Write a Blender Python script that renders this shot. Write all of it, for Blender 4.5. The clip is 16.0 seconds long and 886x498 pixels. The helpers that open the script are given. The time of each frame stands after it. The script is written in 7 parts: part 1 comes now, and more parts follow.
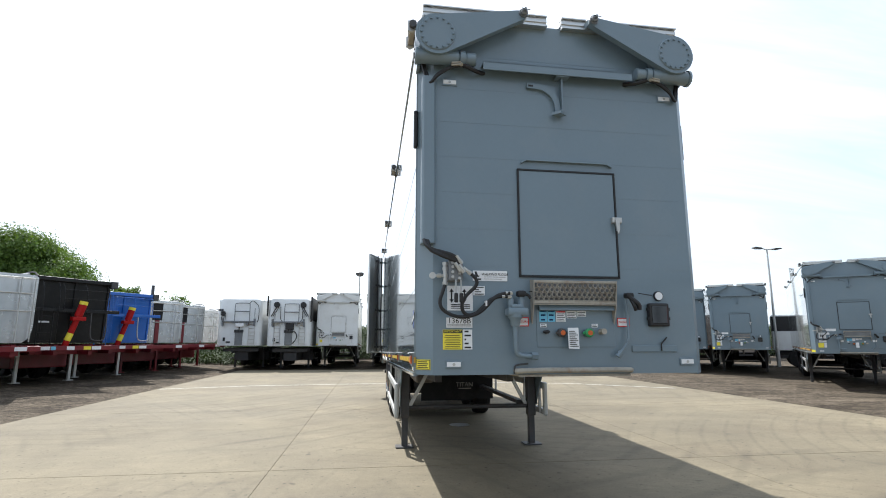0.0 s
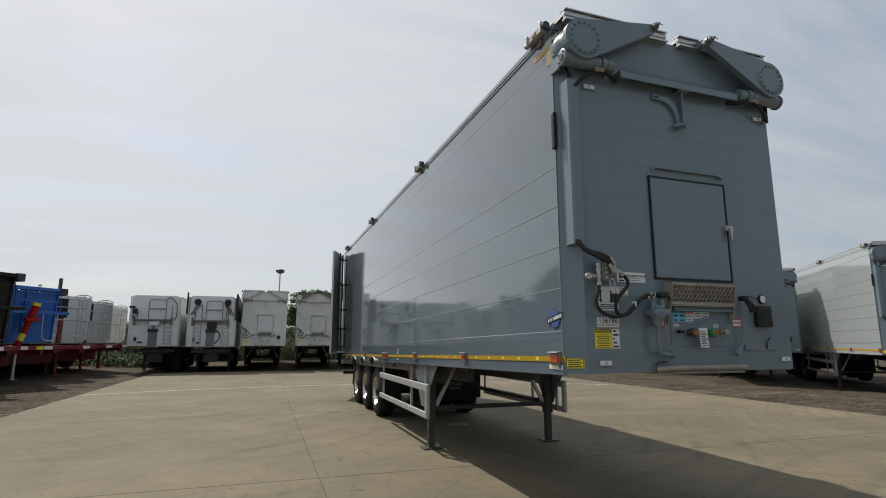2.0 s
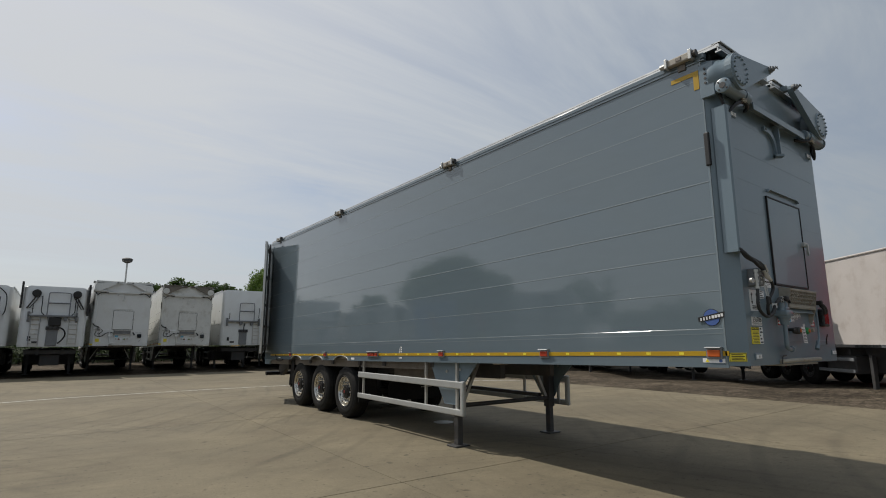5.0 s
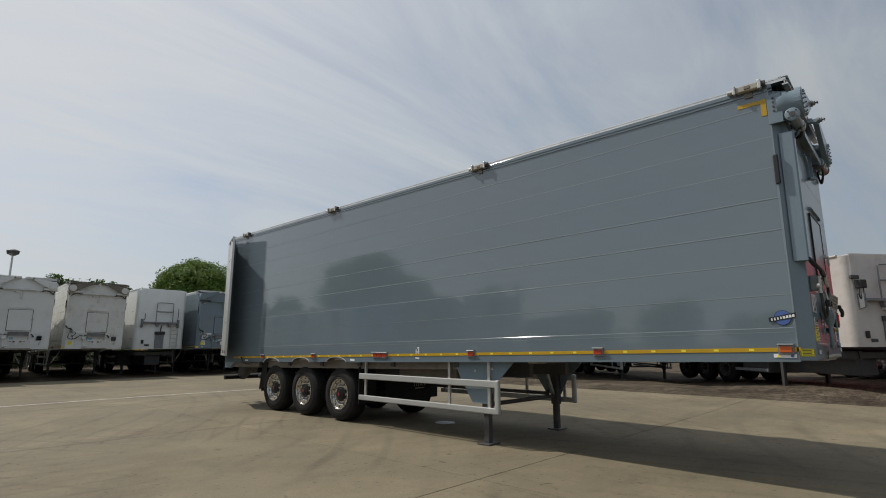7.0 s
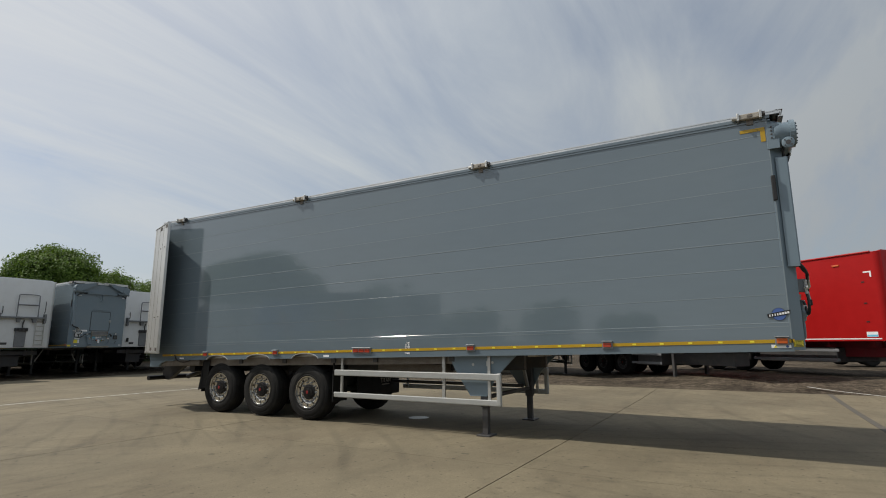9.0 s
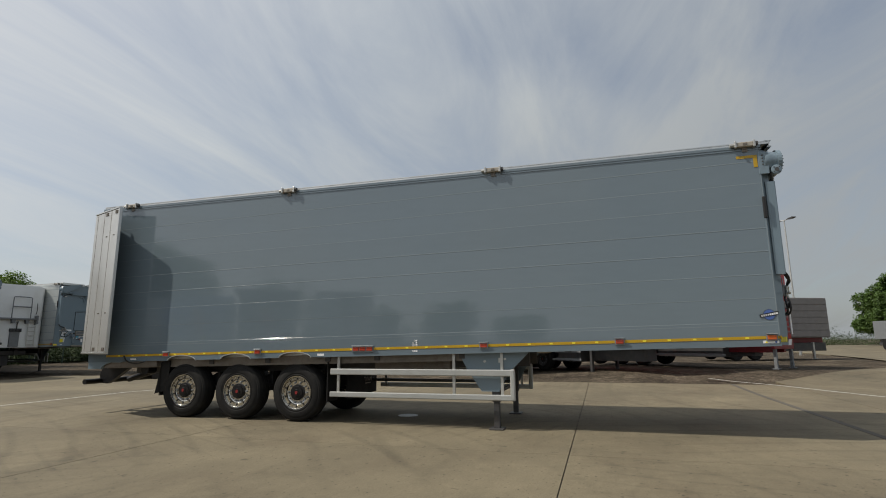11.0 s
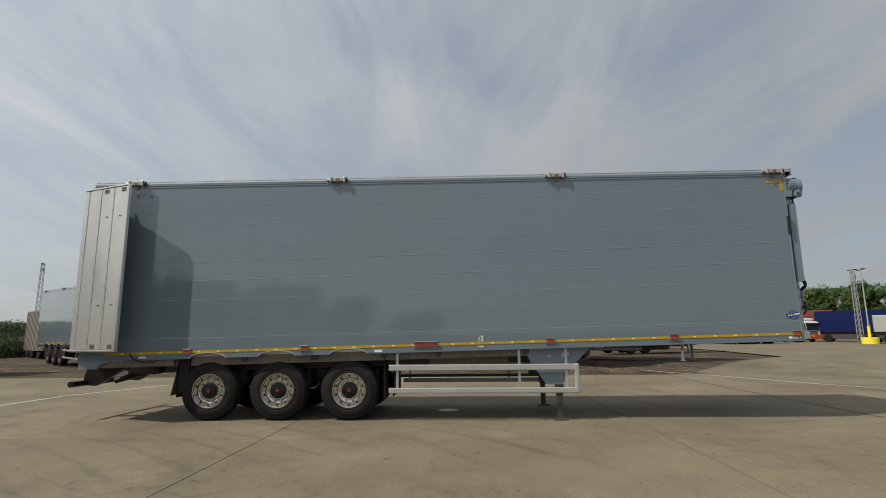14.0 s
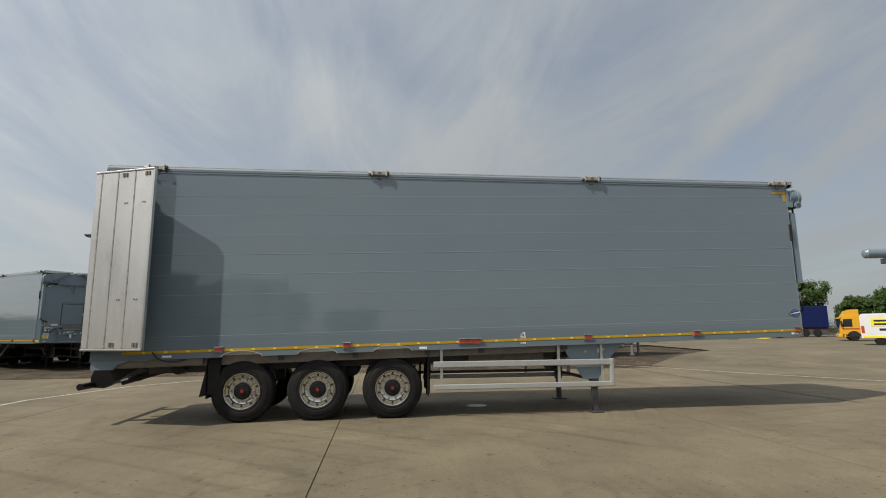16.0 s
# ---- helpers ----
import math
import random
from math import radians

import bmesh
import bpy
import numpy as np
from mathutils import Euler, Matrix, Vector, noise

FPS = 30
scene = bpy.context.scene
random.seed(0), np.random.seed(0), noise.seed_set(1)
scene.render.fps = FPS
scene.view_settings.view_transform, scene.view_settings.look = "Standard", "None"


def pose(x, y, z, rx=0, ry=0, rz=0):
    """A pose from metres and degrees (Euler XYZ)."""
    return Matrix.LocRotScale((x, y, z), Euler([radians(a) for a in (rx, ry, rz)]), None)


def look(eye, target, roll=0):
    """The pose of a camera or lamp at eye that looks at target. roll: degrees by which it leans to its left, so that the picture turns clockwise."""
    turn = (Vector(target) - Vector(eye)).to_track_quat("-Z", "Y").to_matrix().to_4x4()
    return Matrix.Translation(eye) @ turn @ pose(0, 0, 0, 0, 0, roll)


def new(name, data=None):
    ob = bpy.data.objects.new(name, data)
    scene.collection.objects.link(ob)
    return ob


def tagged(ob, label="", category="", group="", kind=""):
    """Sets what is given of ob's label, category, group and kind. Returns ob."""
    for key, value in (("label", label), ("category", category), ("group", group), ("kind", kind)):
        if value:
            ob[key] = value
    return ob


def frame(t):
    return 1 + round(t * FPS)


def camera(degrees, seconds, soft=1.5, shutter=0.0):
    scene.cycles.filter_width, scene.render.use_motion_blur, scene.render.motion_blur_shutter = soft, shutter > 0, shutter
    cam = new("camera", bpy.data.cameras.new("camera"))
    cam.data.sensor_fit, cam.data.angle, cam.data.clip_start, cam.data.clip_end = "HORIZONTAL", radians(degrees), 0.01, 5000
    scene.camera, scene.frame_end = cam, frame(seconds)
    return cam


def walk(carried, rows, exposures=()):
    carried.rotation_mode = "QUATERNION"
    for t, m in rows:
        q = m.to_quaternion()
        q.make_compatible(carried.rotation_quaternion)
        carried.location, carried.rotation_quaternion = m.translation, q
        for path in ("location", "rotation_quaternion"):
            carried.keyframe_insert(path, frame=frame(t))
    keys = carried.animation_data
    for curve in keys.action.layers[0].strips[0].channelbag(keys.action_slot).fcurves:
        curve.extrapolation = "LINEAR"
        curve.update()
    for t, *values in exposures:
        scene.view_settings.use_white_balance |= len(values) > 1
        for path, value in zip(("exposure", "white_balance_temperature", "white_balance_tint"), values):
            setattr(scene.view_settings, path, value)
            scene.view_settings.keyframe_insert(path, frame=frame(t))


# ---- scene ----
cam = camera(80.4, 16.0, soft=1.0)
PATH = [
    (0, (0.251, -0.025, 1.636), (0.515, 1.927, 1.981), -0.0),
    (0.5, (-0.208, 0.093, 1.64), (0.155, 2.03, 1.983), -0.0),
    (1, (-0.739, 0.164, 1.625), (-0.297, 2.084, 1.968), -0.1),
    (1.5, (-1.239, 0.286, 1.614), (-0.707, 2.183, 1.959), -0.1),
    (2, (-1.72, 0.469, 1.628), (-1.092, 2.337, 1.974), -0.0),
    (2.5, (-2.217, 0.613, 1.652), (-1.483, 2.441, 1.998), -0.1),
    (3, (-2.655, 0.841, 1.659), (-1.829, 2.631, 1.999), -0.2),
    (3.5, (-3.14, 1.067, 1.643), (-2.232, 2.816, 1.982), -0.2),
    (4, (-3.573, 1.307, 1.645), (-2.569, 3.004, 1.984), -0.2),
    (6.5, (-5.602, 2.868, 1.52), (-4.233, 4.281, 1.879), 0.1),
    (7, (-6.005, 3.212, 1.526), (-4.565, 4.552, 1.887), 0.0),
    (7.5, (-6.394, 3.543, 1.532), (-4.893, 4.814, 1.89), -0.0),
    (8, (-6.651, 3.931, 1.509), (-5.073, 5.107, 1.865), -0.0),
    (8.5, (-6.989, 4.374, 1.5), (-5.338, 5.446, 1.854), -0.1),
    (9, (-7.269, 4.838, 1.465), (-5.552, 5.801, 1.82), -0.2),
    (9.5, (-7.564, 5.327, 1.467), (-5.797, 6.195, 1.822), -0.2),
    (10, (-7.825, 5.799, 1.464), (-6.009, 6.558, 1.816), -0.3),
    (12.5, (-8.799, 8.517, 1.425), (-6.853, 8.827, 1.77), -0.5),
    (13, (-8.901, 9.104, 1.461), (-6.943, 9.335, 1.799), -0.5),
    (13.5, (-9.006, 9.703, 1.481), (-7.039, 9.846, 1.815), -0.5),
    (14, (-9.052, 10.279, 1.477), (-7.08, 10.354, 1.808), -0.5),
    (14.5, (-9.119, 10.869, 1.485), (-7.147, 10.872, 1.814), -0.5),
    (15, (-9.111, 11.467, 1.478), (-7.14, 11.383, 1.805), -0.6),
    (15.5, (-9.088, 12.039, 1.483), (-7.12, 11.891, 1.806), -0.6),
    (16, (-9.014, 12.632, 1.518), (-7.053, 12.393, 1.83), -0.6),
]
EXPOSURES = [(0.0, 0.78, 5950, 10), (0.5, 0.44, 6050, 10), (1.0, 0.2, 6150, 10), (2.0, -0.3, 6400, 10), (2.7, -0.48, 6350, 10), (3.5, -0.49, 6340, 10), (7.0, -0.42, 6380, 10), (10.0, -0.32, 6450, 10), (12.5, -0.3, 6550, 10), (16.0, -0.22, 6550, 10)]
walk(cam, [(t, look(eye, target, roll)) for t, eye, target, roll in PATH], EXPOSURES)

# ---- world, sun and sky ----
SUN = Vector((-1.5, 3.3, 4.45)).normalized()
sun = new("sun", bpy.data.lights.new("sun", "SUN"))
sun.data.energy, sun.data.angle, sun.data.color = 4.4, radians(0.6), (1.0, 0.93, 0.82)
sun.matrix_world = look((0, 0, 60), Vector((0, 0, 60)) - SUN)

world = bpy.data.worlds.new("sky")
scene.world = world
world.use_nodes = True
wn, wl = world.node_tree.nodes, world.node_tree.links
wn.clear()
sky = wn.new("ShaderNodeTexSky")
sky.sky_type, sky.sun_disc = "NISHITA", False
sky.sun_elevation = math.asin(SUN.z)
sky.sun_rotation = math.atan2(SUN.x, SUN.y)
sky.dust_density, sky.air_density, sky.ozone_density = 2.2, 1.0, 1.0
wco = wn.new("ShaderNodeTexCoord")
# gaps and denser streaks in the high cloud: from, to, half width, change of cover
SKY_PATCHES = [
    ((0.836, 0.148, 0.528), (0.901, -0.098, 0.422), 0.06, -0.22),
    ((0.822, -0.249, 0.513), (0.834, -0.401, 0.379), 0.07, -0.14),
    ((0.763, -0.444, 0.469), (0.792, -0.528, 0.305), 0.05, -0.12),
    ((0.776, -0.549, 0.31), (0.631, -0.633, 0.448), 0.028, 0.25),
    ((0.764, -0.602, 0.23), (0.621, -0.693, 0.366), 0.07, -0.12),
    ((0.815, 0.335, 0.472), (0.905, 0.115, 0.409), 0.065, 0.15),
    ((0.903, 0.035, 0.428), (0.939, -0.116, 0.325), 0.065, 0.15),
    ((0.265, 0.935, 0.236), (0.435, 0.866, 0.248), 0.028, -0.25),
    ((-0.152, 0.934, 0.324), (-0.029, 0.955, 0.296), 0.028, -0.25),
    ((-0.257, 0.906, 0.336), (-0.086, 0.946, 0.311), 0.028, -0.2),
    ((-0.153, 0.888, 0.433), (0.122, 0.891, 0.437), 0.078, 0.15),
]
# streaky high cloud: the direction is flattened onto a high layer and stretched
wsep = wn.new("ShaderNodeSeparateXYZ")
wl.new(wco.outputs["Generated"], wsep.inputs[0])
wz = wn.new("ShaderNodeMath"); wz.operation = "MAXIMUM"; wz.inputs[1].default_value = 0.0
wl.new(wsep.outputs["Z"], wz.inputs[0])
wza = wn.new("ShaderNodeMath"); wza.operation = "ADD"; wza.inputs[1].default_value = 0.18
wl.new(wz.outputs[0], wza.inputs[0])
wdx = wn.new("ShaderNodeMath"); wdx.operation = "DIVIDE"
wdy = wn.new("ShaderNodeMath"); wdy.operation = "DIVIDE"
wl.new(wsep.outputs["X"], wdx.inputs[0]); wl.new(wza.outputs[0], wdx.inputs[1])
wl.new(wsep.outputs["Y"], wdy.inputs[0]); wl.new(wza.outputs[0], wdy.inputs[1])
wcmb = wn.new("ShaderNodeCombineXYZ")
wl.new(wdx.outputs[0], wcmb.inputs["X"]); wl.new(wdy.outputs[0], wcmb.inputs["Y"])
wmap = wn.new("ShaderNodeMapping")
wmap.inputs["Rotation"].default_value = (0, 0, radians(12))
wmap.inputs["Scale"].default_value = (0.5, 1.8, 1.0)
wmap.inputs["Location"].default_value = (0.35, 0.2, 0.0)
wl.new(wcmb.outputs[0], wmap.inputs["Vector"])
wno = wn.new("ShaderNodeTexNoise")
wno.inputs["Scale"].default_value, wno.inputs["Detail"].default_value = 1.1, 10.0
wno.inputs["Roughness"].default_value, wno.inputs["Distortion"].default_value = 0.62, 0.7
wl.new(wmap.outputs[0], wno.inputs["Vector"])
wra = wn.new("ShaderNodeMapRange")
wra.inputs["From Min"].default_value, wra.inputs["From Max"].default_value = 0.38, 0.63
wra.inputs["To Min"].default_value, wra.inputs["To Max"].default_value = 0.56, 0.97
wl.new(wno.outputs[0], wra.inputs["Value"])
# thin cloud is lit brightest round the sun
wdot = wn.new("ShaderNodeVectorMath"); wdot.operation = "DOT_PRODUCT"
wdot.inputs[1].default_value = SUN
wl.new(wco.outputs["Generated"], wdot.inputs[0])
wglow = wn.new("ShaderNodeMapRange")
wglow.interpolation_type = "SMOOTHSTEP"
wglow.inputs["From Min"].default_value, wglow.inputs["From Max"].default_value = -0.45, 1.0
wglow.inputs["To Min"].default_value, wglow.inputs["To Max"].default_value = 3.6, 6.95
wl.new(wdot.outputs["Value"], wglow.inputs["Value"])
wcol = wn.new("ShaderNodeMix"); wcol.data_type = "RGBA"; wcol.blend_type = "MULTIPLY"
wcol.inputs["Factor"].default_value = 1.0
wtone = wn.new("ShaderNodeMix"); wtone.data_type = "RGBA"
wtone.inputs["A"].default_value, wtone.inputs["B"].default_value = (0.905, 0.966, 1.0, 1), (0.965, 0.978, 1.0, 1)
wwarm = wn.new("ShaderNodeMapRange")
wwarm.inputs["From Min"].default_value, wwarm.inputs["From Max"].default_value = 0.4, 0.95
wl.new(wdot.outputs["Value"], wwarm.inputs["Value"])
wl.new(wwarm.outputs[0], wtone.inputs["Factor"])
wl.new(wtone.outputs["Result"], wcol.inputs["A"])
wl.new(wglow.outputs[0], wcol.inputs["B"])


def sky_math(op, a, b):
    q = wn.new("ShaderNodeMath")
    q.operation = op
    for i, v in enumerate((a, b)):
        if isinstance(v, (int, float)):
            q.inputs[i].default_value = v
        else:
            wl.new(v, q.inputs[i])
    return q.outputs[0]


def sky_patch(a, b, spread):
    """A long soft patch of the sky between two directions, frayed by the cloud noise."""
    a, b = Vector(a).normalized(), Vector(b).normalized()
    mid, along = (a + b).normalized(), (b - a).normalized()
    total = None
    for axis, size in ((along, (b - a).length * 0.62), (mid.cross(along), spread)):
        d = wn.new("ShaderNodeVectorMath"); d.operation = "DOT_PRODUCT"
        d.inputs[1].default_value = axis
        wl.new(wwarp.outputs[0], d.inputs[0])
        q = sky_math("POWER", sky_math("ABSOLUTE", sky_math("DIVIDE", d.outputs["Value"], size), 0), 2.0)
        total = q if total is None else sky_math("ADD", total, q)
    facing = wn.new("ShaderNodeVectorMath"); facing.operation = "DOT_PRODUCT"
    facing.inputs[1].default_value = mid
    wl.new(wco.outputs["Generated"], facing.inputs[0])
    g = sky_math("POWER", 2.718, sky_math("MULTIPLY", total, -1.0))
    return sky_math("MULTIPLY", g, sky_math("GREATER_THAN", facing.outputs["Value"], 0.0))


# a little wind: directions pushed about by noise, so that no patch has a clean edge
wfray = wn.new("ShaderNodeTexNoise")
wfray.inputs["Scale"].default_value, wfray.inputs["Detail"].default_value = 5.0, 6.0
wfray.inputs["Roughness"].default_value = 0.6
wl.new(wco.outputs["Generated"], wfray.inputs["Vector"])
wsub = wn.new("ShaderNodeVectorMath"); wsub.operation = "SUBTRACT"
wsub.inputs[1].default_value = (0.5, 0.5, 0.5)
wl.new(wfray.outputs["Color"], wsub.inputs[0])
wsc = wn.new("ShaderNodeVectorMath"); wsc.operation = "SCALE"
wsc.inputs["Scale"].default_value = 0.13
wl.new(wsub.outputs[0], wsc.inputs[0])
wwarp = wn.new("ShaderNodeVectorMath"); wwarp.operation = "ADD"
wl.new(wco.outputs["Generated"], wwarp.inputs[0]); wl.new(wsc.outputs[0], wwarp.inputs[1])
cover = wra.outputs[0]
for a, b, spread, amount in SKY_PATCHES:
    cover = sky_math("ADD", cover, sky_math("MULTIPLY", sky_patch(a, b, spread), amount))
veil = wn.new("ShaderNodeMapRange")
veil.interpolation_type = "SMOOTHSTEP"
veil.inputs["From Min"].default_value, veil.inputs["From Max"].default_value = 0.55, 1.0
veil.inputs["To Min"].default_value, veil.inputs["To Max"].default_value = 0.0, 0.16
wl.new(wdot.outputs["Value"], veil.inputs["Value"])
cover = sky_math("ADD", cover, veil.outputs[0])
cover = sky_math("MINIMUM", sky_math("MAXIMUM", cover, 0.3), 1.0)
wmix = wn.new("ShaderNodeMix"); wmix.data_type = "RGBA"
wl.new(cover, wmix.inputs["Factor"])
wl.new(sky.outputs[0], wmix.inputs["A"])
wl.new(wcol.outputs["Result"], wmix.inputs["B"])
wbg = wn.new("ShaderNodeBackground")
wbg.inputs["Strength"].default_value = 0.13
wl.new(wmix.outputs["Result"], wbg.inputs["Color"])
wout = wn.new("ShaderNodeOutputWorld")
wl.new(wbg.outputs[0], wout.inputs["Surface"])


# ---- materials ----
def mat(name, color, rough=0.5, metal=0.0, var=0.12, scale=3.0, fine=40.0, bump=0.0, coat=0.0,
        dirt=None, dirt_amount=0.0, stretch=(1, 1, 1), island=0.0, spec=0.5, coords="Object"):
    m = bpy.data.materials.new(name)
    m.use_nodes = True
    n, l = m.node_tree.nodes, m.node_tree.links
    b = n["Principled BSDF"]
    co = n.new("ShaderNodeTexCoord")
    mp = n.new("ShaderNodeMapping")
    mp.inputs["Scale"].default_value = stretch
    l.new(co.outputs[coords], mp.inputs["Vector"])
    big, small = n.new("ShaderNodeTexNoise"), n.new("ShaderNodeTexNoise")
    for t, s, d in ((big, scale, 5.0), (small, fine, 3.0)):
        t.inputs["Scale"].default_value, t.inputs["Detail"].default_value = s, d
        l.new(mp.outputs[0], t.inputs["Vector"])
    add = n.new("ShaderNodeMath"); add.operation = "MULTIPLY_ADD"
    l.new(small.outputs[0], add.inputs[0]); add.inputs[1].default_value = 0.4
    l.new(big.outputs[0], add.inputs[2])
    rng = n.new("ShaderNodeMapRange")
    rng.inputs["From Min"].default_value, rng.inputs["From Max"].default_value = 0.4, 1.0
    rng.inputs["To Min"].default_value, rng.inputs["To Max"].default_value = 1 - var, 1 + var
    l.new(add.outputs[0], rng.inputs["Value"])
    mul = n.new("ShaderNodeVectorMath"); mul.operation = "SCALE"
    mul.inputs[0].default_value = color
    l.new(rng.outputs[0], mul.inputs["Scale"])
    last = mul.outputs[0]
    if island:
        geo = n.new("ShaderNodeNewGeometry")
        r2 = n.new("ShaderNodeMapRange")
        r2.inputs["To Min"].default_value, r2.inputs["To Max"].default_value = 1 - island, 1 + island
        l.new(geo.outputs["Random Per Island"], r2.inputs["Value"])
        m2 = n.new("ShaderNodeVectorMath"); m2.operation = "SCALE"
        l.new(last, m2.inputs[0]); l.new(r2.outputs[0], m2.inputs["Scale"])
        last = m2.outputs[0]
    if dirt:
        dn = n.new("ShaderNodeTexNoise")
        dn.inputs["Scale"].default_value, dn.inputs["Detail"].default_value = scale * 1.7, 8.0
        dn.inputs["Roughness"].default_value = 0.65
        l.new(mp.outputs[0], dn.inputs["Vector"])
        dr = n.new("ShaderNodeMapRange")
        dr.inputs["From Min"].default_value, dr.inputs["From Max"].default_value = 0.5, 0.72
        dr.inputs["To Max"].default_value = dirt_amount
        l.new(dn.outputs[0], dr.inputs["Value"])
        dm = n.new("ShaderNodeMix"); dm.data_type = "RGBA"
        l.new(dr.outputs[0], dm.inputs["Factor"]); l.new(last, dm.inputs["A"])
        dm.inputs["B"].default_value = (*dirt, 1)
        last = dm.outputs["Result"]
    l.new(last, b.inputs["Base Color"])
    rr = n.new("ShaderNodeMapRange")
    rr.inputs["To Min"].default_value, rr.inputs["To Max"].default_value = max(rough - 0.06, 0.02), min(rough + 0.08, 1)
    l.new(big.outputs[0], rr.inputs["Value"])
    l.new(rr.outputs[0], b.inputs["Roughness"])
    b.inputs["Metallic"].default_value = metal
    b.inputs["Specular IOR Level"].default_value = spec
    if coat:
        b.inputs["Coat Weight"].default_value, b.inputs["Coat Roughness"].default_value = coat, 0.03
    if bump:
        bp = n.new("ShaderNodeBump")
        bp.inputs["Strength"].default_value, bp.inputs["Distance"].default_value = bump, 0.01
        l.new(add.outputs[0], bp.inputs["Height"])
        l.new(bp.outputs[0], b.inputs["Normal"])
    return m


GREY = mat("grey_paint", (0.163, 0.22, 0.262), 0.3, var=0.05, scale=1.2, fine=30, bump=0.02, coat=0.3, dirt=(0.3, 0.3, 0.28), dirt_amount=0.12)
SIDE = mat("grey_side_panel", (0.148, 0.19, 0.22), 0.07, var=0.06, scale=0.6, fine=9, bump=0.004, coat=0.7, stretch=(1, 0.25, 1))
LIGHT_SIDE = mat("pale_side_panel", (0.40, 0.43, 0.43), 0.07, var=0.04, scale=0.6, fine=9, bump=0.004, coat=0.7, stretch=(1, 0.25, 1))
WHITE = mat("white_paint", (0.74, 0.755, 0.75), 0.3, var=0.05, scale=1.1, fine=25, coat=0.2, dirt=(0.5, 0.47, 0.4), dirt_amount=0.25)
# whitish paint; the pink cast is bounce from the red tipper, put into the colour
PINK_BOUNCE_WHITE = mat("dusty_white_with_pink_bounce", (0.49, 0.455, 0.43), 0.4, var=0.08, scale=1.3, fine=25, dirt=(0.3, 0.24, 0.2), dirt_amount=0.4)
TARP = mat("weathered_tarpaulin", (0.2, 0.18, 0.15), 0.8, var=0.25, scale=4, dirt=(0.1, 0.085, 0.07), dirt_amount=0.6)
FENCE_GREEN = mat("dark_fence_paint", (0.012, 0.032, 0.024), 0.5, var=0.1)
BANK = mat("rough_grass_bank", (0.036, 0.05, 0.014), 0.95, var=0.45, scale=0.5, fine=6, bump=0.6, dirt=(0.022, 0.03, 0.01), dirt_amount=0.8)
OLD_WHITE = mat("dirty_white_paint", (0.68, 0.685, 0.66), 0.45, var=0.09, scale=1.6, fine=25, dirt=(0.36, 0.33, 0.27), dirt_amount=0.5)
RED = mat("red_paint", (0.36, 0.008, 0.008), 0.4, var=0.08, spec=0.2)
DARK_RED = mat("dark_red_paint", (0.17, 0.009, 0.016), 0.4, var=0.15, dirt=(0.1, 0.05, 0.045), dirt_amount=0.3)
BLUE = mat("blue_paint", (0.02, 0.13, 0.5), 0.3, var=0.08, coat=0.3)
NAVY = mat("navy_paint", (0.004, 0.011, 0.07), 0.6, var=0.1, spec=0.15)
BLACK = mat("black_paint", (0.009, 0.009, 0.01), 0.4, var=0.2, dirt=(0.04, 0.034, 0.028), dirt_amount=0.3, spec=0.3)
CHASSIS = mat("dark_chassis_steel", (0.05, 0.05, 0.052), 0.5, var=0.25, dirt=(0.1, 0.082, 0.066), dirt_amount=0.6)
RUBBER = mat("tyre_rubber", (0.0095, 0.0095, 0.0095), 0.75, var=0.2, bump=0.1, dirt=(0.05, 0.044, 0.036), dirt_amount=0.3, spec=0.3)
HOSE = mat("hose_rubber", (0.012, 0.012, 0.013), 0.5, var=0.1)
ALU = mat("bare_aluminium", (0.62, 0.62, 0.6), 0.35, 1.0, var=0.1, scale=2.5, bump=0.03, dirt=(0.4, 0.38, 0.33), dirt_amount=0.3)
DOOR_ALU = mat("weathered_aluminium", (0.6, 0.6, 0.585), 0.4, 0.7, var=0.14, scale=1.5, bump=0.05, dirt=(0.36, 0.34, 0.3), dirt_amount=0.5, stretch=(1, 1, 0.3))
GUARD = mat("guard_aluminium", (0.43, 0.44, 0.43), 0.42, 0.3, var=0.1, scale=3, dirt=(0.42, 0.4, 0.36), dirt_amount=0.3)
CHROME = mat("polished_alloy", (0.64, 0.625, 0.58), 0.22, 1.0, var=0.1, dirt=(0.3, 0.27, 0.22), dirt_amount=0.3)
DULL_STEEL = mat("dull_grey_steel", (0.2, 0.21, 0.22), 0.5, 0.3, var=0.15, scale=6)
STEEL = mat("galvanised_steel", (0.5, 0.5, 0.48), 0.45, 0.7, var=0.15, scale=6)
CREAM = mat("worn_cream_steel", (0.36, 0.335, 0.285), 0.6, var=0.2, scale=8, dirt=(0.22, 0.12, 0.06), dirt_amount=0.6)
RUNNER = mat("dusty_bare_steel", (0.17, 0.15, 0.127), 0.5, 0.3, var=0.2, scale=5, dirt=(0.12, 0.09, 0.06), dirt_amount=0.6)
YELLOW = mat("yellow_reflector", (0.47, 0.29, 0.012), 0.35, var=0.06, scale=6)
YELLOW_LIGHT = mat("bright_yellow", (0.85, 0.72, 0.05), 0.4, var=0.06)
ORANGE = mat("orange_plastic", (0.55, 0.11, 0.015), 0.35, var=0.06)
HUB_RED = mat("hub_red", (0.25, 0.02, 0.02), 0.4)
BEAD = mat("panel_bead", (0.19, 0.232, 0.255), 0.1, var=0.04, coat=0.7)
DARK_JOINT = mat("rusty_joint", (0.3, 0.285, 0.26), 0.7, var=0.4, scale=7, dirt=(0.07, 0.05, 0.032), dirt_amount=0.95)
LAMP_RED = mat("red_lamp_plastic", (0.45, 0.06, 0.03), 0.2, var=0.1, coat=0.4)
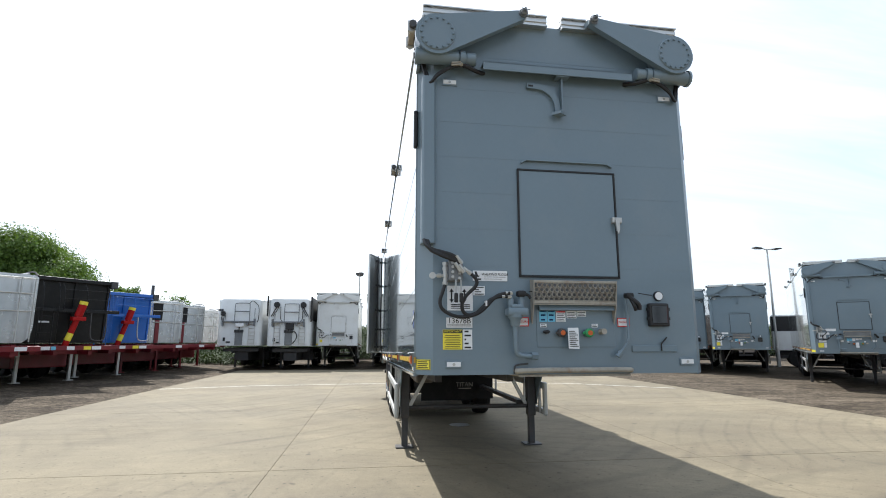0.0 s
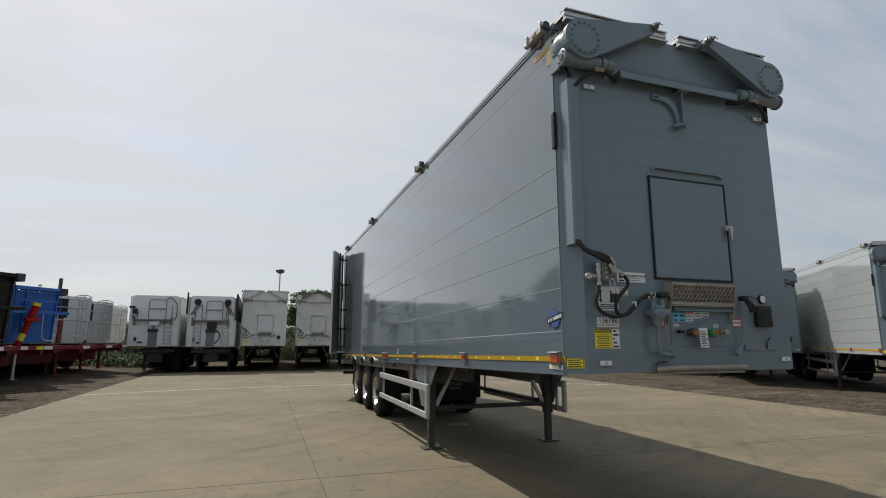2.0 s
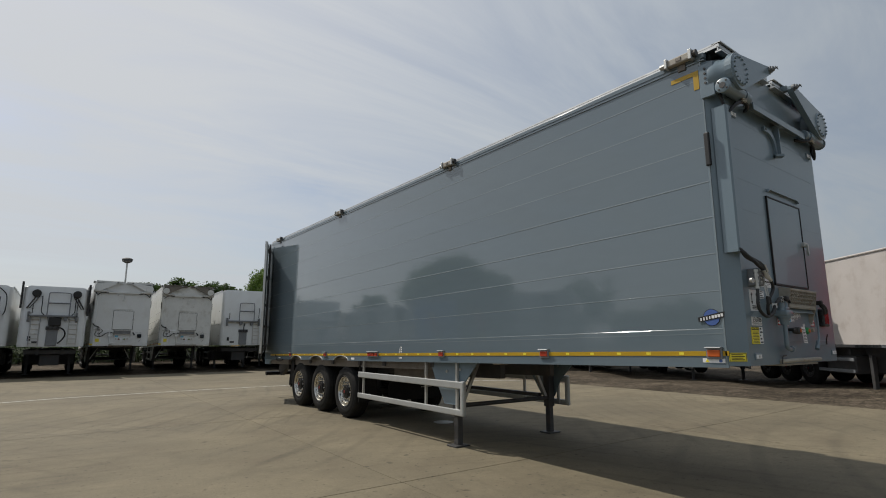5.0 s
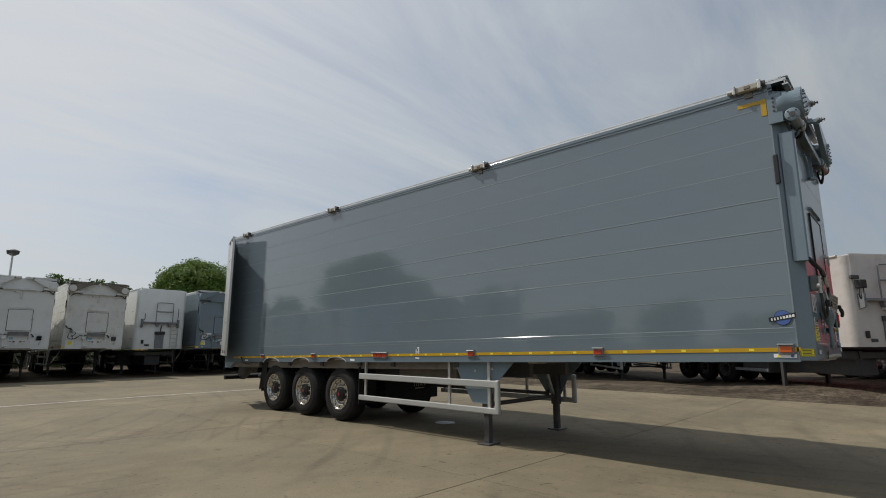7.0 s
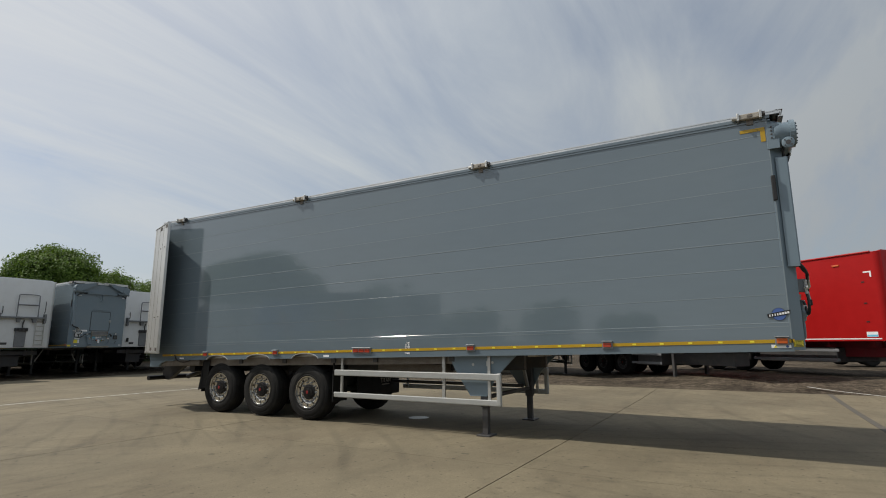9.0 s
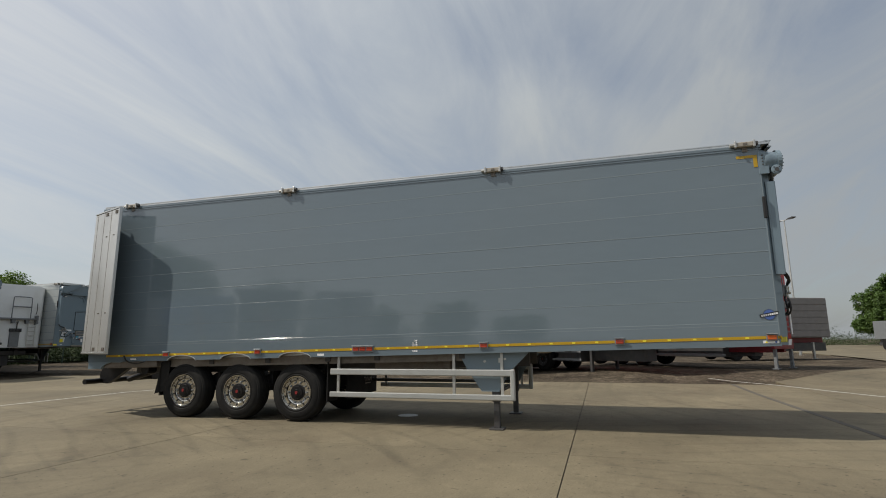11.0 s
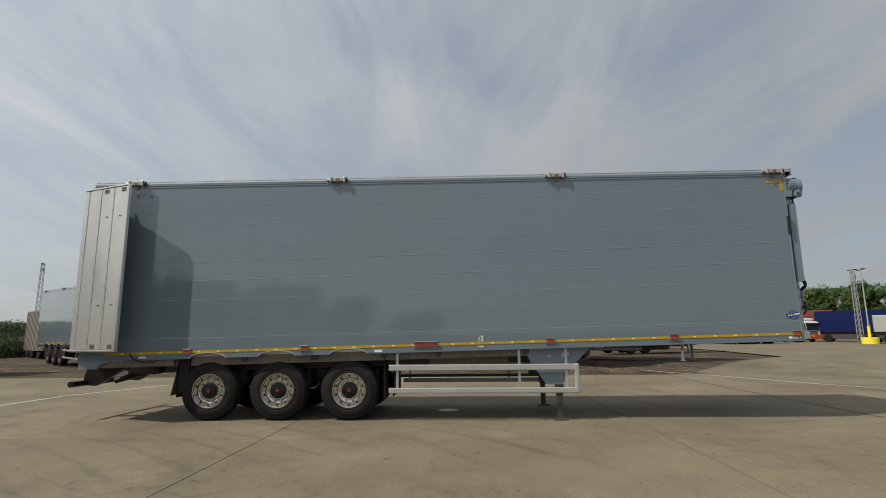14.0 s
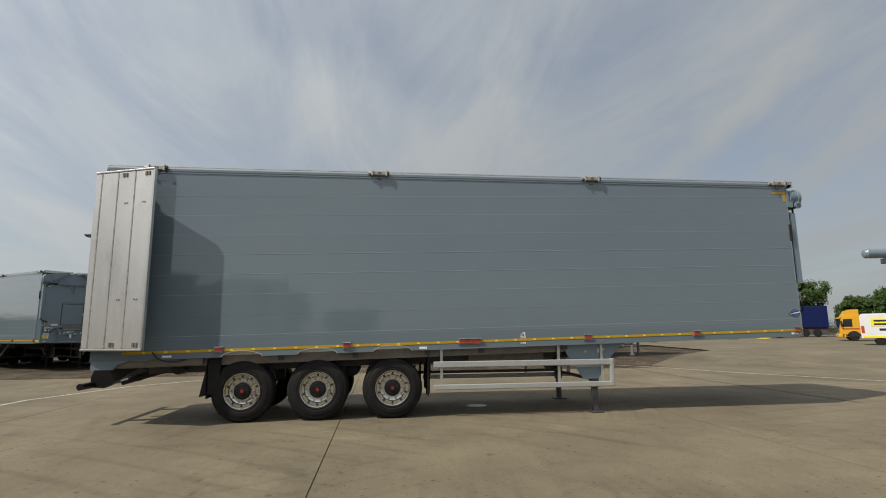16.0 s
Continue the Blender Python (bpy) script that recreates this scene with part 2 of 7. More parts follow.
GREEN = mat("green_plastic", (0.04, 0.3, 0.1), 0.4)
LABEL = mat("white_label", (0.78, 0.79, 0.8), 0.4, var=0.03)
INK = mat("black_ink", (0.015, 0.015, 0.016), 0.5, var=0.05)
RED_INK = mat("red_ink", (0.6, 0.03, 0.03), 0.4, var=0.05)
CYAN = mat("cyan_label", (0.16, 0.5, 0.7), 0.4, var=0.05)
BADGE_BLUE = mat("badge_blue", (0.07, 0.13, 0.36), 0.35, var=0.05)
LINE_PAINT = mat("white_line_paint", (0.5, 0.49, 0.45), 0.75, var=0.2, scale=3, fine=30, dirt=(0.2, 0.165, 0.11), dirt_amount=0.8)
GLASS_DARK = mat("dark_cab_glass", (0.02, 0.025, 0.03), 0.06, var=0.05, coat=0.5)
CAB_YELLOW = mat("warm_yellow_paint", (0.68, 0.36, 0.02), 0.35, var=0.06)
OLD_GREY = mat("dusty_grey_panel", (0.2, 0.19, 0.185), 0.6, var=0.12, dirt=(0.18, 0.16, 0.14), dirt_amount=0.4)
BARK = mat("bark", (0.11, 0.085, 0.06), 0.9, var=0.3, scale=5, bump=0.3, stretch=(1, 1, 0.3))
LEAF = mat("leaves", (0.1, 0.17, 0.024), 0.6, var=0.2, scale=0.5, island=0.35)
LEAF_DARK = mat("dark_leaves", (0.04, 0.075, 0.018), 0.6, var=0.2, scale=0.5, island=0.35)
LEAF_MID = mat("mid_green_leaves", (0.062, 0.115, 0.02), 0.6, var=0.2, scale=0.5, island=0.35)
WEED = mat("weeds", (0.034, 0.056, 0.014), 0.8, var=0.3, scale=0.7, island=0.3)


def thin(m, amount, color):
    """Leaves let some of the sun through."""
    n, l = m.node_tree.nodes, m.node_tree.links
    tr = n.new("ShaderNodeBsdfTranslucent")
    tr.inputs["Color"].default_value = (*color, 1)
    mx = n.new("ShaderNodeMixShader")
    mx.inputs[0].default_value = amount
    out = next(x for x in n if x.type == "OUTPUT_MATERIAL")
    l.new(n["Principled BSDF"].outputs[0], mx.inputs[1])
    l.new(tr.outputs[0], mx.inputs[2])
    l.new(mx.outputs[0], out.inputs["Surface"])


thin(LEAF, 0.25, (0.13, 0.21, 0.02))
thin(LEAF_DARK, 0.25, (0.08, 0.14, 0.02))
thin(LEAF_MID, 0.25, (0.1, 0.17, 0.02))
thin(WEED, 0.06, (0.06, 0.09, 0.015))
CLADDING = mat("wall_cladding", (0.34, 0.37, 0.36), 0.6, var=0.08)
ROOF_GREEN = mat("green_roof_edge", (0.05, 0.1, 0.085), 0.6)


def concrete_material():
    m = mat("worn_concrete", (0.178, 0.150, 0.096), 0.85, var=0.22, scale=0.35, fine=30, bump=0.4, dirt=(0.118, 0.092, 0.058), dirt_amount=0.6, coords="Generated")
    n, l = m.node_tree.nodes, m.node_tree.links
    mp = next(x for x in n if x.type == "MAPPING")
    geo = n.new("ShaderNodeNewGeometry")
    l.new(geo.outputs["Position"], mp.inputs["Vector"])
    b = n["Principled BSDF"]
    base = b.inputs["Base Color"].links[0].from_socket
    # each slab was cast on its own day
    oi = n.new("ShaderNodeObjectInfo")
    r = n.new("ShaderNodeMapRange")
    r.inputs["To Min"].default_value, r.inputs["To Max"].default_value = 0.94, 1.05
    l.new(oi.outputs["Random"], r.inputs["Value"])
    # tyre scuffs: wide arcs broken up by noise
    def arcs(cx, cy, scale, seed, depth):
        ms = n.new("ShaderNodeMapping")
        ms.inputs["Location"].default_value = (-cx, -cy, 0)
        l.new(geo.outputs["Position"], ms.inputs["Vector"])
        wv = n.new("ShaderNodeTexWave")
        wv.wave_type, wv.rings_direction = "RINGS", "Z"
        wv.inputs["Scale"].default_value, wv.inputs["Distortion"].default_value = scale, 1.2
        wv.inputs["Detail"].default_value, wv.inputs["Detail Scale"].default_value = 2.0, 0.6
        l.new(ms.outputs[0], wv.inputs["Vector"])
        w1 = n.new("ShaderNodeMapRange")
        w1.inputs["From Min"].default_value, w1.inputs["From Max"].default_value = 0.86, 1.0
        l.new(wv.outputs[1], w1.inputs["Value"])
        nz = n.new("ShaderNodeTexNoise")
        nz.inputs["Scale"].default_value, nz.inputs["Detail"].default_value = 0.22, 3.0
        m2 = n.new("ShaderNodeMapping")
        m2.inputs["Location"].default_value = (seed * 17.0, seed * 5.0, 0)
        l.new(geo.outputs["Position"], m2.inputs["Vector"]); l.new(m2.outputs[0], nz.inputs["Vector"])
        w2 = n.new("ShaderNodeMapRange")
        w2.inputs["From Min"].default_value, w2.inputs["From Max"].default_value = 0.48, 0.62
        l.new(nz.outputs[0], w2.inputs["Value"])
        mm = n.new("ShaderNodeMath"); mm.operation = "MULTIPLY"
        l.new(w1.outputs[0], mm.inputs[0]); l.new(w2.outputs[0], mm.inputs[1])
        inv = n.new("ShaderNodeMapRange")
        inv.inputs["To Min"].default_value, inv.inputs["To Max"].default_value = 1.0, 1.0 - depth
        l.new(mm.outputs[0], inv.inputs["Value"])
        return inv.outputs[0]
    # broad stains and small dark spots
    def blot(scale, lo, hi, to, detail, rough=0.6):
        nz = n.new("ShaderNodeTexNoise")
        nz.inputs["Scale"].default_value, nz.inputs["Detail"].default_value, nz.inputs["Roughness"].default_value = scale, detail, rough
        l.new(geo.outputs["Position"], nz.inputs["Vector"])
        r_ = n.new("ShaderNodeMapRange")
        r_.inputs["From Min"].default_value, r_.inputs["From Max"].default_value = lo, hi
        r_.inputs["To Min"].default_value, r_.inputs["To Max"].default_value = 1.0, to
        l.new(nz.outputs[0], r_.inputs["Value"])
        return r_.outputs[0]
    # scraped streaks of rubber and dust
    def streaks(turn, sx, sy, lo, hi, to):
        ms = n.new("ShaderNodeMapping")
        ms.inputs["Rotation"].default_value = (0, 0, radians(turn))
        ms.inputs["Scale"].default_value = (sx, sy, 1)
        l.new(geo.outputs["Position"], ms.inputs["Vector"])
        nz = n.new("ShaderNodeTexNoise")
        nz.inputs["Scale"].default_value, nz.inputs["Detail"].default_value = 1.0, 6.0
        nz.inputs["Roughness"].default_value, nz.inputs["Distortion"].default_value = 0.7, 0.5
        l.new(ms.outputs[0], nz.inputs["Vector"])
        r_ = n.new("ShaderNodeMapRange")
        r_.inputs["From Min"].default_value, r_.inputs["From Max"].default_value = lo, hi
        r_.inputs["To Min"].default_value, r_.inputs["To Max"].default_value = 1.0, to
        l.new(nz.outputs[0], r_.inputs["Value"])
        return r_.outputs[0]
    layers = [arcs(-14, 24, 0.42, 1, 0.17), arcs(9, -6, 0.31, 2, 0.16), arcs(-30, -4, 0.55, 3, 0.14), arcs(16, 3, 0.8, 4, 0.13), arcs(-6, -9, 0.7, 5, 0.12),
              streaks(8, 0.5, 1.7, 0.54, 0.74, 0.86), streaks(-22, 0.4, 2.2, 0.5, 0.3, 1.1), streaks(75, 0.4, 3.0, 0.55, 0.75, 0.9),
              blot(0.25, 0.45, 0.7, 0.78, 8.0), blot(1.3, 0.52, 0.75, 0.8, 8.0, 0.7), blot(3.7, 0.69, 0.72, 0.6, 2.0), blot(15.0, 0.685, 0.71, 0.5, 1.0), blot(90.0, 0.42, 0.66, 0.74, 2.0), blot(22.0, 0.62, 0.68, 0.72, 3.0, 0.7), blot(2.2, 0.6, 0.72, 0.82, 10.0, 0.8),
              blot(45.0, 0.5, 0.75, 1.25, 3.0, 0.7), blot(8.0, 0.5, 0.72, 1.18, 8.0, 0.75), blot(0.6, 0.5, 0.32, 1.14, 6.0)]
    prod = layers[0]
    for x in layers[1:]:
        km = n.new("ShaderNodeMath"); km.operation = "MULTIPLY"
        l.new(prod, km.inputs[0]); l.new(x, km.inputs[1])
        prod = km.outputs[0]
    k = n.new("ShaderNodeMath"); k.operation = "MULTIPLY"
    l.new(r.outputs[0], k.inputs[0]); l.new(prod, k.inputs[1])
    sc = n.new("ShaderNodeVectorMath"); sc.operation = "SCALE"
    l.new(base, sc.inputs[0]); l.new(k.outputs[0], sc.inputs["Scale"])
    l.new(sc.outputs[0], b.inputs["Base Color"])
    return m


CONCRETE = concrete_material()
GRAVEL = mat("gravel_ground", (0.068, 0.056, 0.042), 0.95, spec=0.08, var=0.45, scale=0.4, fine=7, bump=0.5, dirt=(0.036, 0.029, 0.024), dirt_amount=0.7)


def gravel_detail(m):
    n, l = m.node_tree.nodes, m.node_tree.links
    b = n["Principled BSDF"]
    base = b.inputs["Base Color"].links[0].from_socket
    co = n.new("ShaderNodeTexCoord")
    vo = n.new("ShaderNodeTexVoronoi")
    vo.inputs["Scale"].default_value = 34.0
    l.new(co.outputs["Object"], vo.inputs["Vector"])
    rg = n.new("ShaderNodeMapRange")
    rg.inputs["From Max"].default_value = 1.0
    rg.inputs["To Min"].default_value, rg.inputs["To Max"].default_value = 0.65, 1.45
    sepc = n.new("ShaderNodeSeparateColor")
    l.new(vo.outputs["Color"], sepc.inputs[0]); l.new(sepc.outputs[0], rg.inputs["Value"])
    sc = n.new("ShaderNodeVectorMath"); sc.operation = "SCALE"
    l.new(base, sc.inputs[0]); l.new(rg.outputs[0], sc.inputs["Scale"])
    l.new(sc.outputs[0], b.inputs["Base Color"])
    # packed ruts, dust and puddle stains
    for scl, lo, hi, k0, k1, st in ((2.6, 0.35, 0.7, 0.6, 1.5, (1, 1, 1)), (0.7, 0.35, 0.68, 0.7, 1.35, (1, 1, 1)), (1.0, 0.35, 0.68, 0.72, 1.3, (0.3, 3.0, 1)), (6.0, 0.34, 0.66, 0.7, 1.4, (1, 1, 1)), (11.0, 0.32, 0.68, 0.45, 1.75, (1, 1, 1)), (34.0, 0.35, 0.65, 0.6, 1.5, (1, 1, 1))):
        mq = n.new("ShaderNodeMapping")
        mq.inputs["Rotation"].default_value = (0, 0, radians(25))
        mq.inputs["Scale"].default_value = st
        l.new(co.outputs["Object"], mq.inputs["Vector"])
        q = n.new("ShaderNodeTexNoise")
        q.inputs["Scale"].default_value, q.inputs["Detail"].default_value, q.inputs["Roughness"].default_value = scl, 8.0, 0.72
        l.new(mq.outputs[0], q.inputs["Vector"])
        qr = n.new("ShaderNodeMapRange")
        qr.inputs["From Min"].default_value, qr.inputs["From Max"].default_value = lo, hi
        qr.inputs["To Min"].default_value, qr.inputs["To Max"].default_value = k0, k1
        l.new(q.outputs[0], qr.inputs["Value"])
        s2 = n.new("ShaderNodeVectorMath"); s2.operation = "SCALE"
        l.new(b.inputs["Base Color"].links[0].from_socket, s2.inputs[0]); l.new(qr.outputs[0], s2.inputs["Scale"])
        l.new(s2.outputs[0], b.inputs["Base Color"])
    bp = n.new("ShaderNodeBump")
    bp.inputs["Strength"].default_value, bp.inputs["Distance"].default_value = 0.8, 0.015
    l.new(vo.outputs["Distance"], bp.inputs["Height"])
    l.new(bp.outputs[0], b.inputs["Normal"])


gravel_detail(GRAVEL)
JOINT = mat("joint_filler", (0.1, 0.09, 0.075), 0.9, var=0.2)


# ---- mesh tools ----
def box(bm, x0, x1, y0, y1, z0, z1, bevel=0.0):
    v = [bm.verts.new(p) for p in ((x0, y0, z0), (x1, y0, z0), (x1, y1, z0), (x0, y1, z0), (x0, y0, z1), (x1, y0, z1), (x1, y1, z1), (x0, y1, z1))]
    f = [bm.faces.new([v[i] for i in q]) for q in ((0, 3, 2, 1), (4, 5, 6, 7), (0, 1, 5, 4), (1, 2, 6, 5), (2, 3, 7, 6), (3, 0, 4, 7))]
    if bevel:
        es = list({e for q in f for e in q.edges})
        bmesh.ops.bevel(bm, geom=es, offset=bevel, segments=2, affect="EDGES", profile=0.5)
    return bm


def hexa(bm, a, b):
    """A block between two quads of four points each, in the same order."""
    v = [bm.verts.new(p) for p in (*a, *b)]
    for q in ((0, 3, 2, 1), (4, 5, 6, 7), (0, 1, 5, 4), (1, 2, 6, 5), (2, 3, 7, 6), (3, 0, 4, 7)):
        bm.faces.new([v[i] for i in q])
    return bm


def prism(bm, poly, axis, a, b):
    """A polygon in the plane across an axis, drawn out from a to b. Axis x: (y, z); y: (x, z); z: (x, y)."""
    def at(p, c):
        return {"x": (c, p[0], p[1]), "y": (p[0], c, p[1]), "z": (p[0], p[1], c)}[axis]
    lo, hi = [bm.verts.new(at(p, a)) for p in poly], [bm.verts.new(at(p, b)) for p in poly]
    bm.faces.new(lo), bm.faces.new(hi[::-1])
    for i in range(len(poly)):
        j = (i + 1) % len(poly)
        bm.faces.new((lo[j], lo[i], hi[i], hi[j]))
    return bm


def ring_at(c, u, w, r, seg):
    return [c + r * (math.cos(2 * math.pi * i / seg) * u + math.sin(2 * math.pi * i / seg) * w) for i in range(seg)]


def lathe(bm, p0, direction, profile, seg=24, caps=True):
    """A turned body: profile of (distance along, radius) from p0."""
    d = Vector(direction).normalized()
    u = d.orthogonal().normalized()
    w = d.cross(u)
    rings = []
    for s, r in profile:
        rings.append([bm.verts.new(p) for p in ring_at(Vector(p0) + s * d, u, w, max(r, 1e-4), seg)])
    for a, b in zip(rings, rings[1:]):
        for i in range(seg):
            j = (i + 1) % seg
            bm.faces.new((a[i], a[j], b[j], b[i]))
    if caps:
        bm.faces.new(rings[0][::-1]), bm.faces.new(rings[-1])
    return bm


def cyl(bm, p0, p1, r, seg=12, r1=None):
    d = Vector(p1) - Vector(p0)
    return lathe(bm, p0, d, [(0, r), (d.length, r if r1 is None else r1)], seg)


def tube(bm, pts, r, seg=8, smooth=0):
    """A round bar along points; smooth: how often its corners are rounded off."""
    p = [Vector(q) for q in pts]
    for _ in range(smooth):
        q = [p[0]]
        for a, b in zip(p, p[1:]):
            q += [a.lerp(b, 0.25), a.lerp(b, 0.75)]
        p = q + [p[-1]]
    rings, u = [], None
    for i, c in enumerate(p):
        d = (p[min(i + 1, len(p) - 1)] - p[max(i - 1, 0)]).normalized()
        u = (u - u.dot(d) * d).normalized() if u is not None and (u - u.dot(d) * d).length > 1e-3 else d.orthogonal().normalized()
        rings.append([bm.verts.new(x) for x in ring_at(c, u, d.cross(u), r, seg)])
    for a, b in zip(rings, rings[1:]):
        for i in range(seg):
            j = (i + 1) % seg
            bm.faces.new((a[i], a[j], b[j], b[i]))
    bm.faces.new(rings[0][::-1]), bm.faces.new(rings[-1])
    return bm


def B(): 
    return bmesh.new()


CLUSTERS = {"small_print", "pictogram", "writing", "badge_bars", "hub_bolts", "wheel_nuts", "vent_holes", "sticker_print", "tie_down_stickers", "gusset_bolts", "bolt_plates", "ram_bolts", "side_clip", "number_bars", "flange_bolts", "valve_plugs"}


def part(name, bm, material, parent=None, label="", smooth=False):
    bmesh.ops.recalc_face_normals(bm, faces=bm.faces[:])
    me = bpy.data.meshes.new(name)
    bm.to_mesh(me)
    bm.free()
    me.materials.append(material)
    if smooth:
        me.polygons.foreach_set("use_smooth", [True] * len(me.polygons))
        me.set_sharp_from_angle(angle=radians(35))
    ob = new(name, me)
    if parent is not None:
        ob.parent = parent
    if label:
        ob["label"] = label
    if name in CLUSTERS:
        ob["kind"] = "stuff"
    return ob


def thing(name, m, label, category, group="", kind=""):
    e = new(name)
    e.empty_display_size = 0.2
    e.matrix_world = m
    return tagged(e, label, category, group, kind)


def lettering(name, body, size, m, material, parent, depth=0.0006):
    """A word in the built-in font as a mesh, lying in the x-y plane of m."""
    cu = bpy.data.curves.new(name, "FONT")
    cu.body, cu.size, cu.align_x, cu.align_y, cu.extrude = body, size, "CENTER", "CENTER", depth
    cu.resolution_u = 2
    tmp = bpy.data.objects.new(name, cu)
    me = bpy.data.meshes.new_from_object(tmp)
    bpy.data.objects.remove(tmp)
    me.transform(m)
    me.materials.clear()
    me.materials.append(material)
    ob = new(name, me)
    ob.parent = parent
    ob["kind"] = "stuff"
    return ob


FRONTAL = Matrix(((1, 0, 0, 0), (0, 0, -1, 0), (0, 1, 0, 0), (0, 0, 0, 1)))


# ---- ground ----
def smoothstep(a, b, v):
    k = min(max((v - a) / (b - a), 0.0), 1.0)
    return k * k * (3 - 2 * k)


def gh(x, y):
    """The height of the yard: level round the middle, rising gently to its edges."""
    right = 0.06 * smoothstep(7, 13, x)
    left = 0.15 * smoothstep(7.2, 12, -x)
    far = 0.012 * min(max(x - 30.0, 0.0), 40.0) + 0.011 * min(max(y - 40.0, 0.0), 60.0) + 0.011 * min(max(-12 - x, 0.0), 60.0)
    row = 0.23 * smoothstep(11.8, 15.8, x) * smoothstep(13, 5, y) * smoothstep(-30, -12, y) * smoothstep(45, 28, x)
    return right + left + far + row


def ground_sheet():
    xs = sorted({*[-7 + 1.0 * i for i in range(-20, 60)], *[s * v for v in (40, 60, 90, 140, 250, 500, 1000, 2500) for s in (-1, 1) if abs(s * v) > 30], 70.0})
    ys = sorted({*[1.3 + 1.0 * i for i in range(-30, 50)], *[s * v for v in (60, 90, 140, 250, 500, 1000, 2500) for s in (-1, 1)]})
    vs = [(x, y, gh(x, y) - 0.045 - (0.03 * noise.noise((x * 0.3, y * 0.3, 0)) + 0.02 if abs(x) < 60 and abs(y) < 60 else 0)) for y in ys for x in xs]
    w = len(xs)
    fs = [(j * w + i, j * w + i + 1, (j + 1) * w + i + 1, (j + 1) * w + i) for j in range(len(ys) - 1) for i in range(w - 1)]
    me = bpy.data.meshes.new("ground")
    me.from_pydata(vs, [], fs)
    me.materials.append(GRAVEL)
    me.polygons.foreach_set("use_smooth", [True] * len(fs))
    return tagged(new("ground", me), "brown gravel yard ground with ruts and shade", "ground", kind="structure")


ground_sheet()
pavement = tagged(new("pavement"), "pale sandy concrete yard of large square slabs", "pavement", kind="structure")
SLAB = 6.0


def slab(x0, x1, y0, y1):
    g, gx, n = 0.007, 0.003, 6
    bm = B()
    grid = [[bm.verts.new((px := x0 + gx + (x1 - x0 - 2 * gx) * i / n, py := y0 + g + (y1 - y0 - 2 * g) * j / n, gh(px, py))) for i in range(n + 1)] for j in range(n + 1)]
    for j in range(n):
        for i in range(n):
            bm.faces.new((grid[j][i], grid[j][i + 1], grid[j + 1][i + 1], grid[j + 1][i]))
    rim = [grid[0][i] for i in range(n)] + [grid[j][n] for j in range(n)] + [grid[n][i] for i in range(n, 0, -1)] + [grid[j][0] for j in range(n, 0, -1)]
    low = [bm.verts.new(v.co - Vector((0, 0, 0.09))) for v in rim]
    for i in range(len(rim)):
        j = (i + 1) % len(rim)
        bm.faces.new((rim[j], rim[i], low[i], low[j]))
    return part("slab", bm, CONCRETE, pavement, smooth=True)


def edge_slab(x0, x1, y0, y1):
    """Slabs along the gravel, which comes to a blunt corner."""
    corner, along, back = Vector((20.2, -6.7, 0)), Vector((1, 1, 0)), Vector((0.184, 0.983, 0))
    for cuts in (((along, False),), ((along, True), (back, False))):
        ob = slab(x0, x1, y0, y1)
        bm = bmesh.new()
        bm.from_mesh(ob.data)
        for nrm, above in cuts:
            bmesh.ops.bisect_plane(bm, geom=bm.verts[:] + bm.edges[:] + bm.faces[:], plane_co=corner, plane_no=nrm, clear_outer=not above, clear_inner=above)
        if bm.faces:
            bm.to_mesh(ob.data)
        else:
            bpy.data.objects.remove(ob)
        bm.free()


def bed(x0, x1, y0, y1):
    """Filler just below the slabs, seen in the joints."""
    bm = B()
    nx, ny = max(int(x1 - x0), 1), max(int(y1 - y0), 1)
    rows = [[bm.verts.new((px := x0 + (x1 - x0) * i / nx, py := y0 + (y1 - y0) * j / ny, gh(px, py) - 0.015)) for i in range(nx + 1)] for j in range(ny + 1)]
    for j in range(ny):
        for i in range(nx):
            bm.faces.new((rows[j][i], rows[j][i + 1], rows[j + 1][i + 1], rows[j + 1][i]))
    part("joint_filler", bm, JOINT, pavement)


for iy in range(-8, 5):
    for ix in range(-1, 2):
        slab(-1 + SLAB * ix, -1 + SLAB * (ix + 1), 1.3 + SLAB * iy, 1.3 + SLAB * (iy + 1))
for iy in range(-10, 0):
    for ix in range(2, 16):
        cell = (-1 + SLAB * ix, -1 + SLAB * (ix + 1), 1.3 + SLAB * iy, 1.3 + SLAB * (iy + 1))
        if iy < -2:
            slab(*cell)
        elif iy == -2 or ix < 4:
            edge_slab(*cell)
bed(-6.9, 10.9, -46.6, 31.2)
bed(11.1, 94, -58, -10.8)


def painted_line(pts, w, name):
    bm = B()
    prev = None
    for (xa, ya), (xb, yb) in zip(pts, pts[1:]):
        d = Vector((xb - xa, yb - ya)).normalized()
        nrm = Vector((-d.y, d.x)) * w / 2
        n = max(int(math.hypot(xb - xa, yb - ya) / 0.5), 1)
        for i in range(n + 1):
            x, y = xa + (xb - xa) * i / n, ya + (yb - ya) * i / n
            a, b = bm.verts.new((x + nrm.x, y + nrm.y, gh(x, y) + 0.005)), bm.verts.new((x - nrm.x, y - nrm.y, gh(x, y) + 0.005))
            if prev:
                bm.faces.new((prev[0], prev[1], b, a))
            prev = (a, b)
    return tagged(part(name, bm, LINE_PAINT), "worn white painted line on the concrete", "road marking", kind="structure")


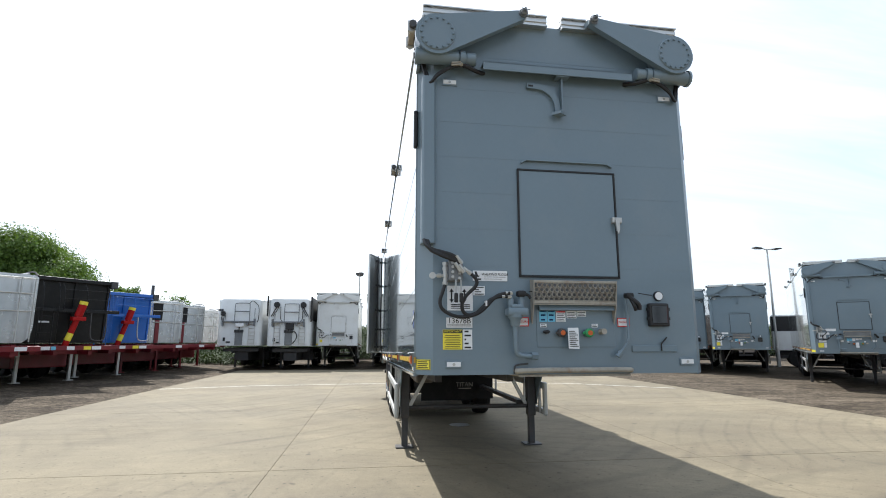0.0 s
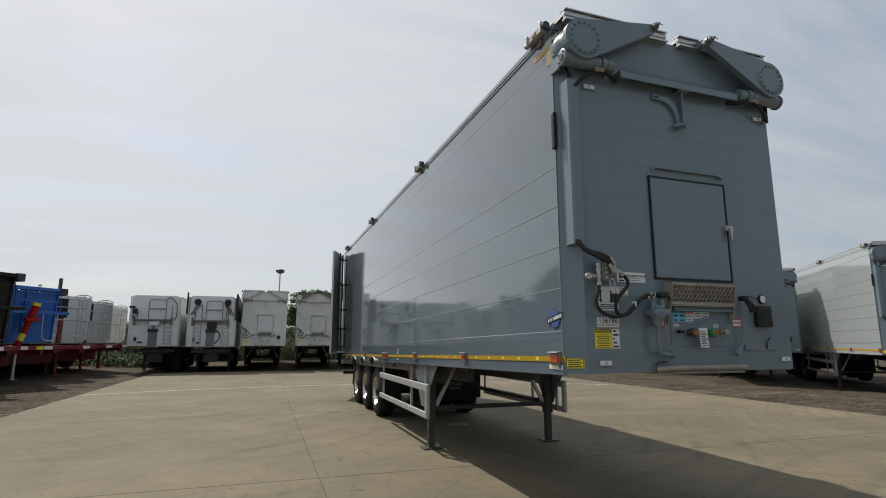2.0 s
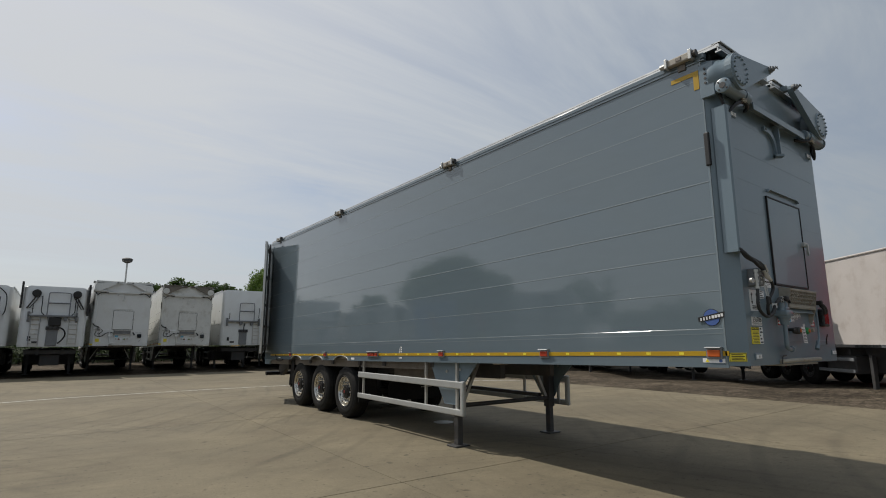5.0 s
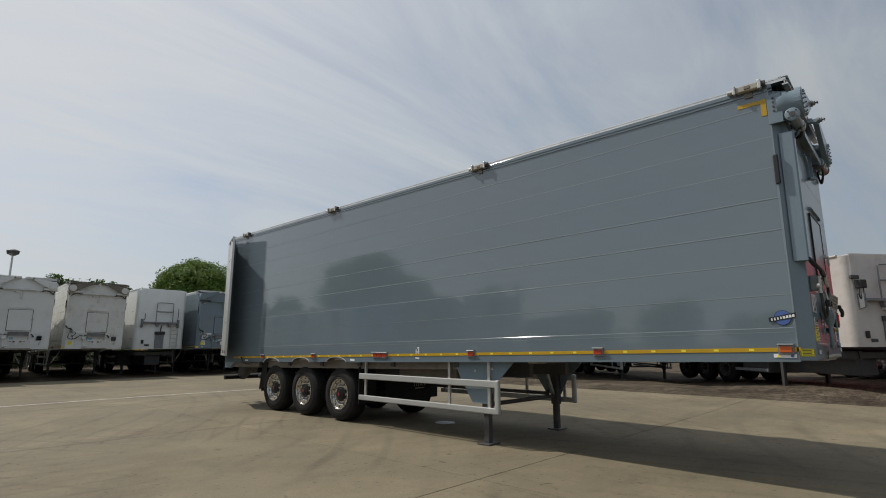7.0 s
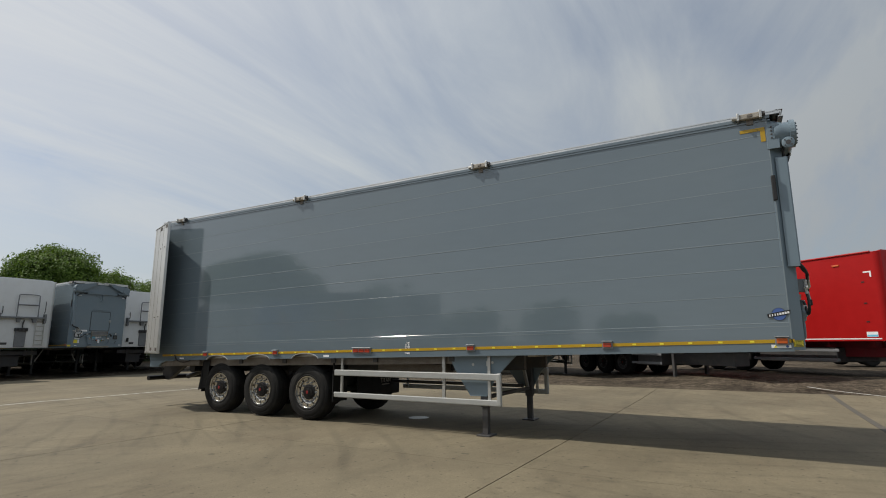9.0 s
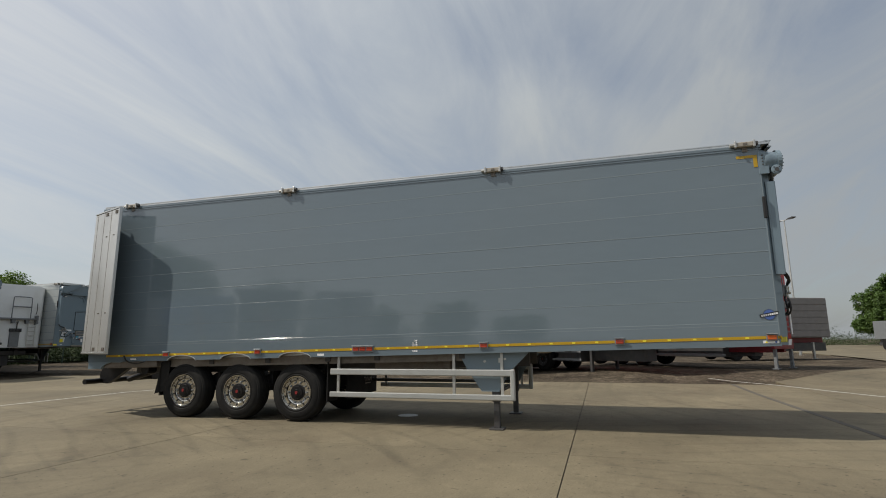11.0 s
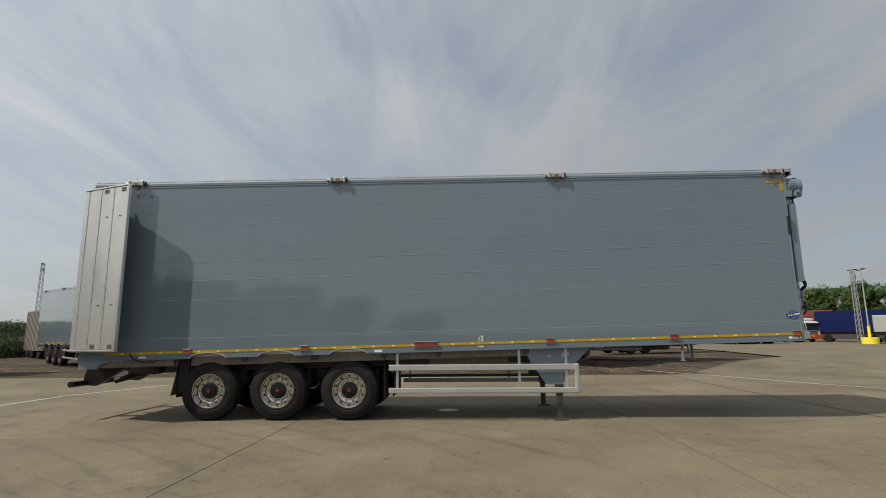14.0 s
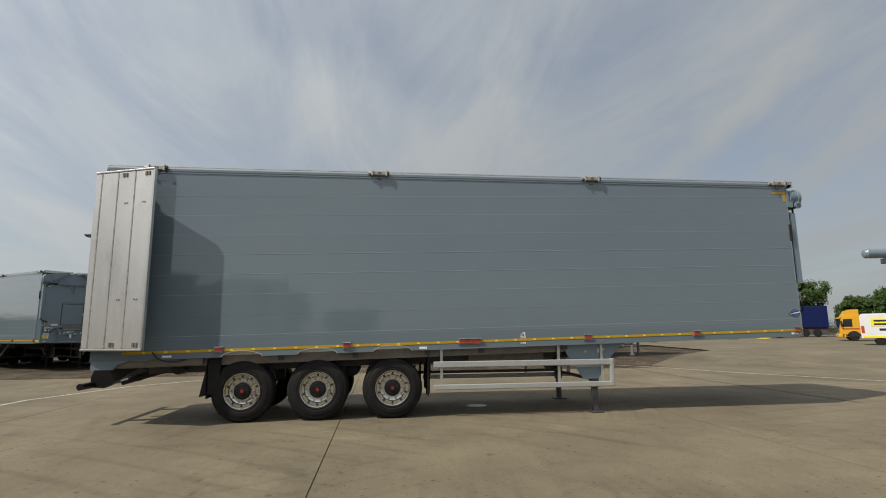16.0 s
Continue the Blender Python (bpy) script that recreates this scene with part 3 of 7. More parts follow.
painted_line([(-6.9, 19.6), (-4.0, 20.6), (0, 21.0), (5, 21.0), (8.0, 20.0), (10.6, 17.2)], 0.1, "line_marking")
painted_line([(12.9, 3.2), (11.0, 1.7), (5.7, -1.2), (1.0, -3.6), (-3.0, -5.4)], 0.1, "line_marking")
def drain_channel(x0, x1, y):
    T = tagged(new("drain_channel"), "narrow dark slotted drain channel in the concrete", "drain", kind="structure")
    n = int((x1 - x0) / 0.5)
    for i in range(n):
        a, b = x0 + 0.5 * i, x0 + 0.5 * i + 0.49
        part("grating", hexa(B(), [(a, y - 0.06, gh(a, y) - 0.02), (b, y - 0.06, gh(b, y) - 0.02), (b, y + 0.06, gh(b, y) - 0.02), (a, y + 0.06, gh(a, y) - 0.02)],
             [(a, y - 0.06, gh(a, y) + 0.005), (b, y - 0.06, gh(b, y) + 0.005), (b, y + 0.06, gh(b, y) + 0.005), (a, y + 0.06, gh(a, y) + 0.005)]), JOINT, T)


drain_channel(1.0, 11.4, 2.86)
bm = B()
lathe(bm, (2.02, 10.62, 0.004), (0, 0, 1), [(0, 0.2), (0.006, 0.2), (0.008, 0.185)], 24)
tagged(part("manhole_cover", bm, STEEL), "round pale metal manhole cover set in the concrete", "manhole cover", kind="structure")


# ---- walking floor trailers ----
W, L = 2.45, 13.3


def zr(y):
    """Height of the yellow line along the body."""
    return 1.486 - 0.0217 * y


def z_low(y):
    return zr(y) - 0.122


AXLES = (8.235, 9.555, 10.84)
ROOF = 4.435


def seam(k, y):
    """Height of the k-th plank joint along the body."""
    return 1.71 + 0.3555 * k - 0.0195 * y




def wheel(parent, x, y, out, r=0.535, chrome=True):
    """A super single: tyre and alloy rim; out is -1 or 1, the side that it faces."""
    w = thing("wheel", pose(x, y, r), "", "")
    w.parent = parent
    d = (out, 0, 0)
    bm = B()
    lathe(bm, (-out * 0.36, 0, 0), d, [(0, 0.30), (0.0, 0.44), (0.03, 0.512), (0.09, r), (0.28, r), (0.33, 0.512), (0.343, 0.487), (0.349, 0.48), (0.349, 0.462), (0.357, 0.452), (0.364, 0.40), (0.364, 0.362), (0.358, 0.354), (0.358, 0.338), (0.364, 0.33), (0.35, 0.295)], 40, caps=False)
    for k in (0.13, 0.185, 0.24):
        lathe(bm, (-out * (0.36 - k), 0, 0), d, [(-0.006, r + 0.001), (0, r + 0.004), (0.03, r + 0.004), (0.036, r + 0.001)], 40, caps=False)
    part("tyre", bm, RUBBER, w, smooth=True)
    bm = B()
    lathe(bm, (-out * 0.03, 0, 0), d, [(-0.2, 0.24), (0.0, 0.29), (0.018, 0.308), (0.03, 0.308), (0.028, 0.298), (0.008, 0.29), (-0.012, 0.284), (-0.012, 0.281), (-0.003, 0.276), (-0.003, 0.234), (-0.03, 0.222), (-0.036, 0.21), (-0.036, 0.16), (-0.04, 0.01)], 44, caps=False)
    rim = part("rim", bm, CHROME if chrome else CHASSIS, w, "polished alloy rim" if chrome else "dirty steel rim", smooth=True)
    bm = B()
    for i in range(10):
        a = 2 * math.pi * i / 10
        lathe(bm, (-out * 0.075, 0.186 * math.cos(a), 0.186 * math.sin(a)), d, [(0, 0.02), (0.022, 0.02), (0.022, 0.015), (0.045, 0.014), (0.05, 0.008)], 6)
    part("wheel_nuts", bm, DULL_STEEL, rim)
    bm = B()
    for i in range(10):
        a = 2 * math.pi * (i + 0.5) / 10
        cyl(bm, (-out * 0.05, 0.254 * math.cos(a), 0.254 * math.sin(a)), (-out * 0.0318, 0.254 * math.cos(a), 0.254 * math.sin(a)), 0.0205, 14)
    part("vent_holes", bm, INK, rim)
    bm = B()
    lathe(bm, (-out * 0.09, 0, 0), d, [(0, 0.146), (0.045, 0.146), (0.05, 0.132), (0.05, 0.118), (0.07, 0.112), (0.075, 0.06), (0.088, 0.055), (0.09, 0.035)], 24)
    part("hub", bm, BLACK, w, smooth=True)
    bm = B()
    prism(bm, [(0.03 * math.cos(radians(72 * k + 90)), 0.036 * math.sin(radians(72 * k + 90))) for k in range(5)], "x", min(-out * 0.004, out * 0.004), max(-out * 0.004, out * 0.004))
    part("hub_cap", bm, HUB_RED, w, "red hub badge")
    return w


def side_panels(parent, mirror, mat_side):
    """One side: stacked hollow planks with fine raised joints, cut over the wheels."""
    x0, x1 = (0.0, 0.03) if not mirror else (W - 0.03, W)
    ox = -0.002 if not mirror else W + 0.002
    edges = [lambda y: z_low(y)] + [(lambda y, k=k: seam(k, y)) for k in range(8)]
    ya, yb = 0.14, L
    n_steps = 72
    ys = [ya + (yb - ya) * i / n_steps for i in range(n_steps + 1)]
    for ax in AXLES:
        ys += [ax + 0.345 * math.sin(radians(a)) for a in range(-90, 91, 10)]
    ys = sorted(set(round(v, 4) for v in ys))

    def lower(y):
        z = z_low(y)
        for ax in AXLES:
            d = abs(y - ax)
            if d < 0.345:
                z = max(z, z_low(ax) - 0.01 + 0.112 * math.sqrt(1 - (d / 0.345) ** 2))
        return z
    rnd = random.Random(7)
    for k in range(9):
        bm = B()
        lean = [rnd.uniform(-0.0011, 0.0011) for _ in range(4)]
        lo_f = lower if k == 0 else edges[k]
        hi_f = edges[k + 1] if k < 8 else (lambda y: ROOF)
        use = ys if k == 0 else [ya, yb]
        rows = []
        for y in use:
            lo, hi = lo_f(y) + (0.001 if k else 0), min(hi_f(y) - 0.001, ROOF)
            if k == 8 and hi - lo < 0.01:
                continue
            rows.append([bm.verts.new(p) for p in ((x0 + lean[0] + lean[2] * (y - ya) / yb, y, lo), (x1, y, lo), (x1, y, hi), (x0 + lean[1] + lean[3] * (y - ya) / yb, y, hi))] if not mirror else [bm.verts.new(p) for p in ((x0, y, lo), (x1, y, lo), (x1, y, hi), (x0, y, hi))])
        for a, b in zip(rows, rows[1:]):
            for i in range(4):
                j = (i + 1) % 4
                bm.faces.new((a[i], a[j], b[j], b[i]))
        if len(rows) > 1:
            bm.faces.new(rows[0][::-1]), bm.faces.new(rows[-1])
        part("plank", bm, mat_side, parent)
    # fine raised joints
    for k in range(1, 9):
        f = edges[k]
        bm = B()
        a, b = 0.16, L
        top = ROOF - 0.02
        if f(a) > top:
            a = 0.16 + (f(0.16) - top) / 0.0195
        if a < b - 0.3:
            sx = -1 if not mirror else 1
            face = x0 if not mirror else x1
            prof = [(0.0, -0.0065), (0.0012, -0.0048), (0.0018, 0.0), (0.0012, 0.0048), (0.0, 0.0065), (-0.006, 0.0)]
            ends = [[bm.verts.new((face + sx * p, y, f(y) + q)) for p, q in prof] for y in (a, b)]
            for i in range(6):
                j = (i + 1) % 6
                bm.faces.new((ends[0][i], ends[0][j], ends[1][j], ends[1][i]))
            part("joint_bead", bm, BEAD, parent)
    if not mirror:
        bm = B()
        f = lambda y: seam(0, y) - 0.045
        hexa(bm, [(ox, 0.16, f(0) - 0.005), (ox, L, f(L) - 0.005), (ox, L, f(L) + 0.005), (ox, 0.16, f(0) + 0.005)],
             [(0.01, 0.16, f(0) - 0.005), (0.01, L, f(L) - 0.005), (0.01, L, f(L) + 0.005), (0.01, 0.16, f(0) + 0.005)])
        part("joint_bead", bm, BEAD, parent)


def rail_box(bm, x, y0, y1, f, h, d):
    hexa(bm, [(x - d, y0, f(y0) - h), (x - d, y1, f(y1) - h), (x - d, y1, f(y1) + h), (x - d, y0, f(y0) + h)],
         [(x + 0.005, y0, f(y0) - h), (x + 0.005, y1, f(y1) - h), (x + 0.005, y1, f(y1) + h), (x + 0.005, y0, f(y0) + h)])


def walking_floor(m, label, front_mat=GREY, side_mat=SIDE, group="", full=False, name="walking_floor_trailer", tail=True):
    T = thing(name, m, label, "trailer", group)
    # --- body ---
    bm = B()
    prism(bm, [(0.13, 0.0), (W - 0.05, 0.0), (W, 0.05), (W, 0.16), (0.0, 0.16), (0.0, 0.145)], "z", 1.37, 4.385)
    bulk = part("front_bulkhead", bm, front_mat, T)
    part("bulkhead_crest", prism(B(), [(0.14, 4.35), (W - 0.1, 4.35), (W / 2 + 0.5, 4.45), (W / 2 - 0.5, 4.45)], "y", 0.002, 0.12), front_mat, bulk)
    part("corner_seam", box(B(), -0.006, 0.012, 0.138, 0.152, 1.375, 4.385), BEAD, T)
    part("corner_seam", box(B(), W - 0.012, W + 0.006, 0.095, 0.152, 1.375, 4.385), front_mat, T)
    if full:
        for i in range(9):
            bm = B()
            z = 1.62 + 0.31 * i
            box(bm, 0.14, W - 0.09, -0.0012, 0.01, z, z + 0.0025)
            part("panel_joint", bm, front_mat, bulk)
    side_panels(T, False, side_mat)
    side_panels(T, True, side_mat)
    bm = B()
    hexa(bm, [(0.09, 0.165, 1.42), (W - 0.09, 0.165, 1.42), (W - 0.09, L - 0.02, zr(L) - 0.1), (0.09, L - 0.02, zr(L) - 0.1)],
         [(0.09, 0.165, 1.52), (W - 0.09, 0.165, 1.52), (W - 0.09, L - 0.02, zr(L)), (0.09, L - 0.02, zr(L))])
    part("floor", bm, ALU, T)
    # --- top rail and roof lids ---
    for x0, x1 in ((-0.008, 0.06), (W - 0.06, W + 0.008)):
        bm = B()
        box(bm, x0, x1, 0.10, L, 4.412, 4.47, 0.01)
        box(bm, x0 - 0.004 if x0 < 1 else x0 + 0.02, x1 - 0.02 if x0 < 1 else x1 + 0.004, 0.10, L, 4.382, 4.394)
        part("top_rail", bm, side_mat, T)
    for a, b, za, zb in ((0.03, W / 2 - 0.07, 4.475, 4.475), (W - 0.03, W / 2 + 0.07, 4.475, 4.475)):
        bm = B()
        hexa(bm, [(a, -0.04, za), (b, -0.04, zb), (b, L, zb), (a, L, za)], [(a, -0.04, za + 0.035), (b, -0.04, zb + 0.035), (b, L, zb + 0.035), (a, L, za + 0.035)])
        hexa(bm, [(a, -0.06, za - 0.05), (b, -0.06, zb - 0.05), (b, 0.0, zb - 0.05), (a, 0.0, za - 0.05)], [(a, -0.06, za - 0.035), (b, -0.06, zb - 0.035), (b, 0.0, zb - 0.035), (a, 0.0, za - 0.035)])
        hexa(bm, [(a, -0.03, za - 0.04), (b, -0.03, zb - 0.04), (b, -0.02, zb - 0.04), (a, -0.02, za - 0.04)], [(a, -0.03, za + 0.01), (b, -0.03, zb + 0.01), (b, -0.02, zb + 0.01), (a, -0.02, za + 0.01)])
        hexa(bm, [(a, -0.06, za + 0.045), (b, -0.06, zb + 0.045), (b, 0.03, zb + 0.045), (a, 0.03, za + 0.045)], [(a, -0.06, za + 0.055), (b, -0.06, zb + 0.055), (b, 0.03, zb + 0.055), (a, 0.03, za + 0.055)])
        d = 0.05 if b > a else -0.05
        hexa(bm, [(a, 0.0, za + 0.03), (a + d, 0.0, za + 0.03), (a + d, L, za + 0.03), (a, L, za + 0.03)], [(a, 0.0, za + 0.052), (a + d, 0.0, za + 0.057), (a + d, L, za + 0.057), (a, L, za + 0.052)])
        part("roof_lid", bm, ALU if front_mat is not OLD_WHITE else TARP, T, "bare aluminium roof lid")
    for x, s in ((-0.012, -1), (W + 0.012, 1)):
        for y in (0.34, 4.355, 8.51, 12.46):
            c = part("roof_latch", box(B(), min(x, x + s * 0.06), max(x, x + s * 0.06), y - 0.125, y + 0.115, 4.43, 4.508, 0.012), CREAM, T, "weathered steel roof latch")
            part("latch_cheek", box(B(), min(x, x + s * 0.075), max(x, x + s * 0.075), y - 0.155, y - 0.12, 4.415, 4.525, 0.006), STEEL, c)
            part("latch_cheek", box(B(), min(x, x + s * 0.075), max(x, x + s * 0.075), y + 0.11, y + 0.14, 4.42, 4.525, 0.006), STEEL, c)
            part("latch_pin", cyl(B(), (x + s * 0.03, y - 0.19, 4.475), (x + s * 0.03, y - 0.14, 4.475), 0.036, 10), CHASSIS, c)
            part("latch_pin", cyl(B(), (x + s * 0.03, y + 0.13, 4.47), (x + s * 0.03, y + 0.2, 4.47), 0.03, 10), STEEL, c)
            if full and x < 0:
                part("latch_strap", box(B(), -0.02, -0.002, y - 0.05, y + 0.03, 4.36, 4.43), RUNNER, c)
                part("latch_bolt", box(B(), -0.078, -0.071, y - 0.04, y + 0.02, 4.45, 4.49, 0.004), RUNNER, c)
    # --- roof arms on the front ---
    for s in (0, 1):
        fx = (lambda v: v) if not s else (lambda v: W - v)
        bm = B()
        c = Vector((fx(0.14), 0, 4.195))
        tip = Vector((fx(0.90), 0, 4.455))
        side = 1 if not s else -1
        pts = []
        for i in range(17):
            a = radians(82 + i * 216 / 16)
            pts.append((c.x + 0.185 * math.cos(a) * side, c.z + 0.185 * math.sin(a)))
        pts += [(tip.x + 0.01 * side, tip.z - 0.05), (tip.x + 0.035 * side, tip.z - 0.02), (tip.x + 0.03 * side, tip.z + 0.022), (tip.x - 0.02 * side, tip.z + 0.03)]
        prism(bm, pts, "y", -0.225, -0.165)
        arm = part("roof_arm", bm, front_mat if front_mat is not OLD_WHITE else TARP, T)
        arm.location.y = 0.06
        bm = B()
        lathe(bm, (c.x, -0.236, c.z), (0, 1, 0), [(0, 0.150), (0.01, 0.157), (0.03, 0.157)], 32)
        part("hub_plate", bm, front_mat, arm)
        bm = B()
        for i in range(16):
            a = 2 * math.pi * i / 16
            cyl(bm, (c.x + 0.136 * math.cos(a), -0.25, c.z + 0.136 * math.sin(a)), (c.x + 0.136 * math.cos(a), -0.23, c.z + 0.136 * math.sin(a)), 0.0105, 6)
        part("hub_bolts", bm, front_mat, arm)
        bm = B()
        lathe(bm, (c.x, -0.19, c.z), (0, 1, 0), [(0, 0.165), (0.10, 0.165), (0.12, 0.178), (0.2, 0.178)], 28)
        part("pivot_drum", bm, front_mat, arm, smooth=True)
        drop = 0.0 if not s else -0.012
        bm = B()
        x2, x3 = fx(-0.02), fx(0.33)
        cyl(bm, (x2, -0.13, 4.028 + drop), (x3, -0.13, 4.028 + drop), 0.064, 18)
        lathe(bm, (fx(0.33), -0.13, 4.028 + drop), (side, 0, 0), [(0, 0.045), (0.015, 0.045), (0.015, 0.068), (0.06, 0.068), (0.06, 0.05), (0.075, 0.05), (0.075, 0.057), (0.15, 0.057), (0.156, 0.05)], 16)
        lathe(bm, (x2, -0.13, 4.028 + drop), (-side, 0, 0), [(0, 0.074), (0.02, 0.074), (0.024, 0.066)], 16)
        part("hydraulic_cylinder", bm, front_mat, arm, smooth=True)
        bm = B()
        lathe(bm, (fx(-0.045), -0.13, 4.028 + drop), (-side, 0, 0), [(0, 0.03), (0.006, 0.03), (0.006, 0.018)], 14)
        for i in range(4):
            a = radians(45 + 90 * i)
            cyl(bm, (fx(-0.04), -0.13 + 0.052 * math.cos(a), 4.028 + drop + 0.052 * math.sin(a)), (fx(-0.052), -0.13 + 0.052 * math.cos(a), 4.028 + drop + 0.052 * math.sin(a)), 0.009, 6)
        part("flange_bolts", bm, CHASSIS, arm)
        bm = B()
        lathe(bm, (tip.x, -0.27, tip.z), (0, 1, 0), [(0, 0.022), (0.008, 0.03), (0.03, 0.03), (0.03, 0.04), (0.06, 0.04), (0.06, 0.028), (0.16, 0.028)], 14)
        cyl(bm, (tip.x, -0.30, tip.z), (tip.x, -0.26, tip.z), 0.012, 8)
        cyl(bm, (tip.x - 0.03, -0.29, tip.z + 0.008), (tip.x + 0.045, -0.29, tip.z - 0.004), 0.004, 6)
        part("arm_pin", bm, DULL_STEEL, arm, "dull steel pivot pin")
        part("pin_lug", box(B(), tip.x - 0.035, tip.x + 0.035, -0.165, -0.06, tip.z - 0.02, tip.z + 0.045, 0.008), front_mat, arm)
        bm = B()
        for o in (0.0, 0.018):
            tube(bm, [(fx(0.35 + o), -0.14, 3.962), (fx(0.26), -0.15, 3.93 + o * 0.6), (fx(0.15), -0.13, 3.86 + o), (fx(0.085 + o), -0.1, 3.785 + o), (fx(0.06 + o), -0.08, 3.86), (fx(0.03 + o), -0.06, 3.99)], 0.013, 8, 2)
        tube(bm, [(fx(0.36), -0.14, 3.97), (fx(0.42), -0.15, 3.95), (fx(0.49), -0.12, 3.93), (fx(0.57), -0.06, 3.95)], 0.019, 8, 2)
        part("hydraulic_hose", bm, HOSE, arm)
        if full:
            bm = B()
            for k in range(2):
                cyl(bm, (fx(0.27), -0.17, 3.945 + 0.02 * k), (fx(0.35), -0.17, 3.958 + 0.02 * k), 0.009, 6)
            cyl(bm, (fx(0.355), -0.17, 3.955), (fx(0.355), -0.13, 4.0), 0.016, 8)
            part("hose_fitting", bm, CREAM, arm)
            bm = B()
            box(bm, fx(0.0) - 0.014, fx(0.0) + 0.014, -0.04, 0.10, 3.98, 4.33, 0.004)
            part("arm_bracket", bm, front_mat, arm)
            for z in (4.13, 4.18, 4.23, 4.28):
                part("bracket_bolt", cyl(B(), (fx(0.0) - 0.022, 0.04, z), (fx(0.0) + 0.022, 0.04, z), 0.013, 6), CHASSIS, arm)
    bm = B()
    box(bm, 0.55, 1.92, -0.10, 0.005, 4.002, 4.012)
    box(bm, 0.55, 1.92, -0.10, -0.09, 3.938, 4.012)
    part("hose_cover", bm, front_mat, T)
    # hooked bracket below the roof
    bm = B()
    arc = [(1.06 + 0.20 * math.sin(radians(11.25 * i)), 3.66 + 0.215 * math.cos(radians(11.25 * i))) for i in range(9)]
    inner = [(1.04 + 0.17 * math.sin(radians(11.25 * i)), 3.65 + 0.178 * math.cos(radians(11.25 * i))) for i in range(9)]
    prism(bm, [(0.955, 3.878), *arc, (1.265, 3.61), (1.215, 3.61), *inner[::-1], (0.955, 3.833)], "y", -0.03, 0.002)
    box(bm, 1.262, 1.275, -0.06, 0.002, 3.60, 3.945)
    box(bm, 1.21, 1.33, -0.09, 0.002, 3.93, 3.94)
    prism(bm, [(1.17, -0.04), (1.235, -0.10), (1.30, -0.05), (1.24, 0.002)], "z", 3.585, 3.61)
    part("hook_bracket", bm, front_mat, T)
    part("hook_slot", box(B(), 0.968, 1.01, -0.0325, -0.028, 3.845, 3.862), INK, T)
    # flat cover over the corner hoses
    bm = B()
    prism(bm, [(0.028, 0.09), (0.03, -0.035), (0.045, -0.05), (0.128, -0.05), (0.15, -0.02), (0.155, 0.004), (0.13, 0.004)], "z", 2.415, 3.865)
    part("hose_trunking", bm, front_mat, T)
    # hatch
    hatch = part("access_hatch", box(B(), 0.865, 1.72, -0.012, 0.005, 2.172, 3.075, 0.004), front_mat, T)
    bm = B()
    for x0, x1, z0, z1 in ((0.85, 1.735, 3.075, 3.089), (0.85, 1.735, 2.155, 2.169), (0.85, 0.864, 2.155, 3.089), (1.721, 1.735, 2.155, 3.089)):
        box(bm, x0, x1, -0.018, 0.004, z0, z1)
    part("rubber_seal", bm, HOSE, hatch, "black rubber hatch seal")
    part("rain_gutter", prism(B(), [(0.885, 3.135), (0.93, 3.162), (1.655, 3.162), (1.71, 3.135), (1.71, 3.147), (1.66, 3.176), (0.925, 3.176), (0.885, 3.147)], "y", -0.03, 0.003), front_mat, T)
    bm = B()
    box(bm, 1.68, 1.77, -0.045, 0.002, 2.635, 2.685, 0.006)
    prism(bm, [(1.70, 2.66), (1.74, 2.66), (1.735, 2.57), (1.722, 2.535), (1.708, 2.57)], "y", -0.065, -0.045)
    part("hatch_handle", bm, STEEL, hatch, "pale grey hatch handle")
    # step with punched tread
    step = part("folding_step", box(B(), 0.945, 1.655, -0.11, -0.09, 2.10, 2.122, 0.004), CREAM, T, "worn cream steel folding step")
    for x in (0.94, 1.65):
        part("side_cheek", prism(B(), [(-0.11, 2.122), (0.002, 2.135), (0.002, 1.80), (-0.03, 1.77), (-0.08, 1.92)], "x", x, x + 0.007), CREAM, step)
    part("tread_back", box(B(), 0.95, 1.65, -0.045, -0.04, 1.955, 2.10), DULL_STEEL, step)
    bm = B()
    box(bm, 0.948, 1.65, -0.082, -0.062, 1.935, 1.957, 0.003)
    box(bm, 0.948, 1.65, -0.082, -0.05, 1.925, 1.932)
    part("tread_edge", bm, CREAM, step)
    bm = B()
    if full:
        for r in range(4):
            for i in range(16):
                x = 0.968 + 0.0435 * i + (0.0217 if r % 2 else 0)
                z = 1.972 + 0.037 * r
                y = -0.068 - 0.011 * r
                lathe(bm, (x, y, z), (0, 1, 0), [(0.004, 0.014), (0, 0.0165), (0.0, 0.0205), (0.02, 0.022)], 8, caps=False)
    box(bm, 0.95, 1.65, -0.085, -0.08, 1.958, 1.963)
    part("punched_tread", bm, CREAM, step)
    # control panel
    panel = part("control_panel", box(B(), 0.985, 1.665, -0.006, 0.004, 1.585, 1.94, 0.003), front_mat, T)
    part("panel_hood", hexa(B(), [(1.0, -0.06, 1.885), (1.65, -0.06, 1.885), (1.65, 0, 1.885), (1.0, 0, 1.885)], [(1.0, -0.04, 1.93), (1.65, -0.04, 1.93), (1.65, 0, 1.935), (1.0, 0, 1.935)]), front_mat, panel)
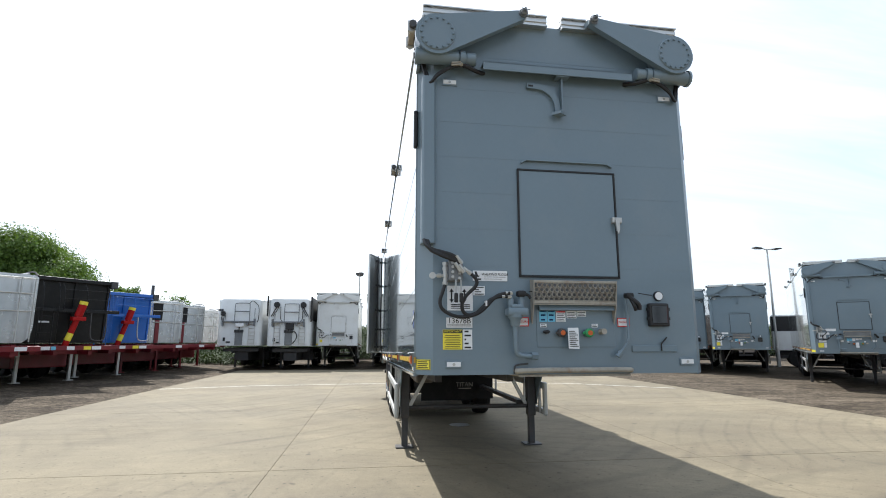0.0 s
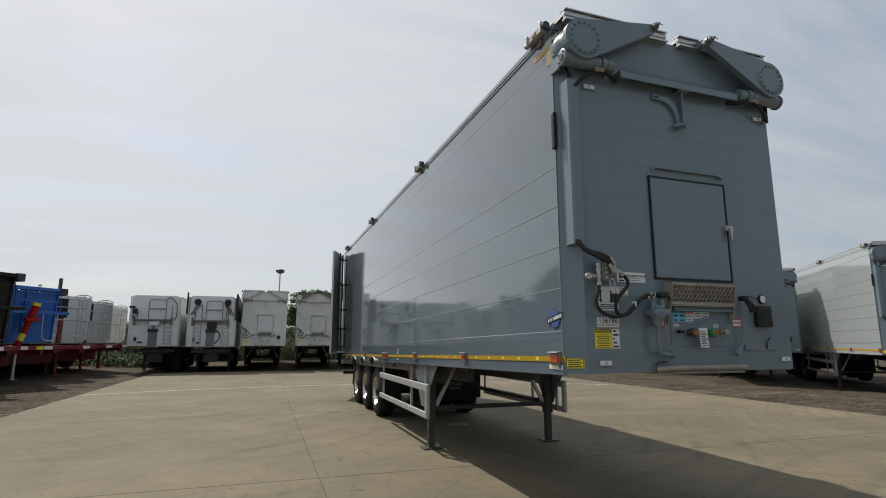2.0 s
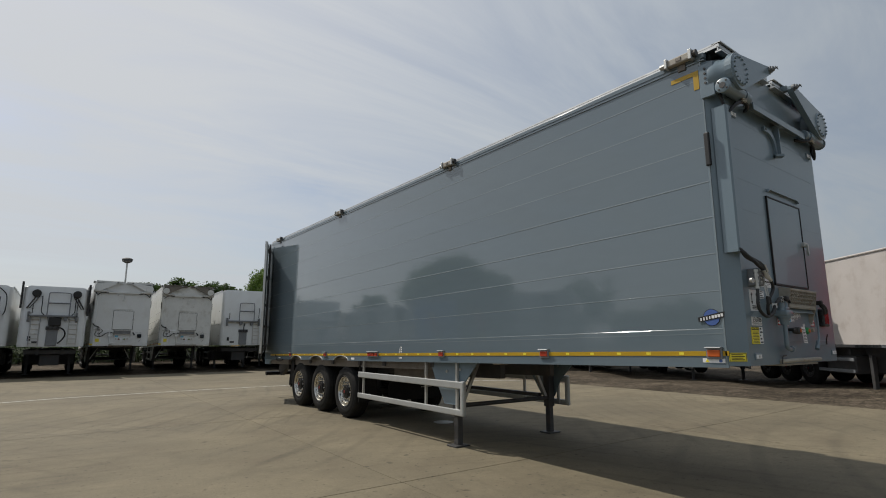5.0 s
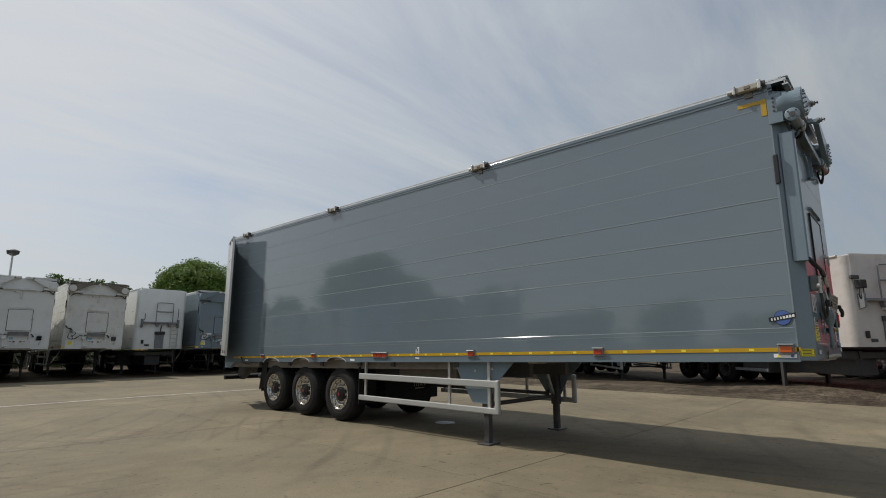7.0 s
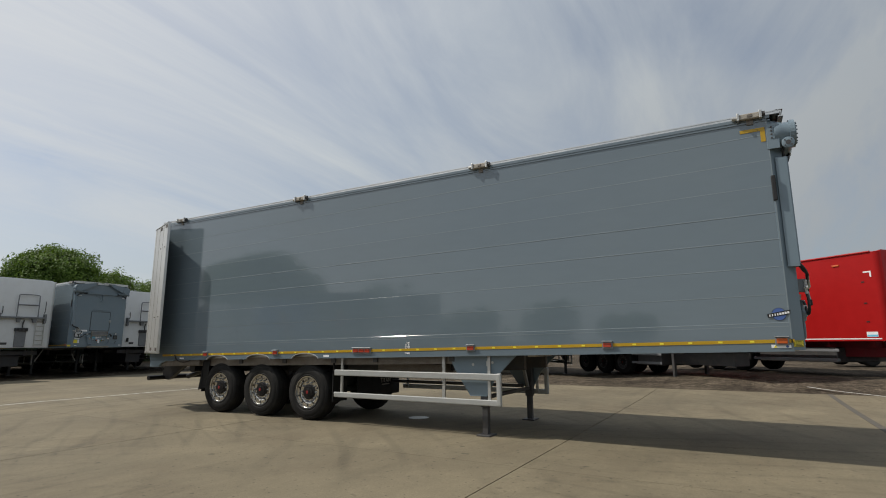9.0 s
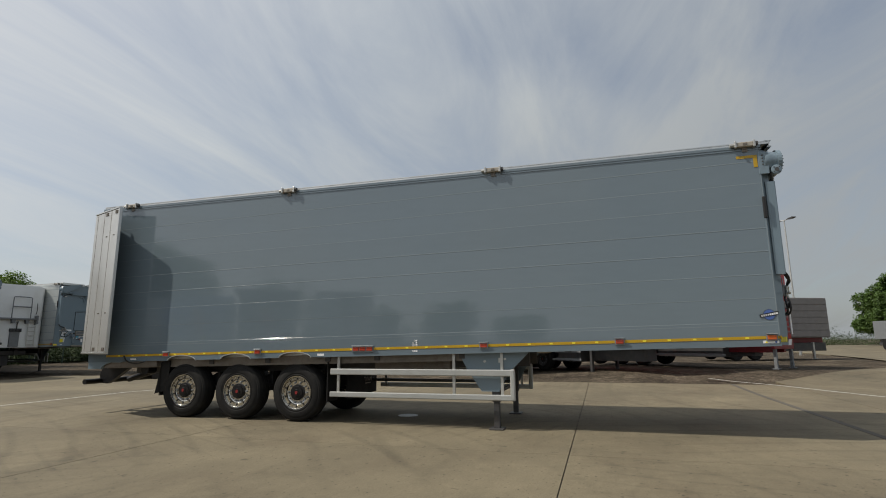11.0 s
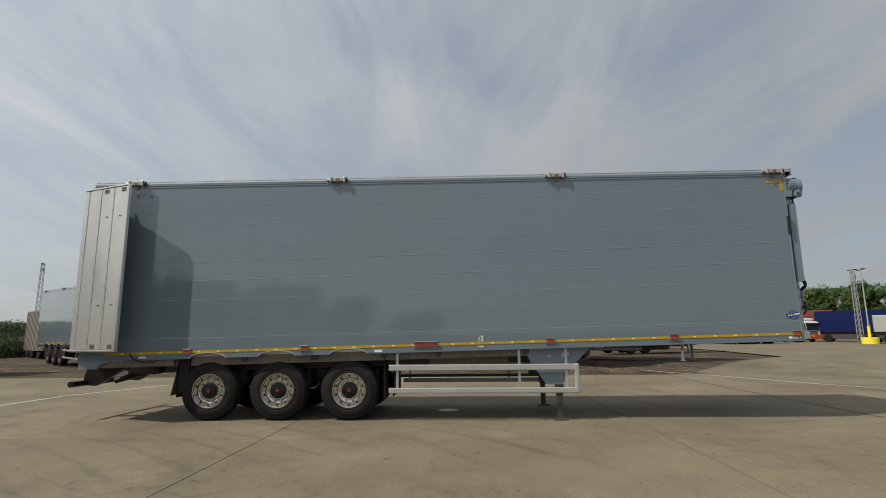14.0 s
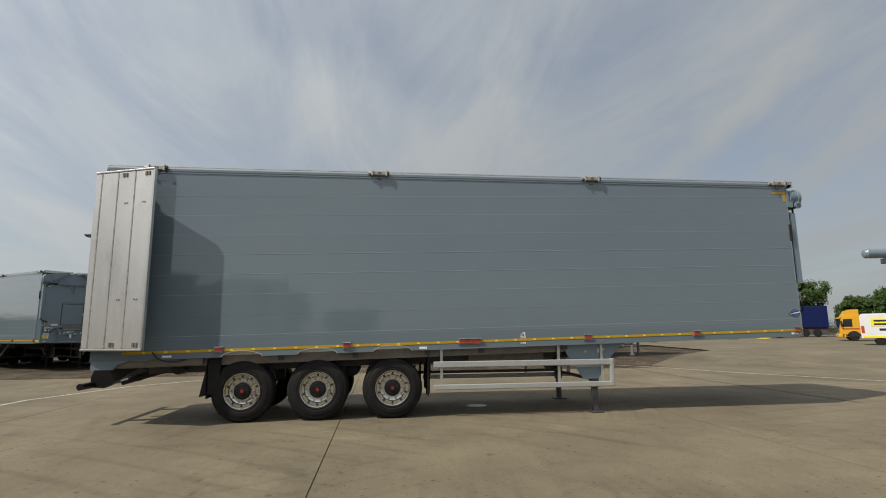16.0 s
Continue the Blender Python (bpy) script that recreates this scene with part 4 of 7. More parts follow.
    for x0, x1, z0, z1, mm in ((1.01, 1.075, 1.79, 1.88, CYAN), (1.08, 1.145, 1.79, 1.88, CYAN), (1.155, 1.235, 1.79, 1.88, LABEL), (1.245, 1.33, 1.82, 1.88, LABEL), (1.335, 1.415, 1.835, 1.88, LABEL), (1.015, 1.07, 1.745, 1.775, LABEL), (1.46, 1.515, 1.745, 1.775, LABEL)):
        part("label", box(B(), x0, x1, -0.009, -0.004, z0, z1), mm, panel)
    if full:
        bm = B()
        for x0, x1, z0, z1, rows in ((1.155, 1.235, 1.79, 1.862, 5), (1.245, 1.33, 1.82, 1.875, 4), (1.335, 1.415, 1.835, 1.875, 3), (1.015, 1.07, 1.745, 1.772, 2), (1.46, 1.515, 1.745, 1.772, 2)):
            for r in range(rows):
                z = z0 + (z1 - z0) * (r + 0.5) / rows
                box(bm, x0 + 0.006, x1 - 0.006 - 0.01 * (r % 2), -0.0105, -0.008, z - 0.0025, z + 0.0025)
        part("small_print", bm, INK, panel)
        part("small_print", box(B(), 1.157, 1.233, -0.0105, -0.008, 1.866, 1.878), RED_INK, panel)
        bm = B()
        for x in (1.012, 1.082):
            box(bm, x, x + 0.06, -0.0105, -0.008, 1.872, 1.879)
            box(bm, x + 0.01, x + 0.05, -0.0105, -0.008, 1.838, 1.85)
            box(bm, x + 0.012, x + 0.045, -0.0105, -0.008, 1.80, 1.812)
        part("pictogram", bm, NAVY, panel)
    for x, mm, c2 in ((1.183, CHASSIS, ORANGE), (1.417, GREEN, ORANGE)):
        bm = B()
        lathe(bm, (x, -0.075, 1.70), (0, 1, 0), [(0, 0.026), (0.01, 0.036), (0.04, 0.036), (0.075, 0.028)], 14)
        box(bm, x - 0.048, x + 0.048, -0.05, -0.03, 1.69, 1.71, 0.004)
        k = part("coupling", bm, mm, panel, smooth=True)
        bm = B()
        cyl(bm, (x, -0.082, 1.70), (x, -0.07, 1.70), 0.02, 12)
        part("coupling_cap", bm, c2, k)
    bm = B()
    cyl(bm, (1.06, -0.06, 1.708), (1.06, 0, 1.708), 0.016, 10)
    box(bm, 1.02, 1.08, -0.07, -0.05, 1.70, 1.718, 0.006)
    part("lever", bm, INK, panel)
    bm = B()
    cyl(bm, (1.538, -0.08, 1.712), (1.538, 0, 1.712), 0.024, 12)
    cyl(bm, (1.50, -0.05, 1.712), (1.57, -0.05, 1.712), 0.012, 8)
    part("brass_socket", bm, CREAM, panel)
    bm = B()
    hexa(bm, [(1.225, -0.085, 1.575), (1.315, -0.085, 1.572), (1.315, -0.08, 1.572), (1.225, -0.08, 1.575)], [(1.228, -0.07, 1.74), (1.318, -0.07, 1.742), (1.318, -0.065, 1.742), (1.228, -0.065, 1.74)])
    tag = part("paper_tag", bm, LABEL, panel, "hanging white paper tag")
    if full:
        bm = B()
        for r in range(9):
            z = 1.59 + 0.015 * r
            box(bm, 1.235, 1.307 - 0.012 * (r % 3), -0.0885 + 0.0014 * r, -0.083 + 0.0014 * r, z, z + 0.005)
        part("small_print", bm, INK, tag)
    # pipes, filter and hoses
    bm = B()
    box(bm, 0.715, 0.885, -0.135, -0.01, 1.835, 1.895, 0.014)
    lathe(bm, (0.785, -0.08, 1.75), (0, 0, 1), [(0, 0.034), (0.02, 0.04), (0.05, 0.043), (0.07, 0.06), (0.1, 0.062)], 16)
    box(bm, 0.745, 0.835, -0.12, -0.03, 1.89, 1.925, 0.01)
    for x in (0.752, 0.838):
        cyl(bm, (x, -0.08, 1.89), (x, -0.08, 1.965), 0.026, 12)
        cyl(bm, (x, -0.08, 1.955), (x, -0.08, 1.995), 0.018, 10)
    part("return_filter", bm, front_mat, T, smooth=True)
    bm = B()
    tube(bm, [(0.785, -0.08, 1.76), (0.785, -0.08, 1.60), (0.792, -0.075, 1.53), (0.86, -0.07, 1.515), (0.96, -0.06, 1.515)], 0.0205, 12, 2)
    cyl(bm, (0.915, -0.065, 1.515), (0.965, -0.06, 1.515), 0.032, 6)
    part("return_pipe", bm, front_mat, T, smooth=True)
    bm = B()
    tube(bm, [(1.752, -0.05, 2.0), (1.765, -0.05, 1.80), (1.76, -0.05, 1.64), (1.72, -0.05, 1.58), (1.67, -0.05, 1.525)], 0.011, 10, 2)
    cyl(bm, (1.69, -0.05, 1.548), (1.655, -0.05, 1.508), 0.022, 10)
    part("pressure_pipe", bm, front_mat, T, smooth=True)
    bm = B()
    box(bm, 0.80, 0.875, -0.12, -0.05, 1.985, 2.035, 0.016)
    tube(bm, [(0.86, -0.09, 2.015), (0.90, -0.1, 1.995), (0.91, -0.1, 1.97)], 0.012, 8, 1)
    part("dust_cap", bm, HOSE, T, "black rubber dust cap")
    bm = B()
    box(bm, 1.735, 1.80, -0.12, -0.04, 1.985, 2.03, 0.014)
    tube(bm, [(1.76, -0.1, 2.0), (1.80, -0.12, 1.96), (1.835, -0.12, 1.93), (1.84, -0.11, 1.89)], 0.02, 8, 1)
    tube(bm, [(1.775, -0.1, 1.98), (1.79, -0.12, 1.93), (1.81, -0.11, 1.885)], 0.016, 8, 1)
    part("dust_cap", bm, HOSE, T, "black rubber dust cap")
    valve = part("valve_block", box(B(), 0.24, 0.36, -0.10, 0.002, 2.105, 2.27, 0.01), DULL_STEEL, T, "grubby grey hydraulic valve block")
    bm = B()
    for z in (2.135, 2.175, 2.215, 2.25):
        cyl(bm, (0.275, -0.112, z), (0.275, -0.09, z), 0.013, 6)
        cyl(bm, (0.33, -0.112, z - 0.01), (0.33, -0.09, z - 0.01), 0.013, 6)
    part("valve_plugs", bm, STEEL, valve)
    bm = B()
    lathe(bm, (0.115, -0.10, 2.145), (0, 1, 0), [(0, 0.014), (0.0, 0.026), (0.022, 0.026), (0.026, 0.014)], 16)
    cyl(bm, (0.13, -0.08, 2.145), (0.215, -0.075, 2.145), 0.011, 8)
    cyl(bm, (0.155, -0.08, 2.145), (0.185, -0.078, 2.145), 0.018, 6)
    cyl(bm, (0.215, -0.09, 2.07), (0.215, -0.09, 2.25), 0.015, 8)
    for z in (2.085, 2.145, 2.2, 2.24):
        cyl(bm, (0.215, -0.09, z - 0.012), (0.215, -0.09, z + 0.012), 0.021, 6)
    part("pressure_gauge", bm, STEEL, valve)
    for x in (0.297, 0.338):
        part("valve_lever", cyl(B(), (x, -0.12, 2.11), (x, -0.135, 2.0), 0.006, 6), STEEL, valve)
    for x in (0.297, 0.338):
        part("lever_grip", box(B(), x - 0.015, x + 0.015, -0.15, -0.125, 1.93, 2.005, 0.008), HOSE, valve)
    for k in range(3):
        o, u = 0.016 * k, -0.022 * k
        bm = B()
        tube(bm, [(0.05 + o, -0.03, 2.45), (0.06 + o, -0.07, 2.40 + u), (0.105 + o, -0.10 - 0.01 * k, 2.35 + u * 0.6), (0.20 + o, -0.115, 2.328 + u), (0.275 + o, -0.125, 2.305 + u), (0.32 + o * 0.5, -0.13, 2.265 + u * 1.4)], 0.0165, 10, 2)
        part("hydraulic_hose", bm, HOSE, T)
    bm = B()
    tube(bm, [(0.395, -0.135, 2.175), (0.44, -0.135, 2.14), (0.47, -0.13, 2.10), (0.455, -0.125, 2.055), (0.39, -0.12, 2.0), (0.348, -0.115, 1.94), (0.345, -0.11, 1.875), (0.385, -0.1, 1.832), (0.45, -0.1, 1.838), (0.52, -0.1, 1.90), (0.57, -0.1, 1.955), (0.64, -0.1, 1.985), (0.72, -0.1, 1.985)], 0.0145, 10, 2)
    part("hydraulic_hose", bm, HOSE, T)
    bm = B()
    tube(bm, [(0.215, -0.09, 2.075), (0.19, -0.1, 2.0), (0.168, -0.1, 1.94), (0.19, -0.1, 1.87), (0.31, -0.1, 1.815), (0.44, -0.1, 1.83), (0.52, -0.1, 1.875), (0.60, -0.1, 1.965), (0.66, -0.1, 2.005), (0.74, -0.1, 2.012)], 0.0145, 10, 2)
    part("hydraulic_hose", bm, HOSE, T)
    for a, b in (((0.30, -0.135, 2.30), (0.345, -0.135, 2.235)), ((0.29, -0.135, 2.245), (0.335, -0.135, 2.175)), ((0.32, -0.14, 2.23), (0.36, -0.14, 2.165)), ((0.355, -0.135, 2.205), (0.42, -0.135, 2.155)), ((0.67, -0.105, 1.985), (0.752, -0.09, 1.985)), ((0.70, -0.105, 2.012), (0.76, -0.09, 2.012))):
        fr = part("hose_ferrule", cyl(B(), a, b, 0.0145, 8), STEEL, valve)
        pa, pb = Vector(a), Vector(b)
        part("ferrule_nut", cyl(B(), pa.lerp(pb, 0.6), pa.lerp(pb, 0.95), 0.0185, 6), STEEL, fr)
    part("cable_tie", box(B(), 0.535, 0.55, -0.118, -0.075, 1.905, 1.95, 0.004), LABEL, T)
    # signs
    def sign(x0, x1, z0, z1, mm, bars=0, ink=INK, nm="sign"):
        s_ = part(nm, box(B(), x0, x1, -0.006, 0.003, z0, z1), mm, T)
        if full and bars:
            bm2 = B()
            for r in range(bars):
                z = z0 + (z1 - z0) * (r + 0.5) / bars
                h = (z1 - z0) / bars * 0.22
                box(bm2, x0 + 0.01, x1 - 0.01 - 0.02 * ((r * 7) % 3), -0.0072, -0.005, z - h, z + h)
            part("small_print", bm2, ink, s_)
        return s_
    s1 = sign(0.457, 0.746, 2.118, 2.202, LABEL)
    sign(0.245, 0.454, 1.876, 2.075, LABEL)
    sign(0.46, 0.555, 2.0, 2.075, LABEL, 4)
    s4 = sign(0.237, 0.449, 1.739, 1.819, LABEL)
    s5 = sign(0.21, 0.366, 1.568, 1.724, YELLOW_LIGHT, 0)
    s6 = sign(0.374, 0.447, 1.568, 1.725, LABEL, 5)
    s7 = sign(0.0, 0.15, 1.41, 1.49, YELLOW_LIGHT)
    s7.matrix_local = Matrix.Translation((0.012, 0.131, 0)) @ Matrix.Rotation(math.atan2(-0.145, 0.13), 4, "Z")
    s8 = sign(0.82, 0.92, 1.752, 1.826, LABEL)
    s9 = sign(1.69, 1.80, 1.753, 1.826, LABEL)
    if full:
        word = lettering("writing", "WALKING FLOOR", 0.028, Matrix.Translation((0.642, -0.0075, 2.172)) @ FRONTAL @ Matrix(((1, 0.22, 0, 0), (0, 1, 0, 0), (0, 0, 1, 0), (0, 0, 0, 1))), INK, s1, 0.001)
        bm = B()
        box(bm, 0.55, 0.73, -0.0072, -0.005, 2.150, 2.153)
        box(bm, 0.55, 0.70, -0.0072, -0.005, 2.133, 2.136)
        prism(bm, [(0.472, 2.195), (0.487, 2.195), (0.502, 2.16), (0.512, 2.16), (0.507, 2.148), (0.477, 2.15)], "y", -0.0072, -0.005)
        box(bm, 0.47, 0.525, -0.0072, -0.005, 2.124, 2.138)
        part("small_print", bm, INK, s1)
        bm = B()
        for x in (0.28, 0.385):
            box(bm, x - 0.006, x + 0.006, -0.0075, -0.005, 1.96, 2.03)
            prism(bm, [(x - 0.018, 2.025), (x + 0.018, 2.025), (x, 2.052)], "y", -0.0075, -0.005)
            prism(bm, [(x - 0.018, 1.965), (x + 0.018, 1.965), (x, 1.938)], "y", -0.0075, -0.005)
        for z, h in ((1.922, 0.004), (1.908, 0.003), (1.894, 0.003)):
            box(bm, 0.275, 0.43, -0.0075, -0.005, z - h, z + h)
        part("arrow_print", bm, INK, T)
        bm = B()
        lettering("writing", "13678B", 0.062, Matrix.Translation((0.343, -0.0075, 1.792)) @ FRONTAL, INK, s4)
        for z in (1.75, 1.757, 1.764):
            box(bm, 0.245, 0.44, -0.0075, -0.005, z, z + 0.002)
        part("small_print", bm, INK, s4)
        part("sign_header", box(B(), 0.213, 0.363, -0.0075, -0.005, 1.696, 1.722), INK, s5)
        lettering("writing", "IMPORTANT", 0.0245, Matrix.Translation((0.288, -0.009, 1.709)) @ FRONTAL, YELLOW_LIGHT, s5)
        bm = B()
        for r in range(8):
            box(bm, 0.222 + 0.006 * (r % 3), 0.352 - 0.008 * (r % 2), -0.0075, -0.005, 1.577 + 0.014 * r, 1.5815 + 0.014 * r)
        part("small_print", bm, INK, s5)
        bm = B()
        for x0, x1, z0, z1 in ((0.003, 0.147, 1.413, 1.417), (0.003, 0.147, 1.483, 1.487), (0.003, 0.007, 1.413, 1.487), (0.143, 0.147, 1.413, 1.487)):
            box(bm, x0, x1, -0.0075, -0.005, z0, z1)
        for r in range(4):
            box(bm, 0.02, 0.132 - 0.015 * (r % 2), -0.0075, -0.005, 1.423 + 0.015 * r, 1.430 + 0.015 * r)
        part("small_print", bm, INK, s7)
        for sg, word, xm in ((s8, "RETURN", 0.872), (s9, "PRESSURE", 1.745)):
            lettering("writing", word, 0.026 if word == "RETURN" else 0.02, Matrix.Translation((xm, -0.0078, 1.789)) @ FRONTAL, RED_INK, sg)
            x0, x1 = (0.82, 0.92) if word == "RETURN" else (1.69, 1.80)
            bm = B()
            for a in ((x0, x1, 1.752, 1.76), (x0, x1, 1.818, 1.826), (x0, x0 + 0.008, 1.752, 1.826), (x1 - 0.008, x1, 1.752, 1.826)):
                box(bm, a[0], a[1], -0.0075, -0.005, a[2], a[3])
            part("sign_border", bm, RED_INK, sg)
    for x, z in ((0.268, 3.838), (2.268, 3.83), (0.296, 1.453), (2.30, 1.465)):
        q = 0.0
        mk = part("marker_plate", box(B(), x - 0.065, x + 0.065, -0.012 - q, 0.002 - q, z - 0.03, z + 0.03, 0.004), front_mat, T)
        bm = B()
        box(bm, x - 0.055, x + 0.055, -0.016 - q, -0.01 - q, z - 0.018, z + 0.018)
        p_ = part("marker_lens", bm, LABEL, mk)
        bm = B()
        cyl(bm, (x, -0.02 - q, z), (x, -0.012 - q, z), 0.012, 10)
        part("lens_screw", bm, STEEL, p_)
    bm = B()
    lathe(bm, (2.075, -0.02, 2.013), (0, 1, 0), [(0, 0.034), (0.0, 0.04), (0.022, 0.042)], 20)
    rf = part("reflector", bm, INK, T)
    bm = B()
    cyl(bm, (2.075, -0.023, 2.013), (2.075, -0.018, 2.013), 0.034, 20)
    part("reflector_disc", bm, LABEL, rf, "round white reflector")
    dbox = part("document_box", box(B(), 1.965, 2.145, -0.05, 0.002, 1.755, 1.95, 0.012), INK, T, "black plastic document box")
    part("window", box(B(), 1.985, 2.125, -0.054, -0.048, 1.78, 1.925, 0.004), GLASS_DARK, dbox)
    bm = B()
    for z in (1.82, 1.90):
        box(bm, 1.955, 1.97, -0.04, -0.01, z - 0.012, z + 0.012)
        box(bm, 2.14, 2.155, -0.04, -0.01, z - 0.012, z + 0.012)
    part("hinge", bm, INK, dbox)
    bm = B()
    tube(bm, [(1.87, -0.06, 2.03), (1.96, -0.03, 2.022), (2.01, -0.02, 2.018)], 0.004, 6)
    tube(bm, [(0.91, -0.06, 2.03), (0.97, -0.06, 2.035)], 0.004, 6)
    part("cable_tie", bm, HOSE, T)
    bm = B()
    box(bm, 1.81, 2.215, -0.012, 0.002, 1.545, 1.60, 0.004)
    part("front_rail", bm, front_mat, T)
    bm = B()
    tube(bm, [(2.068, -0.02, 1.555), (2.068, -0.02, 1.61), (2.12, -0.02, 1.665)], 0.006, 6)
    part("wire", bm, HOSE, T)
    # kingpin plate with a rolled front lip
    bm = B()
    hexa(bm, [(0.83, -0.0, 1.352), (1.79, -0.0, 1.35), (1.80, 1.6, 1.33), (0.82, 1.6, 1.33)], [(0.83, -0.0, 1.368), (1.79, -0.0, 1.368), (1.80, 1.6, 1.368), (0.82, 1.6, 1.368)])
    kp = part("kingpin_plate", bm, CREAM, T, "rust-stained cream kingpin plate")
    bm = B()
    tube(bm, [(0.80, 0.0, 1.40), (0.805, -0.03, 1.398), (0.85, -0.04, 1.402), (1.1, -0.042, 1.405), (1.4, -0.042, 1.403), (1.6, -0.04, 1.405), (1.76, -0.035, 1.402), (1.785, -0.02, 1.40), (1.79, 0.01, 1.398)], 0.021, 10, 2)
    part("rolled_lip", bm, CREAM, kp, "worn cream rolled steel lip", smooth=True)
    bm = B()
    tube(bm, [(0.785, -0.02, 1.375), (0.785, -0.025, 1.43), (0.80, -0.025, 1.448), (0.90, -0.02, 1.455)], 0.007, 6, 2)
    part("wire", bm, CHASSIS, T)
    # the nose is set slightly askew across its width
    bpy.context.view_layer.update()
    for ob in T.children_recursive:
        if ob.type == "MESH":
            for v in ob.data.vertices:
                v.co.y += 0.02 * max(v.co.x, 0.0) * min(max(1.0 - (v.co.y - 0.02) / 0.14, 0.0), 1.0)
    # --- sides ---
    bm = B()
    box(bm, -0.028, 0.006, 0.115, 0.165, 3.28, 3.62, 0.01)
    part("edge_bumper", bm, HOSE, T, "black rubber edge strip")
    part("edge_bumper", box(B(), W - 0.006, W + 0.028, 0.115, 0.165, 3.28, 3.62, 0.01), INK, T, "black rubber edge strip")
    bm = B()
    rail_box(bm, 0.0, 0.12, L - 0.5, zr, 0.022, 0.006)
    st = part("conspicuity_tape", bm, YELLOW, T, "yellow reflective tape")
    if full:
        for i in range(34):
            y = 0.55 + 0.36 * i
            part("tape_mark", box(B(), -0.0075, -0.004, y, y + 0.05, zr(y) - 0.012, zr(y) + 0.012), YELLOW_LIGHT, st)
    bm = B()
    rail_box(bm, W, 0.12, L - 0.5, zr, 0.022, -0.006)
    part("conspicuity_tape", bm, YELLOW, T, "yellow reflective tape")
    for x in (0.0, W):
        bm = B()
        f = lambda y: z_low(y) + 0.006
        hexa(bm, [(x - 0.012, 0.13, f(0.13) - 0.012), (x + 0.012, 0.13, f(0.13) - 0.012), (x + 0.012, 7.75, f(7.75) - 0.012), (x - 0.012, 7.75, f(7.75) - 0.012)],
             [(x - 0.012, 0.13, f(0.13) + 0.012), (x + 0.012, 0.13, f(0.13) + 0.012), (x + 0.012, 7.75, f(7.75) + 0.012), (x - 0.012, 7.75, f(7.75) + 0.012)])
        part("bottom_rail", bm, side_mat, T)
        for ax in AXLES:
            bm = B()
            zc = z_low(ax) - 0.01
            a = [(ax + 0.352 * math.cos(radians(t)), zc + 0.118 * math.sin(radians(t))) for t in range(4, 177, 6)]
            b = [(ax + 0.341 * math.cos(radians(t)), zc + 0.104 * math.sin(radians(t))) for t in range(176, 3, -6)]
            prism(bm, a + b, "x", x - 0.016, x + 0.016)
            part("wheel_arch_edge", bm, GUARD, T, "bright aluminium wheel arch edge")
    for y, n in ((0.25, 1), (2.385, 1), (4.585, 1), (6.83, 3), (9.05, 1), (11.23, 1)):
        wd = 0.15 if n == 1 else 0.43
        for x, s in ((0.0, -1), (W, 1)):
            bm = B()
            box(bm, min(x, x + s * 0.02), max(x, x + s * 0.02), y - wd / 2, y + wd / 2, zr(y) - 0.052, zr(y) + 0.056, 0.005)
            hexa(bm, [(x, y - wd / 2, zr(y) + 0.052), (x, y + wd / 2, zr(y) + 0.052), (x + s * 0.05, y + wd / 2, zr(y) + 0.052), (x + s * 0.05, y - wd / 2, zr(y) + 0.052)],
                 [(x, y - wd / 2, zr(y) + 0.062), (x, y + wd / 2, zr(y) + 0.062), (x + s * 0.045, y + wd / 2, zr(y) + 0.058), (x + s * 0.045, y - wd / 2, zr(y) + 0.058)])
            lm = part("side_lamp", bm, DULL_STEEL, T)
            for i in range(n):
                yc = y + (i - (n - 1) / 2) * 0.135
                part("lens", box(B(), min(x + s * 0.015, x + s * 0.032), max(x + s * 0.015, x + s * 0.032), yc - 0.058, yc + 0.058, zr(y) - 0.03, zr(y) + 0.034, 0.006), ORANGE if y < 0.3 else LAMP_RED, lm)
    if full:
        # round badge, warning plates
        bm = B()
        cyl(bm, (-0.006, 0.25, 1.815), (0.0, 0.25, 1.815), 0.08, 32)
        bd = part("badge", bm, INK, T, "round blue badge with a slanted banner")
        bm = B()
        cyl(bm, (-0.0075, 0.25, 1.815), (-0.005, 0.25, 1.815), 0.075, 32)
        part("badge_disc", bm, BADGE_BLUE, bd)
        bm = B()
        hexa(bm, [(-0.0105, 0.375, 1.772), (-0.0105, 0.13, 1.812), (-0.0105, 0.125, 1.868), (-0.0105, 0.38, 1.818)], [(-0.007, 0.375, 1.772), (-0.007, 0.13, 1.812), (-0.007, 0.125, 1.868), (-0.007, 0.38, 1.818)])
        part("badge_banner", bm, INK, bd)
        bm = B()
        for i in range(8):
            yy = 0.362 - 0.0285 * i
            zz = 1.797 + 0.0052 * i
            wb = 0.006 if i < 4 else 0.011
            box(bm, -0.012, -0.009, yy - 0.0125 - wb, yy - 0.0125 + wb, zz - 0.013, zz + 0.015)
        part("badge_bars", bm, LABEL, bd)
        wp = part("warning_plate", box(B(), -0.004, 0, 0.16, 0.37, 1.395, 1.435), LABEL, T)
        bm = B()
        prism(bm, [(0.345, 1.40), (0.305, 1.40), (0.325, 1.43)], "x", -0.0055, -0.003)
        part("warning_triangle", bm, YELLOW_LIGHT, wp)
        bm = B()
        cyl(bm, (-0.0055, 0.20, 1.415), (-0.003, 0.20, 1.415), 0.016, 16)
        part("mandatory_disc", bm, BADGE_BLUE, wp)
        bm = B()
